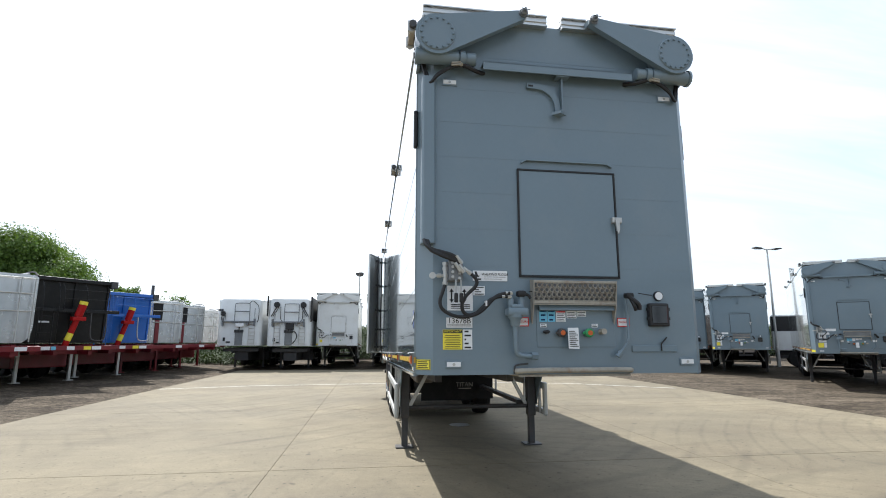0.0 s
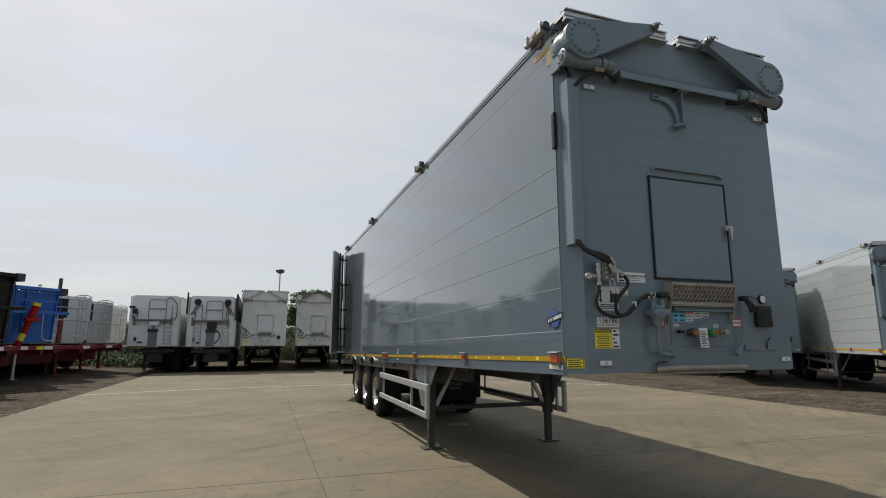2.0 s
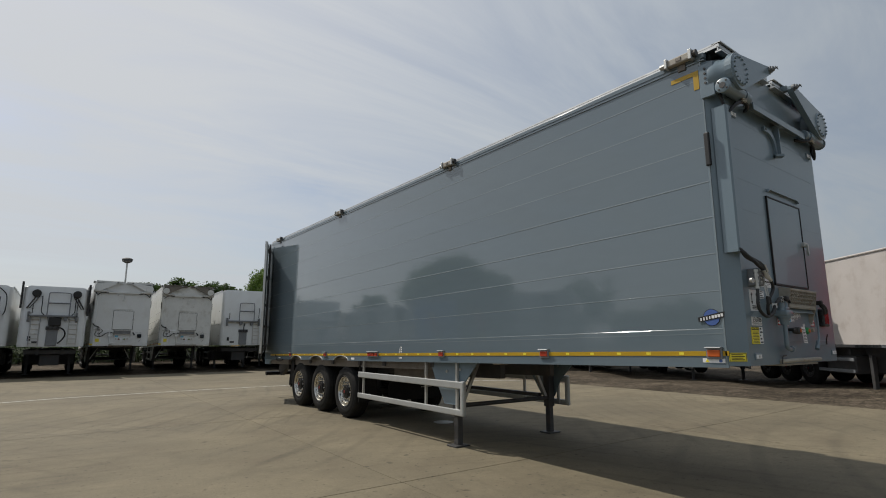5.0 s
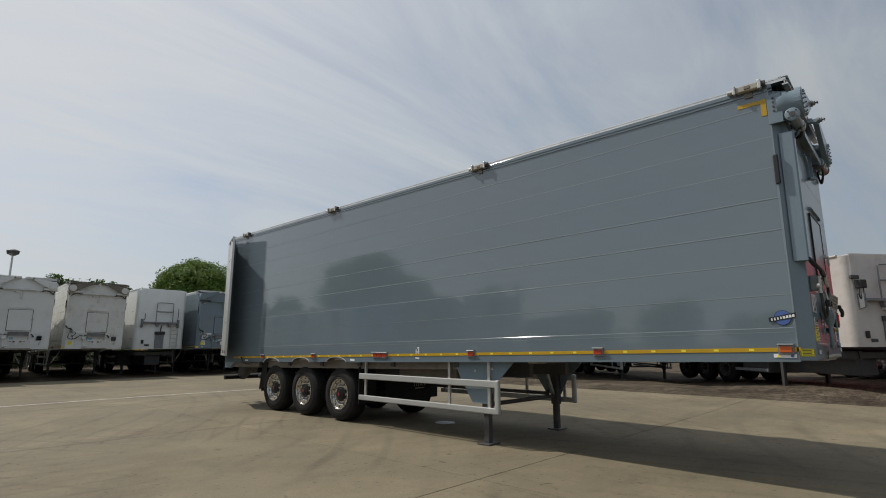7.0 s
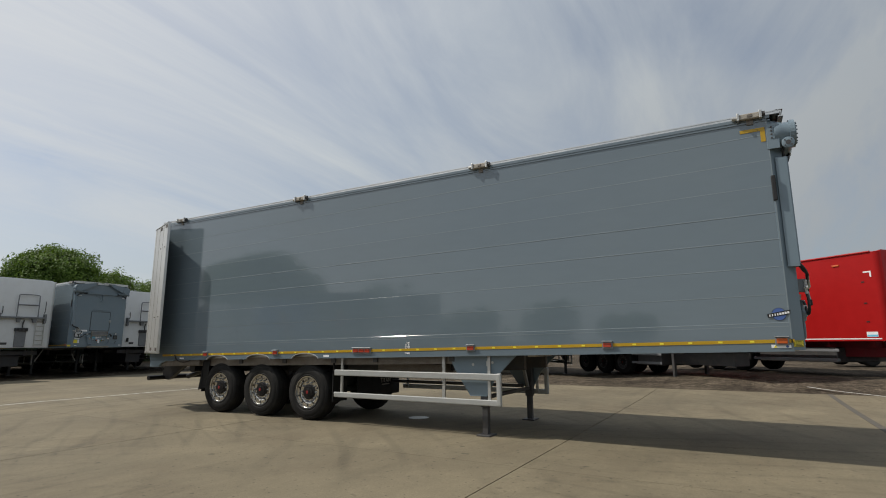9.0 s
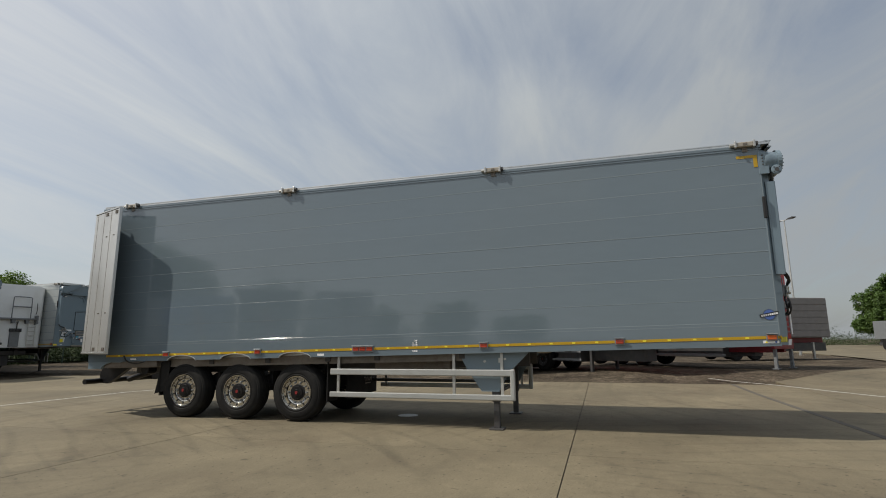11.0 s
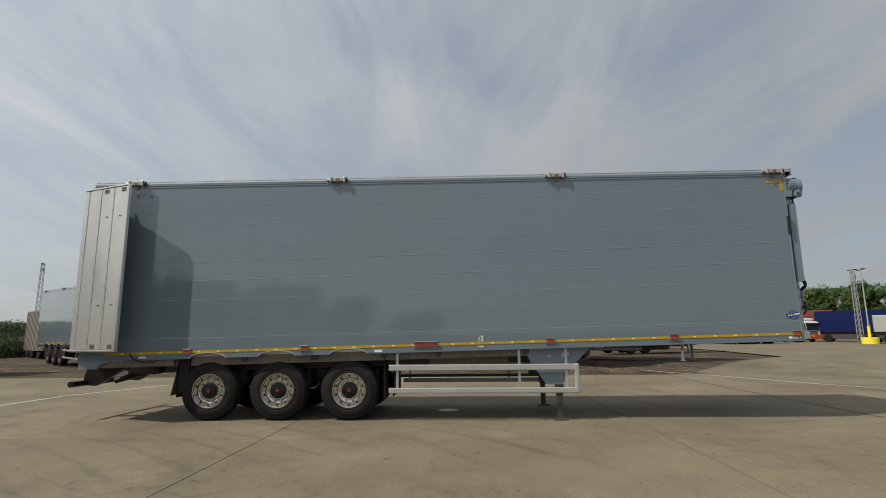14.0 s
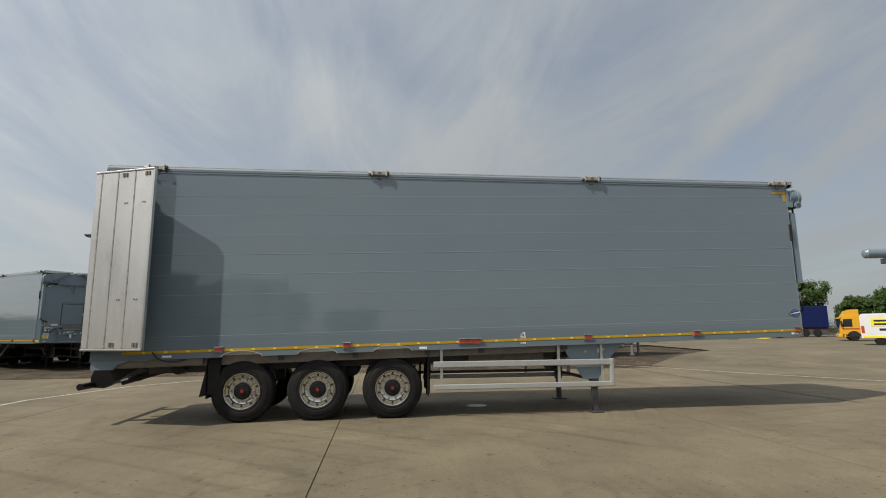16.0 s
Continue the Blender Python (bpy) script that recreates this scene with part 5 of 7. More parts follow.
        for i, (y, z) in enumerate(((0.0, 0.12), (-0.03, 0.12), (0.03, 0.085), (-0.03, 0.085), (0.035, 0.05), (0.0, 0.05), (-0.035, 0.05), (0.03, 0.015), (-0.03, 0.015), (0.035, -0.06), (0.0, -0.06), (-0.035, -0.06))):
            box(bm, -0.004, 0, 5.83 + y - 0.014, 5.83 + y + 0.014, zr(5.83) + z - 0.013, zr(5.83) + z + 0.013)
        st2 = part("tie_down_stickers", bm, LABEL, T)
        bm = B()
        for i, (y, z) in enumerate(((0.0, 0.12), (0.03, 0.085), (0.0, 0.05), (0.035, 0.05), (-0.03, 0.015), (0.035, -0.06))):
            box(bm, -0.0052, -0.003, 5.83 + y - 0.008, 5.83 + y + 0.008, zr(5.83) + z - 0.006, zr(5.83) + z + 0.006)
        part("sticker_print", bm, INK, st2)
        bm = B()
        for a in ((0.17, 0.46, 4.255, 4.30), (0.17, 0.225, 4.10, 4.255)):
            box(bm, -0.005, 0.0, a[0], a[1], a[2], a[3])
        part("contour_tape", bm, YELLOW, T, "yellow corner tape")
        part("plate_label", box(B(), -0.004, 0, 7.62, 7.76, z_low(7.7) + 0.02, z_low(7.7) + 0.06), LABEL, T)
        part("plate_label", box(B(), -0.004, 0, 12.0, 12.15, z_low(12) + 0.03, z_low(12) + 0.06), LABEL, T)
    # --- chassis ---
    for x in (0.62, W - 0.72):
        bm = B()
        hexa(bm, [(x, 3.9, 1.02), (x + 0.1, 3.9, 1.02), (x + 0.1, 12.6, 0.82), (x, 12.6, 0.82)], [(x, 3.9, 1.34), (x + 0.1, 3.9, 1.34), (x + 0.1, 12.6, 1.12), (x, 12.6, 1.12)])
        part("chassis_beam", bm, CHASSIS, T)
    for y in (1.5, 3.2, 5.0, 6.6, 7.6, 8.9, 10.2, 11.6):
        part("cross_member", box(B(), 0.1, W - 0.1, y - 0.05, y + 0.05, z_low(y) - (0.09 if y > 3.6 else 0.02), z_low(y) + 0.02), CHASSIS, T)
    bm = B()
    hexa(bm, [(0.13, 5.0, 1.125), (0.17, 5.0, 1.125), (0.17, 12.9, 0.95), (0.13, 12.9, 0.95)], [(0.13, 5.0, zr(5.0)), (0.17, 5.0, zr(5.0)), (0.17, 12.9, zr(12.9)), (0.13, 12.9, zr(12.9))])
    hexa(bm, [(0.05, 11.5, 1.0), (0.13, 11.5, 1.0), (0.13, 12.9, 0.96), (0.05, 12.9, 0.96)], [(0.05, 11.5, z_low(11.5) + 0.03), (0.13, 11.5, z_low(11.5) + 0.03), (0.13, 12.9, z_low(12.9) + 0.03), (0.05, 12.9, z_low(12.9) + 0.03)])
    part("side_runner", bm, RUNNER, T, "dusty bare steel side runner")
    for ax in AXLES:
        ax_ = part("axle", cyl(B(), (0.3, ax, 0.525), (W - 0.3, ax, 0.525), 0.07, 12), CHASSIS, T)
        for x in (0.62, W - 0.72):
            bm = B()
            hexa(bm, [(x, ax - 0.45, 0.62), (x + 0.1, ax - 0.45, 0.62), (x + 0.1, ax + 0.1, 0.45), (x, ax + 0.1, 0.45)], [(x, ax - 0.45, 0.9), (x + 0.1, ax - 0.45, 0.9), (x + 0.1, ax + 0.1, 0.6), (x, ax + 0.1, 0.6)])
            part("trailing_arm", bm, CHASSIS, T)
            part("air_spring", cyl(B(), (x + 0.05, ax + 0.3, 0.55), (x + 0.05, ax + 0.3, 0.9), 0.12, 12), CHASSIS, T)
        wheel(T, 0.095, ax, -1, chrome=full)
        wheel(T, W - 0.095, ax, 1, chrome=full)
    for s in (0, 1):
        fx = (lambda v: v) if not s else (lambda v: W - v)
        d = 1 if not s else -1
        # side guard
        guard = part("side_guard", box(B(), min(fx(0.025), fx(0.065)), max(fx(0.025), fx(0.065)), 4.11, 7.5, 0.875, 0.985, 0.014), GUARD if full else STEEL, T, "silver aluminium side guard")
        part("guard_rail", box(B(), min(fx(0.025), fx(0.065)), max(fx(0.025), fx(0.065)), 4.11, 7.5, 0.48, 0.575, 0.014), GUARD if full else STEEL, guard)
        part("guard_end", box(B(), min(fx(0.02), fx(0.085)), max(fx(0.02), fx(0.085)), 4.075, 4.16, 0.478, 0.992, 0.022), GUARD if full else STEEL, guard)
        for y in (4.3, 5.14, 7.35):
            part("guard_post", box(B(), min(fx(0.067), fx(0.10)), max(fx(0.067), fx(0.10)), y - 0.024, y + 0.024, 0.5, z_low(y) + 0.02), STEEL, guard)
        # landing leg with gusset
        leg = part("landing_leg", box(B(), fx(0.20) - 0.065, fx(0.20) + 0.065, 4.35, 4.49, 0.45, 1.30, 0.01), CHASSIS, T, "dark steel landing leg")
        part("inner_leg", box(B(), fx(0.20) - 0.048, fx(0.20) + 0.048, 4.37, 4.47, 0.02, 0.6, 0.008), CHASSIS, leg)
        part("foot", box(B(), fx(0.20) - 0.14, fx(0.20) + 0.14, 4.30, 4.54, 0.0, 0.025, 0.006), CHASSIS, leg)
        bm = B()
        prism(bm, [(3.82, z_low(3.8) + 0.01), (5.06, z_low(5.05) + 0.01), (4.92, 1.0), (4.66, 0.62), (4.36, 0.62), (4.2, 0.92)], "x", min(fx(0.11), fx(0.125)), max(fx(0.11), fx(0.125)))
        gs = part("leg_gusset", bm, front_mat, T)
        bm = B()
        for y, z in ((4.25, 1.16), (4.6, 1.12), (4.45, 0.9)):
            cyl(bm, (fx(0.10), y, z), (fx(0.13), y, z), 0.022, 8)
        box(bm, min(fx(0.104), fx(0.11)), max(fx(0.104), fx(0.11)), 4.28, 4.36, 1.1, 1.18)
        part("gusset_bolts", bm, STEEL, gs)
        bm = B()
        hexa(bm, [(fx(0.25), 4.40, 0.62), (fx(0.30), 4.40, 0.60), (fx(0.30), 4.45, 0.60), (fx(0.25), 4.45, 0.62)], [(fx(0.62), 4.40, 1.30), (fx(0.67), 4.40, 1.30), (fx(0.67), 4.45, 1.30), (fx(0.62), 4.45, 1.30)])
        part("leg_brace", bm, STEEL, leg)
    part("leg_shaft", cyl(B(), (0.26, 4.42, 0.60), (W - 0.26, 4.42, 0.60), 0.035, 10), CHASSIS, T)
    part("front_crossbeam", box(B(), 0.3, W - 0.3, 3.55, 3.72, 1.25, 1.36, 0.01), CREAM, T)
    bm = B()
    hexa(bm, [(W - 0.4, 4.5, 0.62), (W - 0.3, 4.5, 0.62), (W - 0.3, 8.0, 0.62), (W - 0.4, 8.0, 0.62)], [(W - 0.4, 4.5, 0.68), (W - 0.3, 4.5, 0.68), (W - 0.3, 8.0, 0.68), (W - 0.4, 8.0, 0.68)])
    part("inner_guard_rail", bm, CHASSIS, T)
    # mudguards
    for x0, x1 in ((0.1, 0.52), (W - 0.52, W - 0.1)):
        flap = part("mud_flap", box(B(), x0, x1, 11.42, 11.44, 0.42, 1.08), RUBBER, T, "black rubber mud flap")
        part("flap_plate", hexa(B(), [(x0, 11.25, 0.52), (x0 + 0.01, 11.25, 0.52), (x0 + 0.01, 11.55, 0.45), (x0, 11.55, 0.45)], [(x0, 11.2, 1.12), (x0 + 0.01, 11.2, 1.12), (x0 + 0.01, 11.42, 1.1), (x0, 11.42, 1.1)]), RUBBER, flap)
        part("front_flap", box(B(), x0, x1, 7.58, 7.6, 0.38, 1.1), RUBBER, T, "black rubber mud flap")
    if full:
        fl = part("name_flap", box(B(), 0.75, 1.92, 7.5, 7.52, 0.36, 1.05), RUBBER, T)
        bm = B()
        box(bm, 1.57, 1.84, 7.494, 7.499, 0.60, 0.62)
        part("small_print", bm, CREAM, fl)
        lettering("writing", "TITAN", 0.13, Matrix.Translation((1.70, 7.494, 0.69)) @ FRONTAL, CREAM, fl)
        bm = B()
        lathe(bm, (0.9, 9.0, 0.85), (1, 0, 0), [(0, 0.1), (0.04, 0.16), (0.6, 0.16), (0.64, 0.1)], 18)
        part("air_tank", bm, CHASSIS, T, smooth=True)
        part("underbody_box", box(B(), 0.45, 0.75, 5.3, 6.8, 0.9, 1.12, 0.03), RUNNER, T)
    # rear end
    for x in (0.004, W - 0.064):
        bm = B()
        prism(bm, [(L - 0.02, z_low(L) + 0.1), (L - 0.02, 0.94), (L - 0.36, 0.94), (L - 0.42, 1.02), (L - 0.6, 1.08), (L - 0.9, 1.08), (L - 0.9, z_low(L) + 0.1)], "x", x, x + 0.06)
        part("rear_apron", bm, front_mat, T)
    part("rear_sill", box(B(), 0.008, W - 0.008, L - 0.2, L - 0.004, zr(L) - 0.1, zr(L), 0.01), ALU, T)
    part("rear_bumper", cyl(B(), (0.11, L + 0.17, 0.66), (W - 0.11, L + 0.17, 0.66), 0.056, 16), BLACK, T, "dark rear underrun bumper")
    for x in (0.5, W - 0.6):
        bm = B()
        prism(bm, [(L - 0.75, 1.04), (L + 0.12, 1.0), (L + 0.2, 0.8), (L + 0.2, 0.62), (L - 0.02, 0.6), (L - 0.12, 0.64)], "x", x, x + 0.1)
        part("bumper_bracket", bm, BLACK, T)
    part("tow_beam", cyl(B(), (1.0, L - 0.9, 0.88), (1.0, L - 0.1, 0.66), 0.06, 12), BLACK, T)
    part("air_can", cyl(B(), (0.2, 11.95, 0.93), (0.42, 11.95, 0.93), 0.1, 16), BLACK, T)
    part("tail_lamp_bar", box(B(), 0.1, W - 0.1, L - 0.1, L - 0.02, 0.98, 1.1, 0.01), CHASSIS, T)
    # rear doors folded back along the sides
    for s in (0, 1):
        if not tail:
            bm = B()
            x0, x1 = (0.0, W / 2 - 0.01) if not s else (W / 2 + 0.01, W)
            part("rear_door", box(bm, x0, x1, L, L + 0.06, zr(L) - 0.05, 4.36, 0.01), DOOR_ALU, T)
            continue
        hinge = Vector((-0.02 if not s else W + 0.02, L + 0.12, 0))
        dm = Matrix.Translation(hinge) @ Matrix.Rotation(radians(-20 if not s else 20), 4, "Z")
        dv = thing("rear_door", dm, "", "")
        dv.parent = T
        dv["label"] = "bare aluminium rear door folded back"
        sx = -1 if not s else 1
        z0, z1 = 1.30, 4.31
        out = (lambda a, b: (min(sx * a, sx * b), max(sx * a, sx * b)))
        n = 5
        # broad upright planks with dark beads between them
        wid = 1.2
        ed = [0.0, 0.14, 0.48, 0.83, wid]
        for i in range(4):
            a, b = out(0.0, 0.05)
            part("door_plank", box(B(), a, b, -ed[i + 1] + 0.012, -ed[i] - 0.012, z0, z1, 0.006), DOOR_ALU, dv)
        a, b = out(0.004, 0.046)
        part("door_core", box(B(), a, b, -wid + 0.02, -0.02, z0 + 0.01, z1 - 0.01), DARK_JOINT, dv)
        a, b = out(-0.004, 0.054)
        rnd = random.Random(91 + s)
        for j in ed[1:4]:
            bm = B()
            prev = None
            z = z0 + 0.02
            while z < z1 - 0.03:
                wl_, wr_ = (rnd.uniform(0.006, 0.015), rnd.uniform(0.006, 0.015)) if rnd.random() > 0.25 else (0.004, 0.005)
                row = [bm.verts.new((sx * 0.0512, -j - wl_, z)), bm.verts.new((sx * 0.0512, -j + wr_, z))]
                if prev:
                    bm.faces.new((prev[0], prev[1], row[1], row[0]))
                prev = row
                z += rnd.uniform(0.015, 0.06)
            part("joint_sealant", bm, DARK_JOINT, dv, "ragged brown joint sealant")
        part("door_edge", box(B(), a, b, -wid - 0.02, -wid + 0.014, z0 - 0.01, z1 + 0.01, 0.006), ALU, dv)
        part("door_sill", box(B(), *out(-0.01, 0.06), -wid - 0.01, 0.0, z0 - 0.04, z0 - 0.005, 0.006), ALU, dv)
        part("door_cap", box(B(), *out(-0.01, 0.06), -wid - 0.01, 0.0, z1 + 0.005, z1 + 0.035, 0.006), ALU, dv)
        for y in (-0.25, -0.62):
            part("lock_bar", cyl(B(), (sx * -0.05, y, z0 + 0.02), (sx * -0.05, y, z1 + 0.05), 0.022, 10), CHASSIS, dv)
            for z in (z0 + 0.15, z0 + 0.7, 2.6, 3.4, z1 - 0.12):
                part("lock_bracket", box(B(), *out(-0.09, 0.0), y - 0.05, y + 0.05, z - 0.03, z + 0.03), CHASSIS, dv)
        bm = B()
        for y in (-0.62, -1.08):
            for z in (z0 + 0.06, z1 - 0.06):
                for q in (-0.03, 0.03):
                    box(bm, *out(0.05, 0.064), y + q - 0.018, y + q + 0.018, z - 0.035, z + 0.035)
        for y, z in ((-0.66, 3.75), (-0.7, 3.75), (-1.02, 3.75), (-1.06, 3.75), (-0.66, 2.1), (-0.7, 2.1), (-1.0, 2.1), (-1.05, 2.1)):
            cyl(bm, (sx * 0.045, y, z), (sx * 0.06, y, z), 0.012, 8)
        part("bolt_plates", bm, RUNNER, dv)
    if full:
        bm = B()
        tube(bm, [(-0.03, L - 1.0, 1.22), (-0.05, L - 1.1, 1.1), (-0.04, L - 1.35, 1.05), (-0.02, L - 1.55, 1.1)], 0.014, 8, 2)
        part("door_strap", bm, HOSE, T)
    return T


main_trailer = walking_floor(pose(0.605, 4.15, 0), "tall grey walking floor trailer on its legs, rear doors open", full=True)


def placed(x, y, turn, sink=0.02, dip=0.0):
    """Stood on the ground; dip tilts the nose down about the rear axles."""
    m = pose(x, y, gh(x, y) - sink, 0, 0, turn)
    return m @ Matrix.Translation((0, 9.5, 0)) @ Matrix.Rotation(radians(dip), 4, "X") @ Matrix.Translation((0, -9.5, 0))


RIGHT_ROW = -38.5
for x, y, front, side, turn, lab in (
        (16.9, 24.2, GREY, SIDE, RIGHT_ROW, "grey walking floor trailer parked on gravel in a slanted row"),
        (15.3, 16.5, GREY, LIGHT_SIDE, RIGHT_ROW, "grey-fronted walking floor trailer with pale sides parked on gravel"),
        (14.5, 10.55, GREY, LIGHT_SIDE, RIGHT_ROW, "grey-fronted walking floor trailer with pale sides beside a white tipper"),
        (15.8, 27.3, GREY, SIDE, RIGHT_ROW, "grey walking floor trailer at the far end of a slanted row"),
        (-3.0, 32.4, WHITE, WHITE, 0, "white walking floor trailer in the row by the fence"),
        (0.0, 32.8, OLD_WHITE, OLD_WHITE, -3, "dirty white walking floor trailer in the row by the fence"),
        (6.0, 32.6, GREY, SIDE, -4, "grey walking floor trailer between two white tippers"),
        (11.45, 32.65, GREY, LIGHT_SIDE, -4, "grey walking floor trailer at the end of the fence row")):
    walking_floor(placed(x, y, turn, dip=1.2 if turn == RIGHT_ROW else 0.0), lab, front, side, group="parked trailers", tail=False)


# ---- bulk tippers ----
def running_gear(T, length, steel, axles, width=2.45, leg_y=3.2, leg_x=0.35, leg_mat=CHASSIS):
    for x in (0.7, width - 0.8):
        part("chassis_beam", box(B(), x, x + 0.1, 0.6, length - 0.3, 0.98, 1.24), steel, T)
    for y in (0.7, 2.2, 4.0, length - 2.6, length - 0.5):
        part("cross_member", box(B(), 0.25, width - 0.25, y - 0.06, y + 0.06, 1.02, 1.2), steel, T)
    for ax in axles:
        part("axle", cyl(B(), (0.3, ax, 0.525), (width - 0.3, ax, 0.525), 0.07, 10), CHASSIS, T)
        for x in (0.62, width - 0.72):
            part("spring_hanger", box(B(), x, x + 0.1, ax - 0.3, ax + 0.1, 0.5, 1.0), CHASSIS, T)
        wheel(T, 0.118, ax, -1, chrome=False)
        wheel(T, width - 0.118, ax, 1, chrome=False)
    for x in (leg_x, width - 0.4):
        leg = part("landing_leg", box(B(), x - 0.06, x + 0.06, leg_y - 0.06, leg_y + 0.06, 0.03, 1.05, 0.008), leg_mat, T)
        part("foot", box(B(), x - 0.12, x + 0.12, leg_y - 0.12, leg_y + 0.12, 0.0, 0.03), leg_mat, leg)
    # added solid block that keeps the space under the body dark
    part("underside_fill", box(B(), 0.85, width - 0.85, 0.9, length - 0.5, 0.5, 1.0, 0.02), CHASSIS, T)
    for x in (0.0, width - 0.03):
        for z in (0.5, 0.85):
            part("side_guard", box(B(), x, x + 0.03, max(leg_y, 1.4) + 0.3, axles[0] - 0.75, z, z + 0.1, 0.008), DULL_STEEL, T)
    # added near full-width box, closing the sunlit gap behind the side guards
    part("underbody_box", box(B(), 0.2, width - 0.2, max(leg_y, 1.4) + 0.5, axles[0] - 0.9, 0.45, 1.0, 0.03), CHASSIS, T)
    for x in (0.08, width - 0.5):
        part("mudguard", box(B(), x, x + 0.42, axles[0] - 0.62, axles[-1] + 0.62, 1.1, 1.16, 0.02), CHASSIS, T)


def rounded_outline(w, l, r, n=6):
    pts = []
    for cx, cy, a0 in ((r, r, 180), (w - r, r, 270), (w - 0.04, l - 0.04, 0), (0.04, l - 0.04, 90)):
        rr = r if cy < 1 else 0.04
        pts += [(cx + rr * math.cos(radians(a0 + 90 * i / n)), cy + rr * math.sin(radians(a0 + 90 * i / n))) for i in range(n + 1)]
    return pts


def smooth_tipper(m, label, paint, steel=CHASSIS, top=4.2, length=9.8, extras="plain", group="parked trailers", axles=(5.9, 7.2, 8.5), base=1.36):
    T = thing("bulk_tipper_trailer", m, label, "trailer", group)
    w = 2.45
    bm = B()
    out = rounded_outline(w, length, 0.22)
    low = [bm.verts.new((x, y, base)) for x, y in out]
    hi = [bm.verts.new((x, y, top - 0.16)) for x, y in out]
    arch = [bm.verts.new((w / 2 + (x - w / 2) * 0.97, y + (0.03 if y < 1 else -0.03), top - 0.16 + 0.2 * (1 - abs(x / (w / 2) - 1) ** 2.2))) for x, y in out]
    n = len(out)
    bm.faces.new(low[::-1])
    for a, b in ((low, hi), (hi, arch)):
        for i in range(n):
            j = (i + 1) % n
            bm.faces.new((a[i], a[j], b[j], b[i]))
    bm.faces.new(arch)
    part("body", bm, paint, T, smooth=True)
    part("top_capping", tube(B(), [(-0.01, length, top - 0.15), (-0.01, 0.25, top - 0.15)], 0.035, 8), paint, T)
    part("top_capping", tube(B(), [(w + 0.01, length, top - 0.15), (w + 0.01, 0.25, top - 0.15)], 0.035, 8), paint, T)
    # platform with handrail
    platform = part("front_platform", box(B(), 0.28, 2.08, -0.20, 0.0, 2.68, 2.76, 0.01), DULL_STEEL, T, "grey steel front platform")
    bm = B()
    tube(bm, [(0.95, -0.12, 2.76), (0.95, -0.12, 3.72), (1.0, -0.1, 3.78), (1.72, -0.1, 3.78), (1.77, -0.12, 3.72), (1.77, -0.12, 2.76)], 0.022, 8, 1)
    tube(bm, [(0.95, -0.12, 3.3), (1.77, -0.12, 3.3)], 0.03, 8)
    part("handrail", bm, DULL_STEEL, platform)
    for x in (0.3, 2.06):
        part("platform_bracket", hexa(B(), [(x - 0.04, -0.2, 2.5), (x + 0.04, -0.2, 2.5), (x + 0.04, 0.0, 2.45), (x - 0.04, 0.0, 2.45)], [(x - 0.04, -0.2, 2.9), (x + 0.04, -0.2, 2.9), (x + 0.04, 0.0, 2.9), (x - 0.04, 0.0, 2.9)]), DULL_STEEL, platform)
    for x in (1.0, 1.6):
        bm = B()
        hexa(bm, [(x, -0.15, 2.5), (x + 0.1, -0.15, 2.5), (x + 0.1, 0.0, 2.5), (x, 0.0, 2.5)], [(x - 0.04, -0.15, 2.7), (x + 0.14, -0.15, 2.7), (x + 0.14, 0.0, 2.7), (x - 0.04, 0.0, 2.7)])
        part("support_lug", bm, DULL_STEEL, platform)
    # ram housing
    ram = part("ram_cover", box(B(), 1.0, 1.42, -0.06, 0.05, 1.4, 2.2, 0.02), DULL_STEEL, T, "grey steel ram cover plate")
    bm = B()
    box(bm, 0.96, 1.46, -0.12, 0.0, 2.1, 2.26, 0.02)
    tube(bm, [(1.24, -0.1, 2.2), (1.22, -0.1, 2.4), (1.28, -0.08, 2.6)], 0.03, 8, 2)
    part("ram_head", bm, CHASSIS, ram)
    bm = B()
    for x in (1.06, 1.21, 1.36):
        cyl(bm, (x, -0.15, 2.18), (x, -0.1, 2.18), 0.04, 10)
    part("ram_bolts", bm, INK, ram)
    for lx in ((0.4, 1.8) if extras == "rollers" else (1.75,)):
        bm = B()
        for x in (lx, lx + 0.33):
            tube(bm, [(x, -0.07, 1.42), (x, -0.07, 2.7)], 0.022, 6)
        for i in range(6):
            tube(bm, [(lx, -0.07, 1.5 + 0.21 * i), (lx + 0.33, -0.07, 1.5 + 0.21 * i)], 0.018, 6)
        part("ladder", bm, ALU if paint is WHITE else DULL_STEEL, T, "bare metal ladder")
    part("document_tube", box(B(), 0.35, 0.47, -0.06, 0.0, 1.62, 1.82, 0.02), INK, T)
    part("data_plate", box(B(), 0.52, 0.75, -0.01, 0.23, 1.5, 1.6), CHASSIS, T)
    bm = B()
    tube(bm, [(0.42, -0.06, 3.2), (0.42, -0.08, 3.1), (0.42, -0.08, 2.9), (0.42, -0.02, 2.85)], 0.016, 6, 1)
    tube(bm, [(2.05, -0.06, 3.5), (2.05, -0.09, 3.4), (2.05, -0.09, 3.05), (2.05, -0.03, 2.95)], 0.016, 6, 1)
    part("grab_handle", bm, CHASSIS, T)
    if extras == "motor":
        part("sheet_motor", box(B(), 0.2, 0.42, -0.22, -0.02, 3.05, 3.3, 0.03), INK, T)
        part("control_box", box(B(), 1.02, 1.5, -0.18, 0.0, 2.42, 2.64, 0.02), LABEL, T, "white control box under the platform")
        part("motor_arm", box(B(), 0.02, 0.3, -0.12, -0.04, 3.32, 3.44, 0.02), CHASSIS, T)
        bm = B()
        tube(bm, [(0.25, -0.1, 3.05), (0.2, -0.12, 2.85), (0.3, -0.1, 2.7)], 0.02, 8, 2)
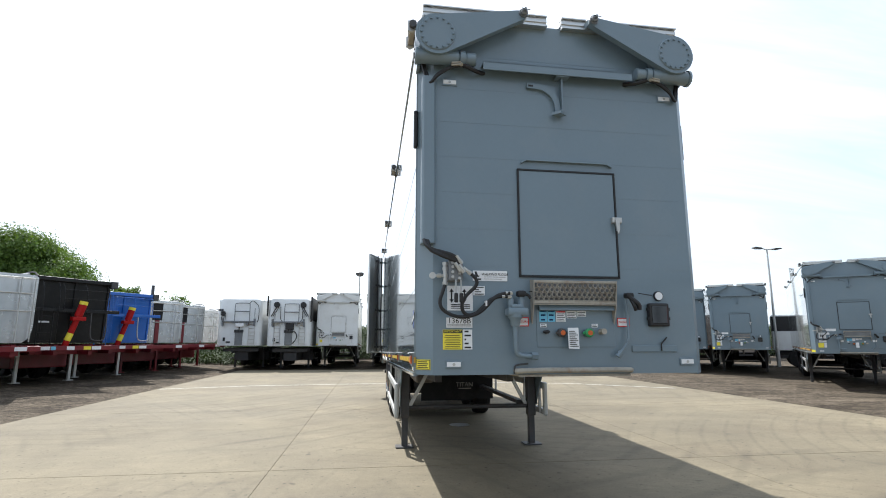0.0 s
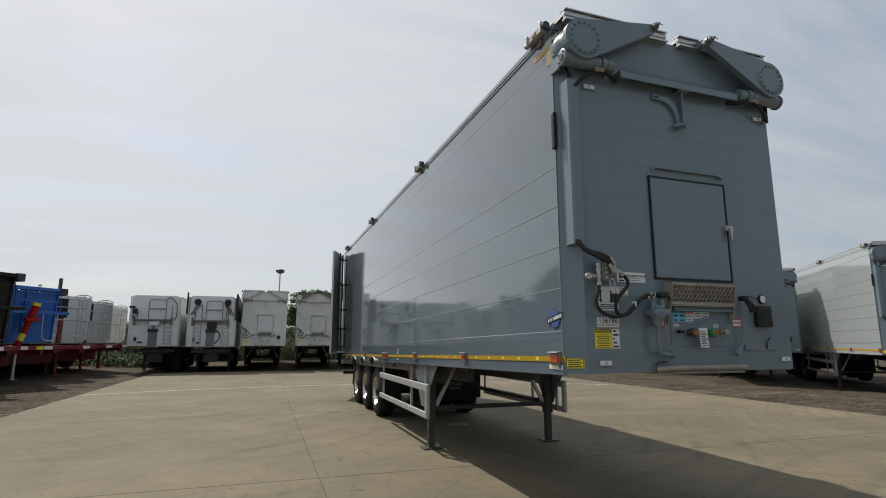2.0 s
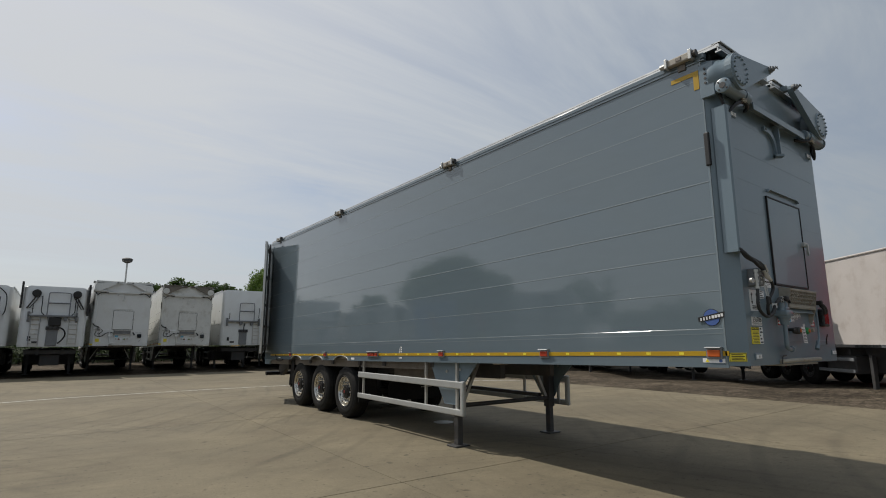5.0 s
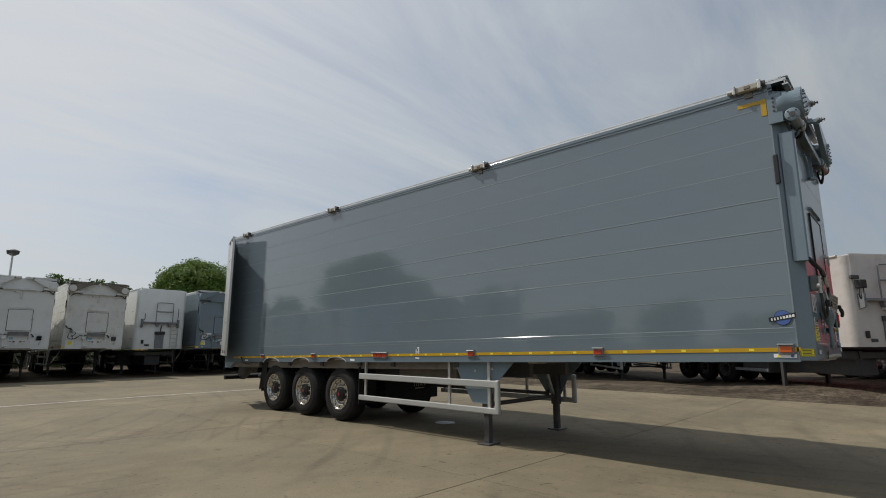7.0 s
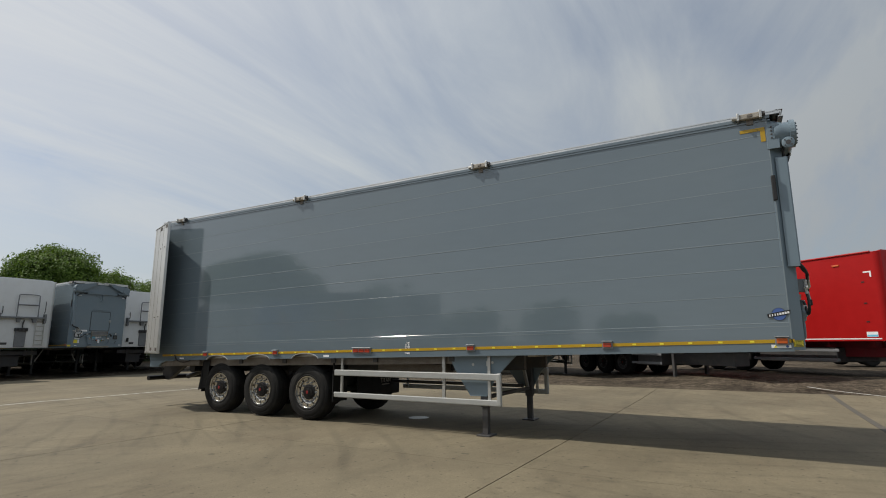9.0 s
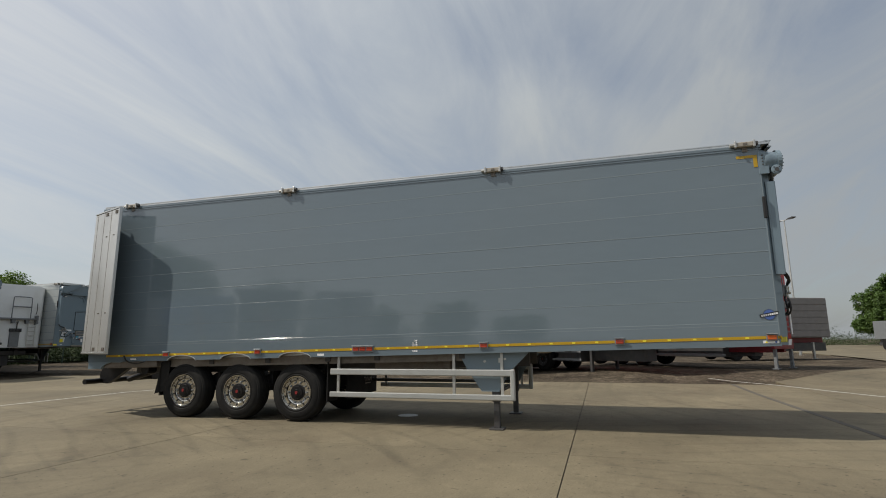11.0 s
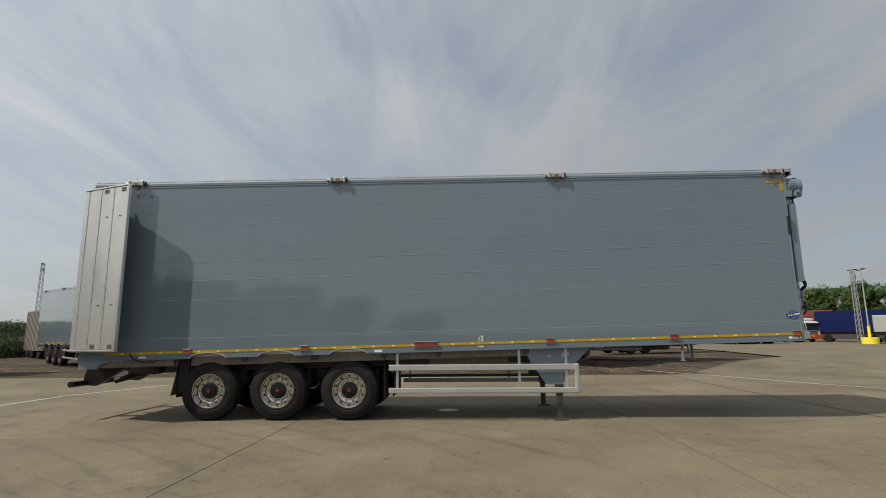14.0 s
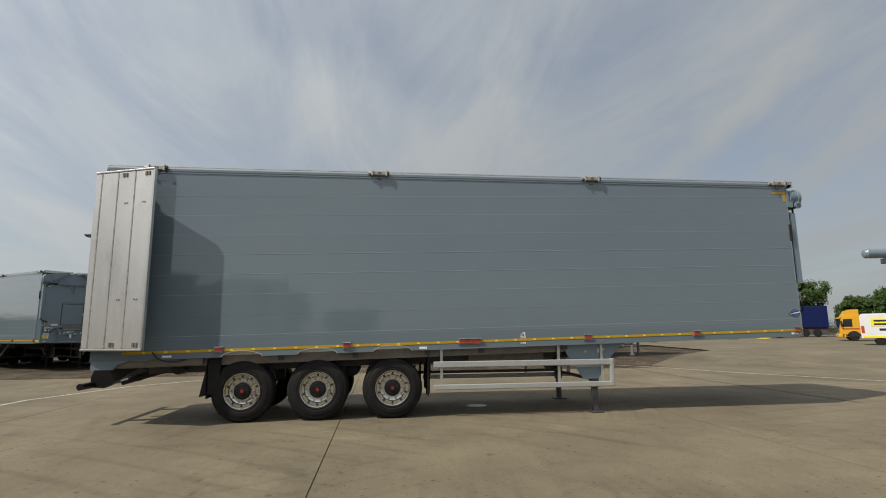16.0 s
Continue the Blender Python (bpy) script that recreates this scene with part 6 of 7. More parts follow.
        tube(bm, [(1.75, -0.1, 3.78), (1.9, -0.1, 3.95), (2.15, -0.1, 3.75), (2.28, -0.1, 3.55), (2.28, -0.08, 2.9), (2.2, -0.05, 2.7)], 0.02, 8, 2)
        part("cable_hose", bm, HOSE, T)
    if extras == "rollers":
        for x in (0.5, 2.0):
            r_ = part("sheet_roller", lathe(B(), (x, -0.16, 3.72), (0, 1, 0), [(0, 0.12), (0.02, 0.17), (0.14, 0.17), (0.16, 0.12)], 20), INK, T, "black sheeting roller")
            d = -1 if x < 1 else 1
            bm = B()
            tube(bm, [(x, -0.1, 3.6), (x + d * 0.16, -0.08, 3.3), (x + d * 0.3, -0.06, 3.05)], 0.03, 8)
            tube(bm, [(x - d * 0.12, -0.1, 3.6), (x + d * 0.05, -0.08, 3.3), (x + d * 0.2, -0.06, 3.05)], 0.02, 8)
            part("roller_arm", bm, CHASSIS, r_)
        part("rolled_sheet", box(B(), w - 0.02, w + 0.05, 0.0, length, 2.85, top + 0.04, 0.02), INK, T, "black rolled cover sheet")
        part("sheet_post", box(B(), -0.06, 0.02, -0.06, 0.08, 3.05, top + 0.08, 0.015), INK, T, "black sheeting post")
        part("sheet_post", box(B(), w - 0.03, w + 0.06, -0.08, 0.0, 2.75, top + 0.06, 0.015), INK, T, "black sheeting post")
        part("ram_mount", box(B(), 1.03, 1.5, -0.16, 0.0, 2.28, 2.66, 0.03), INK, T, "black upper ram mount")
        bm = B()
        tube(bm, [(0.72, -0.1, 3.6), (0.74, -0.1, 3.2), (0.72, -0.12, 2.9), (0.85, -0.1, 2.76)], 0.018, 8, 2)
        tube(bm, [(1.98, -0.1, 3.6), (1.96, -0.1, 3.2), (1.98, -0.12, 2.9), (1.86, -0.1, 2.76)], 0.018, 8, 2)
        tube(bm, [(1.4, -0.1, 2.22), (1.62, -0.14, 2.15), (1.72, -0.14, 1.9), (1.6, -0.12, 1.65), (1.45, -0.1, 1.5)], 0.03, 8, 2)
        part("cable_hose", bm, HOSE, T)
    bm = B()
    for z in (1.9, 2.55, 3.3):
        for y in (0.6,):
            box(bm, -0.015, 0.0, y - 0.05, y + 0.05, z - 0.02, z + 0.02)
    part("side_clip", bm, INK, T)
    if extras == "red":
        part("contour_mark", box(B(), -0.006, 0.001, 0.3, 0.55, 3.62, 3.67), LABEL, T)
        part("contour_mark", box(B(), -0.006, 0.001, 0.3, 0.35, 3.45, 3.62), LABEL, T)
        part("contour_line", box(B(), -0.006, 0.001, 0.25, length, base + 0.06, base + 0.1), LABEL, T)
        s_ = part("sticker", box(B(), -0.006, 0.001, 0.35, 0.7, base + 0.14, base + 0.32), LABEL, T)
        part("sticker_band", box(B(), -0.008, -0.005, 0.36, 0.69, base + 0.15, base + 0.22), CYAN, s_)
        part("side_lamp", box(B(), -0.03, 0.001, 1.3, 1.55, 3.96, 4.02, 0.01), ORANGE, T)
        part("edge_strip", box(B(), w - 0.12, w + 0.01, -0.012, 0.2, 1.4, 2.6, 0.01), LABEL, T)
    if extras == "red":
        beam = part("front_beam", box(B(), 0.4, w - 0.3, -0.1, 0.05, 0.8, 1.2, 0.01), DARK_RED, T, "dark red chassis front beam")
        for x in (0.55, 1.62):
            part("marker_plate", hexa(B(), [(x, -0.106, 0.95), (x + 0.3, -0.106, 0.95), (x + 0.3, -0.098, 0.95), (x, -0.098, 0.95)], [(x + 0.15, -0.106, 1.2), (x + 0.4, -0.106, 1.2), (x + 0.4, -0.098, 1.2), (x + 0.15, -0.098, 1.2)]), LABEL, beam, "white slanted marker plate")
        for x in (0.7, w - 0.9):
            part("neck_beam", box(B(), x, x + 0.2, 0.05, 2.6, 0.66, 0.98, 0.01), DARK_RED, T)
        running_gear(T, length, steel, axles, leg_y=0.0, leg_x=0.6, leg_mat=DULL_STEEL)
    else:
        running_gear(T, length, steel, axles)
    return T


smooth_tipper(placed(13.3, 4.95, RIGHT_ROW), "dusty off-white bulk tipper trailer, pink bounce light in its colour, with a front platform and ladder", PINK_BOUNCE_WHITE, top=4.2, extras="motor", axles=(5.9, 7.2, 8.5))
smooth_tipper(placed(15.9, 0.43, RIGHT_ROW), "glossy red bulk tipper trailer with white side stripe", RED, DARK_RED, top=4.5, base=1.23, extras="red", axles=(5.9, 7.2, 8.5))
smooth_tipper(placed(-8.5, 31.8, 0), "white bulk tipper trailer with a black sheeting motor", WHITE, top=4.1, extras="motor")
smooth_tipper(placed(-5.7, 31.6, 0), "white bulk tipper trailer with black sheeting rollers", WHITE, top=4.15, extras="rollers")
smooth_tipper(placed(3.2, 33.6, -3), "plain white bulk tipper trailer by the fence", WHITE, top=4.6)
smooth_tipper(placed(9.0, 33.8, -5), "cream-white bulk tipper trailer by the fence", WHITE, top=4.45)


# ---- open tippers on red chassis ----
def ram_tipper(m, label, paint, style, top=3.6, length=7.5):
    T = thing("tipper_trailer", m, label, "trailer", "tippers on red chassis")
    w = 2.45
    tank = style in ("silver", "pale")
    bm = B()
    if tank:
        prof = [(0.0, 1.9), (0.05, 1.6), (0.25, 1.42), (w - 0.25, 1.42), (w - 0.05, 1.6), (w, 1.9), (w, top - 0.06), (w - 0.1, top), (0.1, top), (0.0, top - 0.06)]
        prism(bm, prof, "y", 0.0, length)
        body = part("body", bm, paint, T)
        for i in range(3):
            part("top_rail", tube(B(), [(0.2 + 1.0 * i, 0.1, top + 0.04), (0.2 + 1.0 * i, length, top + 0.04)], 0.03, 6), STEEL, T)
        stripe = part("front_window", box(B(), 0.85, 1.35, -0.03, 0.01, 2.5, top - 0.1, 0.02), BLACK, T)
        part("centre_post", box(B(), 1.0, 1.2, -0.05, 0.01, 1.4, 2.5, 0.01), DARK_RED, T)
        for z in (2.4, 2.95, top - 0.12):
            part("front_rail", tube(B(), [(0.1, -0.12, z), (w - 0.1, -0.12, z)], 0.02, 6), STEEL, T)
        for x in (0.12, 0.7, w - 0.5, w - 0.12):
            part("front_upright", tube(B(), [(x, -0.12, 1.45), (x, -0.12, top - 0.1)], 0.02, 6), STEEL, T)
        for x in (0.05, w - 0.05):
            part("roll_hoop", tube(B(), [(x, -0.05, top), (x, 0.3, top + 0.16), (x, 1.0, top + 0.1)], 0.02, 6, 2), CHASSIS, T)
    else:
        hexa(bm, [(0.04, 0.0, 1.42), (w - 0.04, 0.0, 1.42), (w - 0.04, length, 1.42), (0.04, length, 1.42)], [(0.0, -0.12, top), (w, -0.12, top), (w, length, top), (0.0, length, top)])
        part("body", bm, paint, T)
        for x in (0.0, 1.22, w - 0.06):
            part("front_rib", hexa(B(), [(x, -0.05, 1.42), (x + 0.06, -0.05, 1.42), (x + 0.06, 0.02, 1.42), (x, 0.02, 1.42)], [(x, -0.165, top), (x + 0.06, -0.165, top), (x + 0.06, -0.1, top), (x, -0.1, top)]), paint, T)
        rails = BLACK if style == "black" else paint
        for z in (2.98, 3.3):
            part("guard_rail", tube(B(), [(0.75, -0.5, z), (2.3, -0.5, z)], 0.013, 6), rails, T)
        for x in (0.75, 1.5, 2.3):
            part("rail_upright", tube(B(), [(x, -0.5, 2.56), (x, -0.5, 3.3), (x, -0.2, top)], 0.013, 6, 1), rails, T)
        for x in (0.12, 0.62):
            part("ladder_stile", tube(B(), [(x, -0.46, 1.5), (x, -0.46, 3.3), (x, -0.2, top + 0.02)], 0.014, 6, 1), rails, T)
        part("platform_bar", box(B(), -0.02, w + 0.3, -0.42, -0.34, 2.5, 2.62, 0.01), paint, T)
        part("top_bar", box(B(), -0.08, w + 0.12, -0.3, -0.05, top - 0.04, top + 0.1, 0.02), paint, T)
        part("top_bracket", box(B(), w - 0.05, w + 0.2, -0.36, 0.1, top - 0.15, top + 0.12, 0.02), CHASSIS, T)
        part("sheet_roll", cyl(B(), (0.0, -0.05, top + 0.06), (0.0, length, top + 0.06), 0.08, 10), CHASSIS, T)
        bm = B()
        for x in (0.05, 0.5):
            tube(bm, [(x, -0.4, 1.3), (x, -0.4, 2.5)], 0.02, 6)
        for i in range(4):
            tube(bm, [(0.05, -0.4, 1.5 + 0.28 * i), (0.5, -0.4, 1.5 + 0.28 * i)], 0.016, 6)
        part("ladder", bm, paint, T)
        bm = B()
        tube(bm, [(1.75, -0.4, 2.5), (1.75, -0.42, 1.7), (1.85, -0.42, 1.5), (2.25, -0.42, 1.5), (2.3, -0.42, 1.7), (2.3, -0.4, 2.5)], 0.025, 8, 1)
        part("hose_loop", bm, STEEL if style == "blue" else CHASSIS, T)
        ram = part("tipping_ram", cyl(B(), (1.0, -0.3, 1.25), (1.28, -0.45, 2.35), 0.1, 16), RED, T, "red telescopic tipping ram")
        part("ram_stage", cyl(B(), (1.28, -0.45, 2.35), (1.38, -0.5, 2.78), 0.13, 16), RED, ram)
        part("ram_cap", cyl(B(), (1.38, -0.5, 2.78), (1.40, -0.51, 2.9), 0.135, 16), YELLOW_LIGHT, ram, "yellow ram cap")
        part("ram_band", cyl(B(), (1.06, -0.335, 1.5), (1.13, -0.37, 1.76), 0.105, 16), YELLOW_LIGHT, ram)
        part("ram_collar", box(B(), 1.05, 1.5, -0.58, -0.36, 2.2, 2.34, 0.02), RED, ram)
        if style == "blue":
            part("exhaust_post", box(B(), w + 0.02, w + 0.12, -0.1, 0.0, top - 0.1, top + 0.55, 0.01), CHASSIS, T)
        part("notice", box(B(), 0.2, 0.55, -0.08, -0.06, 2.12, 2.18), LABEL, T)
    front = part("front_beam", box(B(), -0.02, w + 0.02, -0.62, -0.5, 1.16, 1.32, 0.01), DARK_RED, T, "dark red chassis front beam")
    for x0, x1, mm in ((0.12, 0.42, LABEL), (0.45, 0.6, CYAN), (0.95, 1.2, LABEL), (1.5, 1.75, YELLOW_LIGHT), (1.78, 2.1, LABEL)):
        if not tank or x0 in (0.12, 1.78):
            part("marker_plate", box(B(), x0, x1, -0.626, -0.61, 1.18, 1.3), mm, front)
    for x in (0.6, w - 0.72):
        part("chassis_beam", box(B(), x, x + 0.12, -0.5, length - 0.4, 1.0, 1.36), DARK_RED, T)
    for y in (0.3, 1.6, 3.0, 4.6, length - 0.6):
        part("cross_member", box(B(), 0.2, w - 0.2, y - 0.07, y + 0.07, 1.02, 1.3), DARK_RED, T)
    for y in (1.0, 2.2, length - 4.6):
        part("outrigger", hexa(B(), [(0.0, y - 0.04, 1.2), (w, y - 0.04, 1.2), (w, y + 0.04, 1.2), (0.0, y + 0.04, 1.2)], [(0.0, y - 0.04, 1.36), (w, y - 0.04, 1.36), (w, y + 0.04, 1.36), (0.0, y + 0.04, 1.36)]), DARK_RED, T)
    part("underbody_box", box(B(), 0.3, w - 0.3, 1.7, 2.8, 0.5, 1.0, 0.03), DARK_RED, T, "dark red steel tool box")
    for x in (0.0, w - 0.05):
        part("side_beam", box(B(), x, x + 0.05, -0.5, length - 0.3, 1.2, 1.34, 0.01), DARK_RED, T)
    for x in (0.35, w - 0.35):
        leg = part("landing_leg", box(B(), x - 0.05, x + 0.05, 1.3, 1.41, 0.03, 1.1, 0.008), DARK_RED if tank else STEEL, T)
        part("foot", box(B(), x - 0.13, x + 0.13, 1.23, 1.48, 0.0, 0.03), DARK_RED if tank else STEEL, leg)
    for ax in (length - 3.6, length - 2.3, length - 1.0):
        part("axle", cyl(B(), (0.3, ax, 0.525), (w - 0.3, ax, 0.525), 0.07, 10), CHASSIS, T)
        part("spring", box(B(), 0.6, w - 0.6, ax - 0.2, ax + 0.1, 0.5, 1.02), CHASSIS, T)
        wheel(T, 0.118, ax, -1, chrome=False)
        wheel(T, w - 0.118, ax, 1, chrome=False)
    return T


SILVER = mat("pale_grey_panel", (0.62, 0.63, 0.63), 0.25, 0.65, var=0.1, coat=0.2, dirt=(0.4, 0.38, 0.35), dirt_amount=0.3)
LEFT_ROW = 54
for cx, cy, paint, style, top, lab in (
        (-10.05, 15.75, SILVER, "pale", 3.55, "pale grey tipper body with silver front rails on a red chassis"),
        (-9.65, 18.95, BLACK, "black", 3.62, "black open tipper with a red ram on red chassis"),
        (-9.4, 21.95, BLUE, "blue", 3.42, "bright blue open tipper with a red ram on red chassis"),
        (-9.1, 25.0, SILVER, "silver", 3.45, "silver tipper body with front rails on a red chassis"),
        (-9.0, 27.9, SILVER, "silver", 3.45, "silver tipper body with front rails on a red chassis"),
        (-8.95, 30.5, SILVER, "silver", 3.35, "silver tipper body at the end of the red chassis row")):
    c, s = math.cos(radians(LEFT_ROW)), math.sin(radians(LEFT_ROW))
    cx, cy = 0.25 + 1.1 * (cx - 0.25), 1.1 * cy
    ram_tipper(placed(cx - 1.225 * c, cy - 1.225 * s, LEFT_ROW, 0.0), lab, paint, style, top)


# ---- trees, fence and bank ----
def tree(x, y, h, r, leaf=LEAF, seed=1, clumps=110, per=45, size=0.22, trunk=0.28, label="leafy green tree beyond the yard", low=0.28):
    rnd = random.Random(seed)
    z0 = gh(x, y) - 0.1
    T = thing("tree", pose(x, y, z0), label, "tree", "trees round the yard")
    bm = B()
    top = h * 0.55
    pts = [(0, 0, 0), (rnd.uniform(-.2, .2), rnd.uniform(-.2, .2), top * 0.5), (rnd.uniform(-.3, .3), rnd.uniform(-.3, .3), top)]
    n = 10
    rows = []
    for i, p in enumerate(pts):
        rr = trunk * (1 - 0.32 * i)
        rows.append([bm.verts.new((p[0] + rr * math.cos(2 * math.pi * k / n), p[1] + rr * math.sin(2 * math.pi * k / n), p[2])) for k in range(n)])
    for a, b in zip(rows, rows[1:]):
        for k in range(n):
            bm.faces.new((a[k], a[(k + 1) % n], b[(k + 1) % n], b[k]))
    bm.faces.new(rows[-1])
    for i in range(9):
        a, zz = rnd.uniform(0, 6.28), rnd.uniform(0.3, 0.55) * h
        e = (0.72 * r * math.cos(a), 0.72 * r * math.sin(a), zz + rnd.uniform(0.12, 0.32) * h)
        cyl(bm, (0, 0, zz), e, trunk * 0.35, 6, trunk * 0.08)
    part("trunk", bm, BARK, T)
    vs, fs = [], []
    ch = h * (1 - low) / 2
    cz = h - ch
    lobes = [(rnd.uniform(-.58, .58) * r, rnd.uniform(-.58, .58) * r, cz + rnd.uniform(-.5, .62) * ch, rnd.uniform(.28, .48)) for _ in range(20)] + [(0, 0, cz, 0.72)]
    for _ in range(clumps):
        lx, ly, lz, ls = rnd.choice(lobes)
        d = Vector((rnd.gauss(0, 1), rnd.gauss(0, 1), rnd.gauss(0, 1))).normalized()
        k = rnd.uniform(0.45, 1.0) ** 0.5
        c = Vector((lx + d.x * r * ls * k, ly + d.y * r * ls * k, lz + d.z * ch * ls * k))
        cr = rnd.uniform(0.09, 0.17) * r
        for _ in range(per):
            o = Vector((rnd.gauss(0, 1), rnd.gauss(0, 1), rnd.gauss(0, 0.7))) * cr * 0.7
            o *= min(1.0, 1.15 * cr / max(o.length, 1e-4))
            nrm = (d + Vector((rnd.gauss(0, .7), rnd.gauss(0, .7), rnd.gauss(0.4, .7)))).normalized()
            u = nrm.orthogonal().normalized()
            v = nrm.cross(u)
            a = rnd.uniform(0, 6.28)
            u, v = math.cos(a) * u + math.sin(a) * v, -math.sin(a) * u + math.cos(a) * v
            s = size * rnd.uniform(0.6, 1.3)
            i = len(vs)
            p = c + o
            vs += [p - u * s, p - v * s * 0.55 + nrm * s * 0.15, p + u * s, p + v * s * 0.55 + nrm * s * 0.15]
            fs.append((i, i + 1, i + 2, i + 3))
    me = bpy.data.meshes.new("crown")
    me.from_pydata([tuple(v) for v in vs], [], fs)
    me.materials.append(leaf)
    ob = new("crown", me)
    ob.parent = T
    return T


tree(-28.6, 48, 9.9, 6.8, LEAF, 11, 4000, 60, 0.115, 0.5, "broad round green tree behind the tippers")
tree(-25.2, 58, 7.0, 2.4, LEAF, 12, 260, 40, 0.16, 0.2)
tree(-27.3, 78, 8.3, 2.6, LEAF, 13, 150, 16, 0.14, 0.25, "thin pale tree in the distance")
tree(11.75, 47.5, 8.75, 3.35, LEAF, 14, 2300, 55, 0.095, 0.3, "round green tree behind the fence row")
tree(16.4, 46.5, 7.3, 2.6, LEAF, 15, 800, 45, 0.09, 0.2, "small spreading tree behind the fence row")
for i, (x, y, h, r) in enumerate(((5.0, 100, 10.3, 3.6), (9.3, 100, 11.0, 3.8), (13.5, 102, 11.6, 4.2), (17.6, 101, 11.4, 4), (21.5, 100, 10.7, 3.8), (27, 99, 9.6, 4))):
    tree(x, y, h, r, LEAF_DARK, 20 + i, 300, 36, 0.22, 0.35, "distant green tree in a belt")
# trees beyond the tippers, whose reflections lie on the grey side
for i, (x, y, h, r) in enumerate(((-58, 53.3, 11.2, 5.3), (-47, 37, 4.6, 3.2), (-47, 31, 5.2, 3.4), (-49, 23.5, 5.9, 4.0), (-52, 16, 4.0, 3.4))):
    tree(x, y, h, r, LEAF, 60 + i, 260, 30, 0.2, 0.3, "green tree along the side of the yard", 0.05)
for x, y, h, r, seed in ((70.3, -32.6, 9.2, 3.5, 40), (70.6, -28.2, 8.9, 3.0, 47), (70.8, -42.6, 8.0, 3.2, 41), (67.4, -46.0, 8.4, 2.8, 42), (64.0, -51.0, 8.6, 3.9, 43), (58.6, -54.2, 6.0, 2.3, 44), (55.2, -57.4, 7.2, 3.0, 45), (78.5, -30.0, 8.6, 3.0, 46)):
    tree(x, y, h, r, LEAF_MID, seed, 620, 50, 0.14, 0.25, "green tree behind the parked lorries", 0.12)


def scrub(name, x0, x1, y0, y1, hmax, count, seed, label, lift=0.0):
    rnd = random.Random(seed)
    vs, fs = [], []
    for _ in range(count):
        x, y = rnd.uniform(x0, x1), rnd.uniform(y0, y1)
        hh = hmax * rnd.uniform(0.3, 1.0) * (0.6 + 0.4 * noise.noise((x * 0.25, y * 0.25, 3)))
        z = gh(x, y) + lift
        for _ in range(16):
            s = rnd.uniform(0.05, 0.14)
            a, b = rnd.uniform(0, 6.28), rnd.uniform(0.2, 1.2)
            u = Vector((math.cos(a) * math.cos(b), math.sin(a) * math.cos(b), math.sin(b)))
            v = Vector((-math.sin(a), math.cos(a), 0))
            p = Vector((x + rnd.gauss(0, .2), y + rnd.gauss(0, .2), z + rnd.uniform(0, hh)))
            i = len(vs)
            vs += [p - u * s, p - v * s * 0.4, p + u * s, p + v * s * 0.4]
            fs.append((i, i + 1, i + 2, i + 3))
    me = bpy.data.meshes.new(name)
    me.from_pydata([tuple(v) for v in vs], [], fs)
    me.materials.append(WEED)
    return tagged(new(name, me), label, "weeds", kind="stuff")


scrub("weeds", -32, 45, 47.2, 52, 2.9, 7500, 5, "tall green weeds and brambles behind the fence")
scrub("weeds", -30, -7, 38, 46, 1.1, 2600, 6, "rough green grass and weeds by the fence")
scrub("bushes", 84, 98, -92, -22, 4.5, 2600, 8, "dark hedge below the trees behind the lorries")


def bank():
    """A rough grassy bank beyond the fence."""
    xs = [-28 + 2.0 * i for i in range(54)]
    prof = ((51.5, 0.0), (54.0, 1.1), (57.0, 2.3), (60.0, 2.9), (66.0, 3.1), (76.0, 2.4), (90.0, 0.0))
    vs = []
    for y, h in prof:
        for x in xs:
            k = smoothstep(-27, -15, x) if x < 66 else 1 - smoothstep(66, 78, x)
            vs.append((x, y + 0.6 * noise.noise((x * 0.2, y * 0.2, 1)), gh(x, y) - 0.1 + h * k * (1 + 0.25 * noise.noise((x * 0.13, y * 0.2, 5)))))
    w = len(xs)
    fs = [(j * w + i, j * w + i + 1, (j + 1) * w + i + 1, (j + 1) * w + i) for j in range(len(prof) - 1) for i in range(w - 1)]
    me = bpy.data.meshes.new("bank")
    me.from_pydata(vs, [], fs)
    me.materials.append(BANK)
    me.polygons.foreach_set("use_smooth", [True] * len(fs))
    return tagged(new("bank", me), "rough grassy bank beyond the fence", "bank", kind="structure")


bank()
scrub("bushes", -18, 62, 53, 64, 2.0, 9000, 7, "low bushes on the bank beyond the fence", 1.9)
scrub("hedge", 8, 62, 48.2, 51.0, 2.4, 4200, 9, "dark dense hedge behind the mesh fence")


def fence(x0, x1, y):
    T = thing("fence", pose(x0, y, gh(x0, y)), "dark green welded mesh fence along the yard", "fence")
    n = int((x1 - x0) / 2.5)
    for i in range(n + 1):
        x = 2.5 * i
        z = gh(x0 + x, y) - gh(x0, y)
        part("post", box(B(), x - 0.03, x + 0.03, -0.03, 0.03, z - 0.05, z + 2.4), FENCE_GREEN, T)
    for k in range(9):
        z = 0.1 + 0.28 * k
        bm = B()
        tube(bm, [(2.5 * i, 0.0, gh(x0 + 2.5 * i, y) - gh(x0, y) + z) for i in range(n + 1)], 0.008, 4)
        part("wire", bm, FENCE_GREEN, T)
    return T


fence(-32, 45, 46.8)


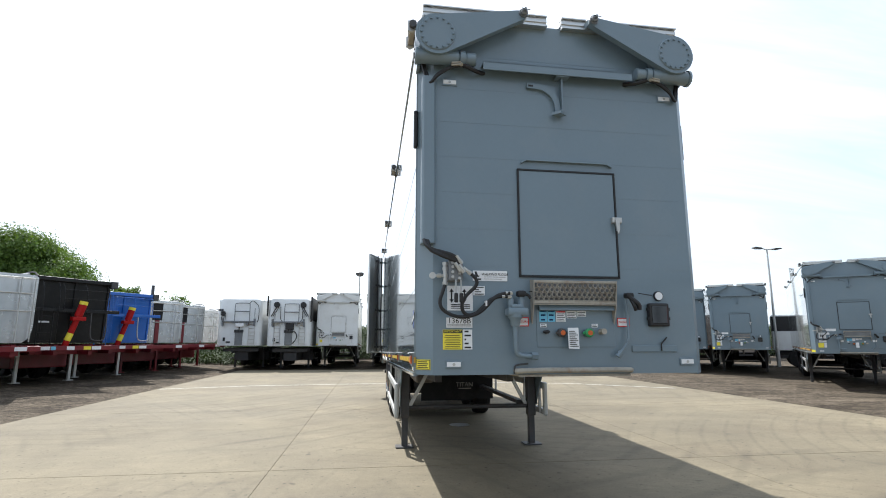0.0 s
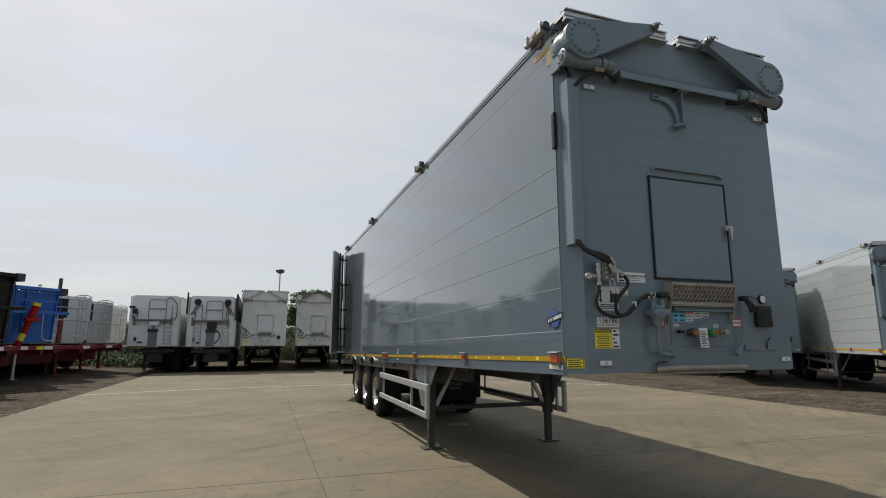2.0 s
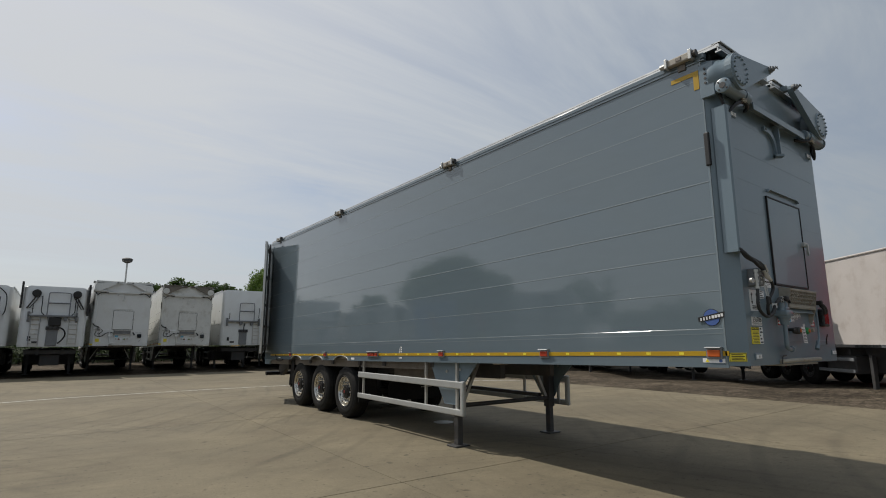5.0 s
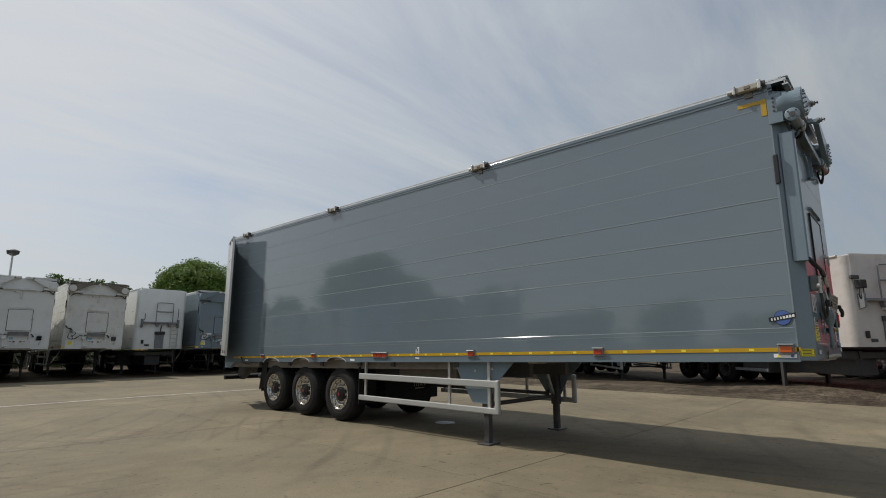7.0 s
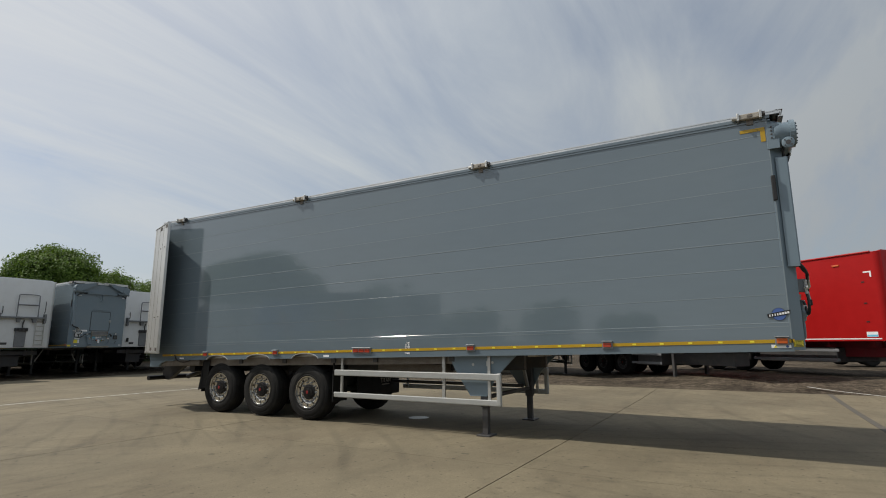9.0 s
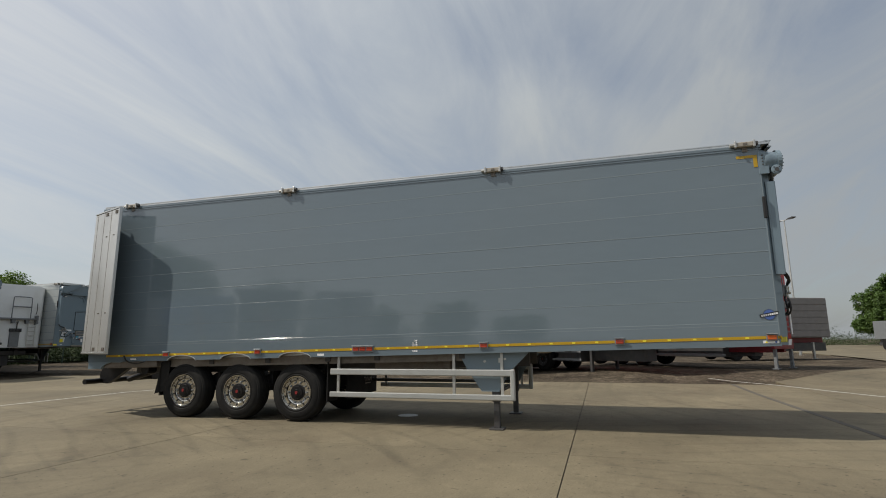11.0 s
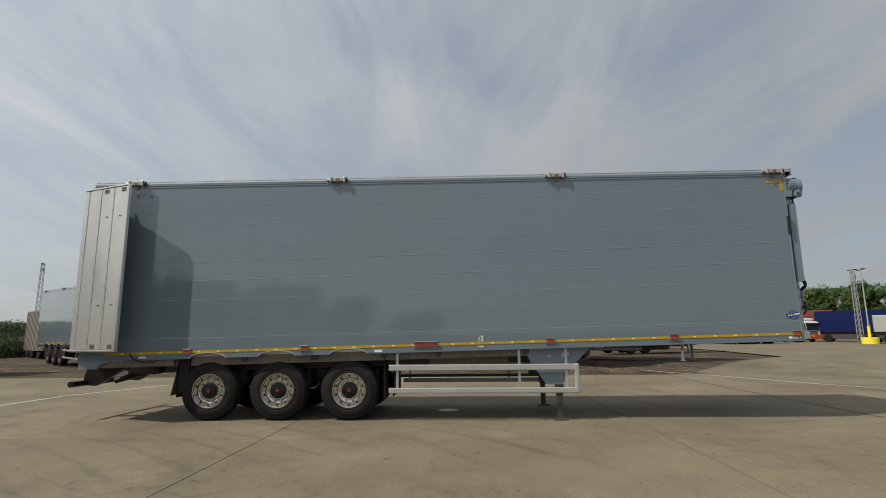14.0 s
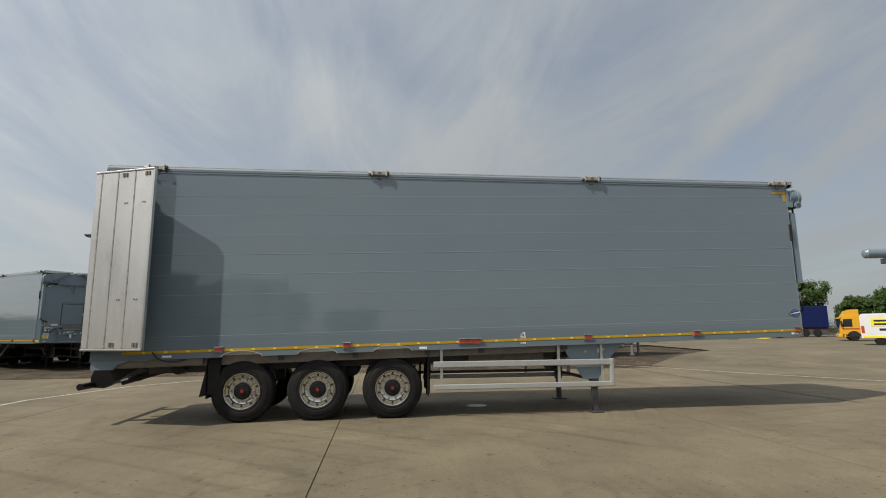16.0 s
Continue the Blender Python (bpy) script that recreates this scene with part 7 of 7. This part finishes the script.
# ---- lamp posts and mast ----
def lamp_post(x, y, h, heads, turn, base=None):
    T = thing("street_lamp", placed(x, y, turn), "tall grey steel lamp post with flat lamp heads" if heads == 2 else "tall grey steel lamp post with a round head", "street lamp", "lamp posts")
    bm = B()
    lathe(bm, (0, 0, 0), (0, 0, 1), [(0, 0.11), (1.2, 0.11), (1.25, 0.08), (h, 0.05)], 12)
    part("pole", bm, STEEL, T)
    if heads == 2:
        for s in (-1, 1):
            bm = B()
            tube(bm, [(0, 0, h - 0.05), (s * 0.4, 0, h + 0.02)], 0.035, 8)
            part("arm", bm, STEEL, T)
            bm = B()
            prism(bm, [(s * 0.35, h - 0.02), (s * 0.55, h + 0.07), (s * 0.95, h + 0.1), (s * 1.08, h + 0.04), (s * 0.8, h - 0.03)], "y", -0.15, 0.15)
            part("lamp_head", bm, CHASSIS, T)
    else:
        bm = B()
        lathe(bm, (0, 0, h), (0, 0, 1), [(0, 0.12), (0.1, 0.3), (0.28, 0.34), (0.36, 0.2)], 16)
        part("lamp_head", bm, CHASSIS, T, smooth=True)
    if base:
        bm = B()
        lathe(bm, (0, 0, 0), (0, 0, 1), [(0, 0.8), (0.68, 0.8), (0.72, 0.76)], 28)
        bs = part("base", bm, YELLOW_LIGHT, T, "round yellow painted concrete base")
        part("sleeve", cyl(B(), (0, 0, 0.8), (0, 0, 2.0), 0.14, 12), YELLOW_LIGHT, bs)
    return T


lamp_post(-0.8, 44.0, 6.9, 1, 0)
lamp_post(25.5, 30.3, 7.45, 2, 5)
lamp_post(40.4, -8.3, 11.0, 2, 30)
lamp_post(51.1, -34.25, 8.2, 2, -20, base=True)


def lattice_mast(x, y, h, w=0.45):
    T = thing("lattice_mast", placed(x, y, 20), "slim galvanised lattice mast", "mast")
    cs = [(-w / 2, -w / 2), (w / 2, -w / 2), (w / 2, w / 2), (-w / 2, w / 2)]
    for a in cs:
        part("upright", cyl(B(), (a[0], a[1], 0), (a[0] * 0.7, a[1] * 0.7, h), 0.035, 6), STEEL, T)
    n = int(h / 0.6)
    for k in range(n):
        z0, z1 = h * k / n, h * (k + 1) / n
        f0, f1 = 1 - 0.3 * k / n, 1 - 0.3 * (k + 1) / n
        for i in range(4):
            a, b = cs[i], cs[(i + 1) % 4]
            part("brace", cyl(B(), (a[0] * f0, a[1] * f0, z0), (b[0] * f1, b[1] * f1, z1), 0.02, 5), STEEL, T)
    part("head_frame", box(B(), -0.5, 0.5, -0.1, 0.1, h - 0.05, h + 0.05), CHASSIS, T)
    part("head_box", box(B(), -0.3, 0.1, -0.15, 0.15, h - 1.0, h - 0.6), STEEL, T)
    return T


lattice_mast(53.0, -34.65, 8.4)



# ---- lorries, vans and containers across the yard ----
def vehicle_wheels(T, ys, w, r=0.5):
    for y in ys:
        for x, o in ((0.02, -1), (w - 0.02, 1)):
            wv = thing("wheel", pose(x, y, r), "", "")
            wv.parent = T
            part("tyre", lathe(B(), (-o * 0.3, 0, 0), (o, 0, 0), [(0, r * 0.6), (0, r * 0.9), (0.05, r), (0.25, r), (0.3, r * 0.9), (0.3, r * 0.6)], 24), RUBBER, wv, smooth=True)
            part("rim", lathe(B(), (-o * 0.05, 0, 0), (o, 0, 0), [(0, r * 0.6), (0.02, r * 0.58), (0, r * 0.3), (0.03, r * 0.2)], 18), DULL_STEEL, wv, smooth=True)


def lorry(x, y, turn, paint, label, tractor=True, roof=3.6, load=None):
    """A forward-control cab with its nose towards -Y of the local frame."""
    T = thing("lorry", placed(x, y, turn), label, "lorry", "parked lorries")
    w = 2.4
    cab = part("cab", prism(B(), [(0.0, 0.75), (0.06, 1.6), (0.28, 2.75), (1.95, 2.85), (1.95, 0.75)], "x", 0.0, w), paint, T)
    part("roof_fairing", prism(B(), [(0.3, 2.75), (0.75, roof - 0.15), (1.2, roof), (1.95, roof), (1.95, 2.83)], "x", 0.15, w - 0.15), paint, cab)
    part("windscreen", hexa(B(), [(0.07, 0.0, 1.55), (w - 0.07, 0.0, 1.55), (w - 0.07, 0.1, 1.55), (0.07, 0.1, 1.55)], [(0.12, 0.212, 2.66), (w - 0.12, 0.212, 2.66), (w - 0.12, 0.3, 2.66), (0.12, 0.3, 2.66)]), GLASS_DARK, cab)
    part("sun_visor", hexa(B(), [(0.12, 0.0, 2.56), (w - 0.12, 0.0, 2.56), (w - 0.12, 0.22, 2.62), (0.12, 0.22, 2.62)], [(0.12, 0.06, 2.7), (w - 0.12, 0.06, 2.7), (w - 0.12, 0.25, 2.74), (0.12, 0.25, 2.74)]), paint, cab)
    for k in range(2):
        part("wiper", cyl(B(), (0.5 + 0.9 * k, -0.01, 1.57), (0.95 + 0.9 * k, 0.08, 1.95), 0.012, 6), INK, cab)
    for x0 in (-0.012, w + 0.002):
        part("cab_step", box(B(), x0, x0 + 0.01, 0.55, 1.2, 0.5, 0.72), CHASSIS, cab)
        part("wheel_arch", prism(B(), [(1.3 + 0.62 * math.cos(radians(a)), 0.5 + 0.62 * math.sin(radians(a))) for a in range(0, 181, 15)], "x", x0, x0 + 0.01), INK, cab)
    for x0 in (-0.01, w - 0.01):
        part("side_window", prism(B(), [(0.3, 1.6), (0.46, 2.5), (1.25, 2.5), (1.25, 1.6)], "x", x0, x0 + 0.02), GLASS_DARK, cab)
    for k in range(3):
        part("grille_slat", box(B(), 0.5, w - 0.5, -0.03, 0.06, 0.95 + 0.2 * k, 1.07 + 0.2 * k, 0.01), INK if k % 2 else CHASSIS, cab)
    part("bumper", box(B(), -0.02, w + 0.02, -0.12, 0.3, 0.4, 0.8, 0.06), paint, cab)
    for x0 in (0.1, w - 0.5):
        part("headlight", box(B(), x0, x0 + 0.4, -0.13, 0.0, 0.58, 0.74, 0.02), LABEL, cab)
    for x0 in (-0.28, w + 0.03):
        part("mirror", box(B(), x0, x0 + 0.25, 0.15, 0.3, 1.7, 2.3, 0.04), INK, cab)
    part("side_skirt", box(B(), 0.02, w - 0.02, 0.4, 1.9, 0.45, 0.75), paint, cab)
    part("chassis", box(B(), 0.7, w - 0.7, 0.6, 6.0, 0.6, 0.9), CHASSIS, T)
    part("fuel_tank", box(B(), 0.1, 0.65, 2.4, 3.6, 0.45, 0.95, 0.05), STEEL, T)
    if load:
        part("load_body", box(B(), 0.0, w, 2.3, 9.0, 1.1, load[0], 0.03), load[1], T)
    vehicle_wheels(T, (1.3, 4.6) if tractor else (1.3, 4.6, 5.9), w)
    return T


def box_trailer(x, y, turn, paint, label, length=9.0, z0=1.1, z1=3.4, name="parked_trailer", ribs=0, legs=False):
    T = thing(name, placed(x, y, turn), label, "trailer" if "trailer" in name else "container", "parked lorries")
    w = 2.45
    part("body", box(B(), 0, w, 0, length, z0, z1, 0.03), paint, T)
    for i in range(ribs):
        yy = length * (i + 0.5) / ribs
        for x0 in (-0.03, w):
            part("side_rib", box(B(), x0, x0 + 0.03, yy - 0.05, yy + 0.05, z0 + 0.1, z1 - 0.1), paint, T)
    # added block standing in for the dark underside, fuller below navy bodies
    inset = 0.05 if paint is NAVY else 0.3
    part("dark_underside_block", box(B(), inset, w - inset, 0.1, length - 0.1, 0.35 if paint is NAVY else 0.5, z0 - 0.3, 0.02), CHASSIS, T)
    part("chassis", box(B(), 0.5, w - 0.5, 0.1, length - 0.1, z0 - 0.3, z0), DARK_RED if paint in (NAVY, OLD_GREY) else CHASSIS, T)
    if legs:
        for x in (0.35, w - 0.35):
            leg = part("landing_leg", box(B(), x - 0.06, x + 0.06, 0.94, 1.06, 0.03, z0 - 0.28, 0.01), STEEL, T)
            part("foot", box(B(), x - 0.13, x + 0.13, 0.87, 1.13, 0.0, 0.03), STEEL, leg)
    vehicle_wheels(T, (length - 2.6, length - 1.3) if legs else (1.2, length - 2.6, length - 1.3), w)
    return T


lattice_mast(61.2, 68.8, 11.3, 0.5)
box_trailer(30.5, 42.5, RIGHT_ROW, mat("old_brown_steel", (0.2, 0.17, 0.145), 0.8, var=0.3, dirt=(0.3, 0.27, 0.24), dirt_amount=0.5), "old brown ribbed steel container at the yard edge", 6.0, 0.6, 3.8, "shipping_container", 14)
for x, y, paint in ((36, 16, CHASSIS), (37, 12.5, SILVER), (38, 9, CHASSIS), (39, 5.5, DARK_RED), (40, 2, CHASSIS), (41, -1.5, SILVER)):
    box_trailer(x, y, -85, paint, "dusty parked trailer in a second row behind", 9.0, 0.95, 3.6, ribs=8)
grey_tipper = box_trailer(29.7, -6.7, 28, OLD_GREY, "dusty grey plank-sided tipper trailer on a red chassis", 8.0, 1.3, 3.72, legs=True)
for k in range(6):
    part("side_plank", box(B(), -0.025, 0.0, 0.05, 7.95, 1.36 + 0.39 * k, 1.71 + 0.39 * k, 0.01), OLD_GREY, grey_tipper)
panel_van = box_trailer(27.0, 32.5, -128, WHITE, "white box trailer with a dark upper panel behind the row", 7.0, 1.0, 3.2)
part("upper_panel", box(B(), -0.01, 2.46, -0.01, 7.01, 2.2, 3.12), INK, panel_van, "dark upper panel")
tractor_unit = lorry(59.1, -30.7, -75, WHITE, "white tractor lorry with a roof fairing")
tractor_unit.scale = (0.9, 0.93, 1.04)
plough = lorry(60.9, -33.8, -75, WHITE, "white utility lorry with an orange front plough", roof=3.0)
plough.scale = (0.84, 0.9, 0.95)
part("plough_blade", box(B(), 0.4, 2.0, -0.75, -0.2, 0.45, 1.0, 0.05), ORANGE, plough, "orange steel plough")
part("beacon_bar", box(B(), 0.2, 2.2, 0.7, 1.1, 3.0, 3.2, 0.05), LABEL, plough)
box_trailer(53.6, -24.0, -75, RUNNER, "rusty brown tipper body parked behind a lorry", 4.5, 1.1, 2.7, ribs=6)
box_trailer(53.2, -20.7, -75, DULL_STEEL, "dull grey skip trailer", 3.0, 1.1, 2.9)
box_trailer(68.1, -42.2, -33, mat("rust_red_container", (0.2, 0.045, 0.032), 0.6, var=0.15), "rust-red ribbed steel shipping container on a trailer", 6.1, 1.6, 4.3, "shipping_container", 20)
box_trailer(58.6, -42.6, 138, NAVY, "dark blue box trailer on a red chassis", 5.6, 1.2, 3.95, ribs=5)
box_trailer(63.6, -37.1, 138, NAVY, "dark blue curtain-sided trailer", 7.3, 1.2, 3.9)
box_trailer(53.2, -36.6, 138, GUARD, "pale galvanised crate on a low trailer", 2.6, 1.3, 3.1)
yl = lorry(42.1, -35.75, 143, CAB_YELLOW, "yellow tractor lorry with a red side stripe", load=(2.6, CHASSIS))
yl.scale = (0.9, 0.9, 0.88)
part("side_stripe", box(B(), -0.006, 2.406, 0.3, 1.94, 1.3, 1.42), RED, yl)


def van(x, y, turn):
    T = thing("van", placed(x, y, turn), "white panel van with a yellow sign on its side", "van")
    w, l = 2.0, 5.8
    bm = B()
    prism(bm, [(0.0, 0.55), (0.0, 1.0), (0.9, 1.35), (1.7, 2.45), (2.2, 2.6), (l - 0.1, 2.6), (l, 2.4), (l, 0.55)], "x", 0.0, w)
    bmesh.ops.bevel(bm, geom=bm.edges[:], offset=0.06, segments=2, affect="EDGES")
    body = part("body", bm, WHITE, T, smooth=True)
    part("windscreen", hexa(B(), [(0.15, 0.93, 1.4), (w - 0.15, 0.93, 1.4), (w - 0.15, 1.0, 1.4), (0.15, 1.0, 1.4)], [(0.22, 1.62, 2.38), (w - 0.22, 1.62, 2.38), (w - 0.22, 1.75, 2.38), (0.22, 1.75, 2.38)]), GLASS_DARK, body)
    for x0 in (-0.008, w - 0.002):
        part("side_window", prism(B(), [(1.3, 1.5), (1.75, 2.2), (2.4, 2.2), (2.4, 1.5)], "x", x0, x0 + 0.01), GLASS_DARK, body)
        sg = part("side_sign", box(B(), x0 - 0.004, x0 + 0.014, 3.0, 5.1, 1.55, 2.2), YELLOW_LIGHT, body, "yellow side sign")
        for k in range(2):
            part("sign_bar", box(B(), x0 - 0.008, x0 + 0.018, 3.2, 4.9, 1.65 + 0.28 * k, 1.8 + 0.28 * k), INK, sg)
        part("number_bars", box(B(), x0 - 0.004, x0 + 0.014, 2.7, 4.6, 1.2, 1.38), INK, body)
        part("tail_lamp", box(B(), x0 - 0.006, x0 + 0.016, l - 0.25, l - 0.04, 1.0, 1.6), LAMP_RED, body)
    part("hazard_band", box(B(), -0.012, w + 0.012, 3.0, 5.7, 0.62, 0.8), YELLOW_LIGHT, body)
    vehicle_wheels(T, (1.0, 4.6), w, 0.36)
    return T


van(26.5, -31.2, -44.6)

# canopy and industrial buildings
cn = thing("canopy", placed(39.35, -37.65, 0), "grey rounded canopy roof edge on a column", "canopy")
part("roof_edge", lathe(B(), (0.05, 0.3, 8.95), (-0.14, -0.99, 0), [(0, 0.1), (0.06, 0.34), (0.25, 0.5), (24, 0.5)], 18), GREY, cn, smooth=True)
part("roof_beam", box(B(), -1.6, 0.6, -22, -2.2, 7.95, 8.5), DULL_STEEL, cn)
for y in (-4.2, -16):
    part("column", cyl(B(), (-0.4, y, 0), (-0.4, y, 7.95), 0.3, 14), DULL_STEEL, cn)


def shed(x, y, turn, w, d, h, label):
    T = thing("industrial_shed", placed(x, y, turn, 0.2), label, "building")
    part("wall", box(B(), 0, w, 0, d, 0, h), CLADDING, T)
    part("roof", prism(B(), [(-0.3, h), (w + 0.3, h), (w / 2, h + w * 0.08)], "y", -0.3, d + 0.3), ROOF_GREEN, T)
    part("gutter", box(B(), -0.3, w + 0.3, -0.4, -0.1, h - 0.4, h + 0.1), ROOF_GREEN, T)
    return T


shed(118, -98, -30, 60, 30, 9.7, "pale grey clad industrial shed with a green eaves line")
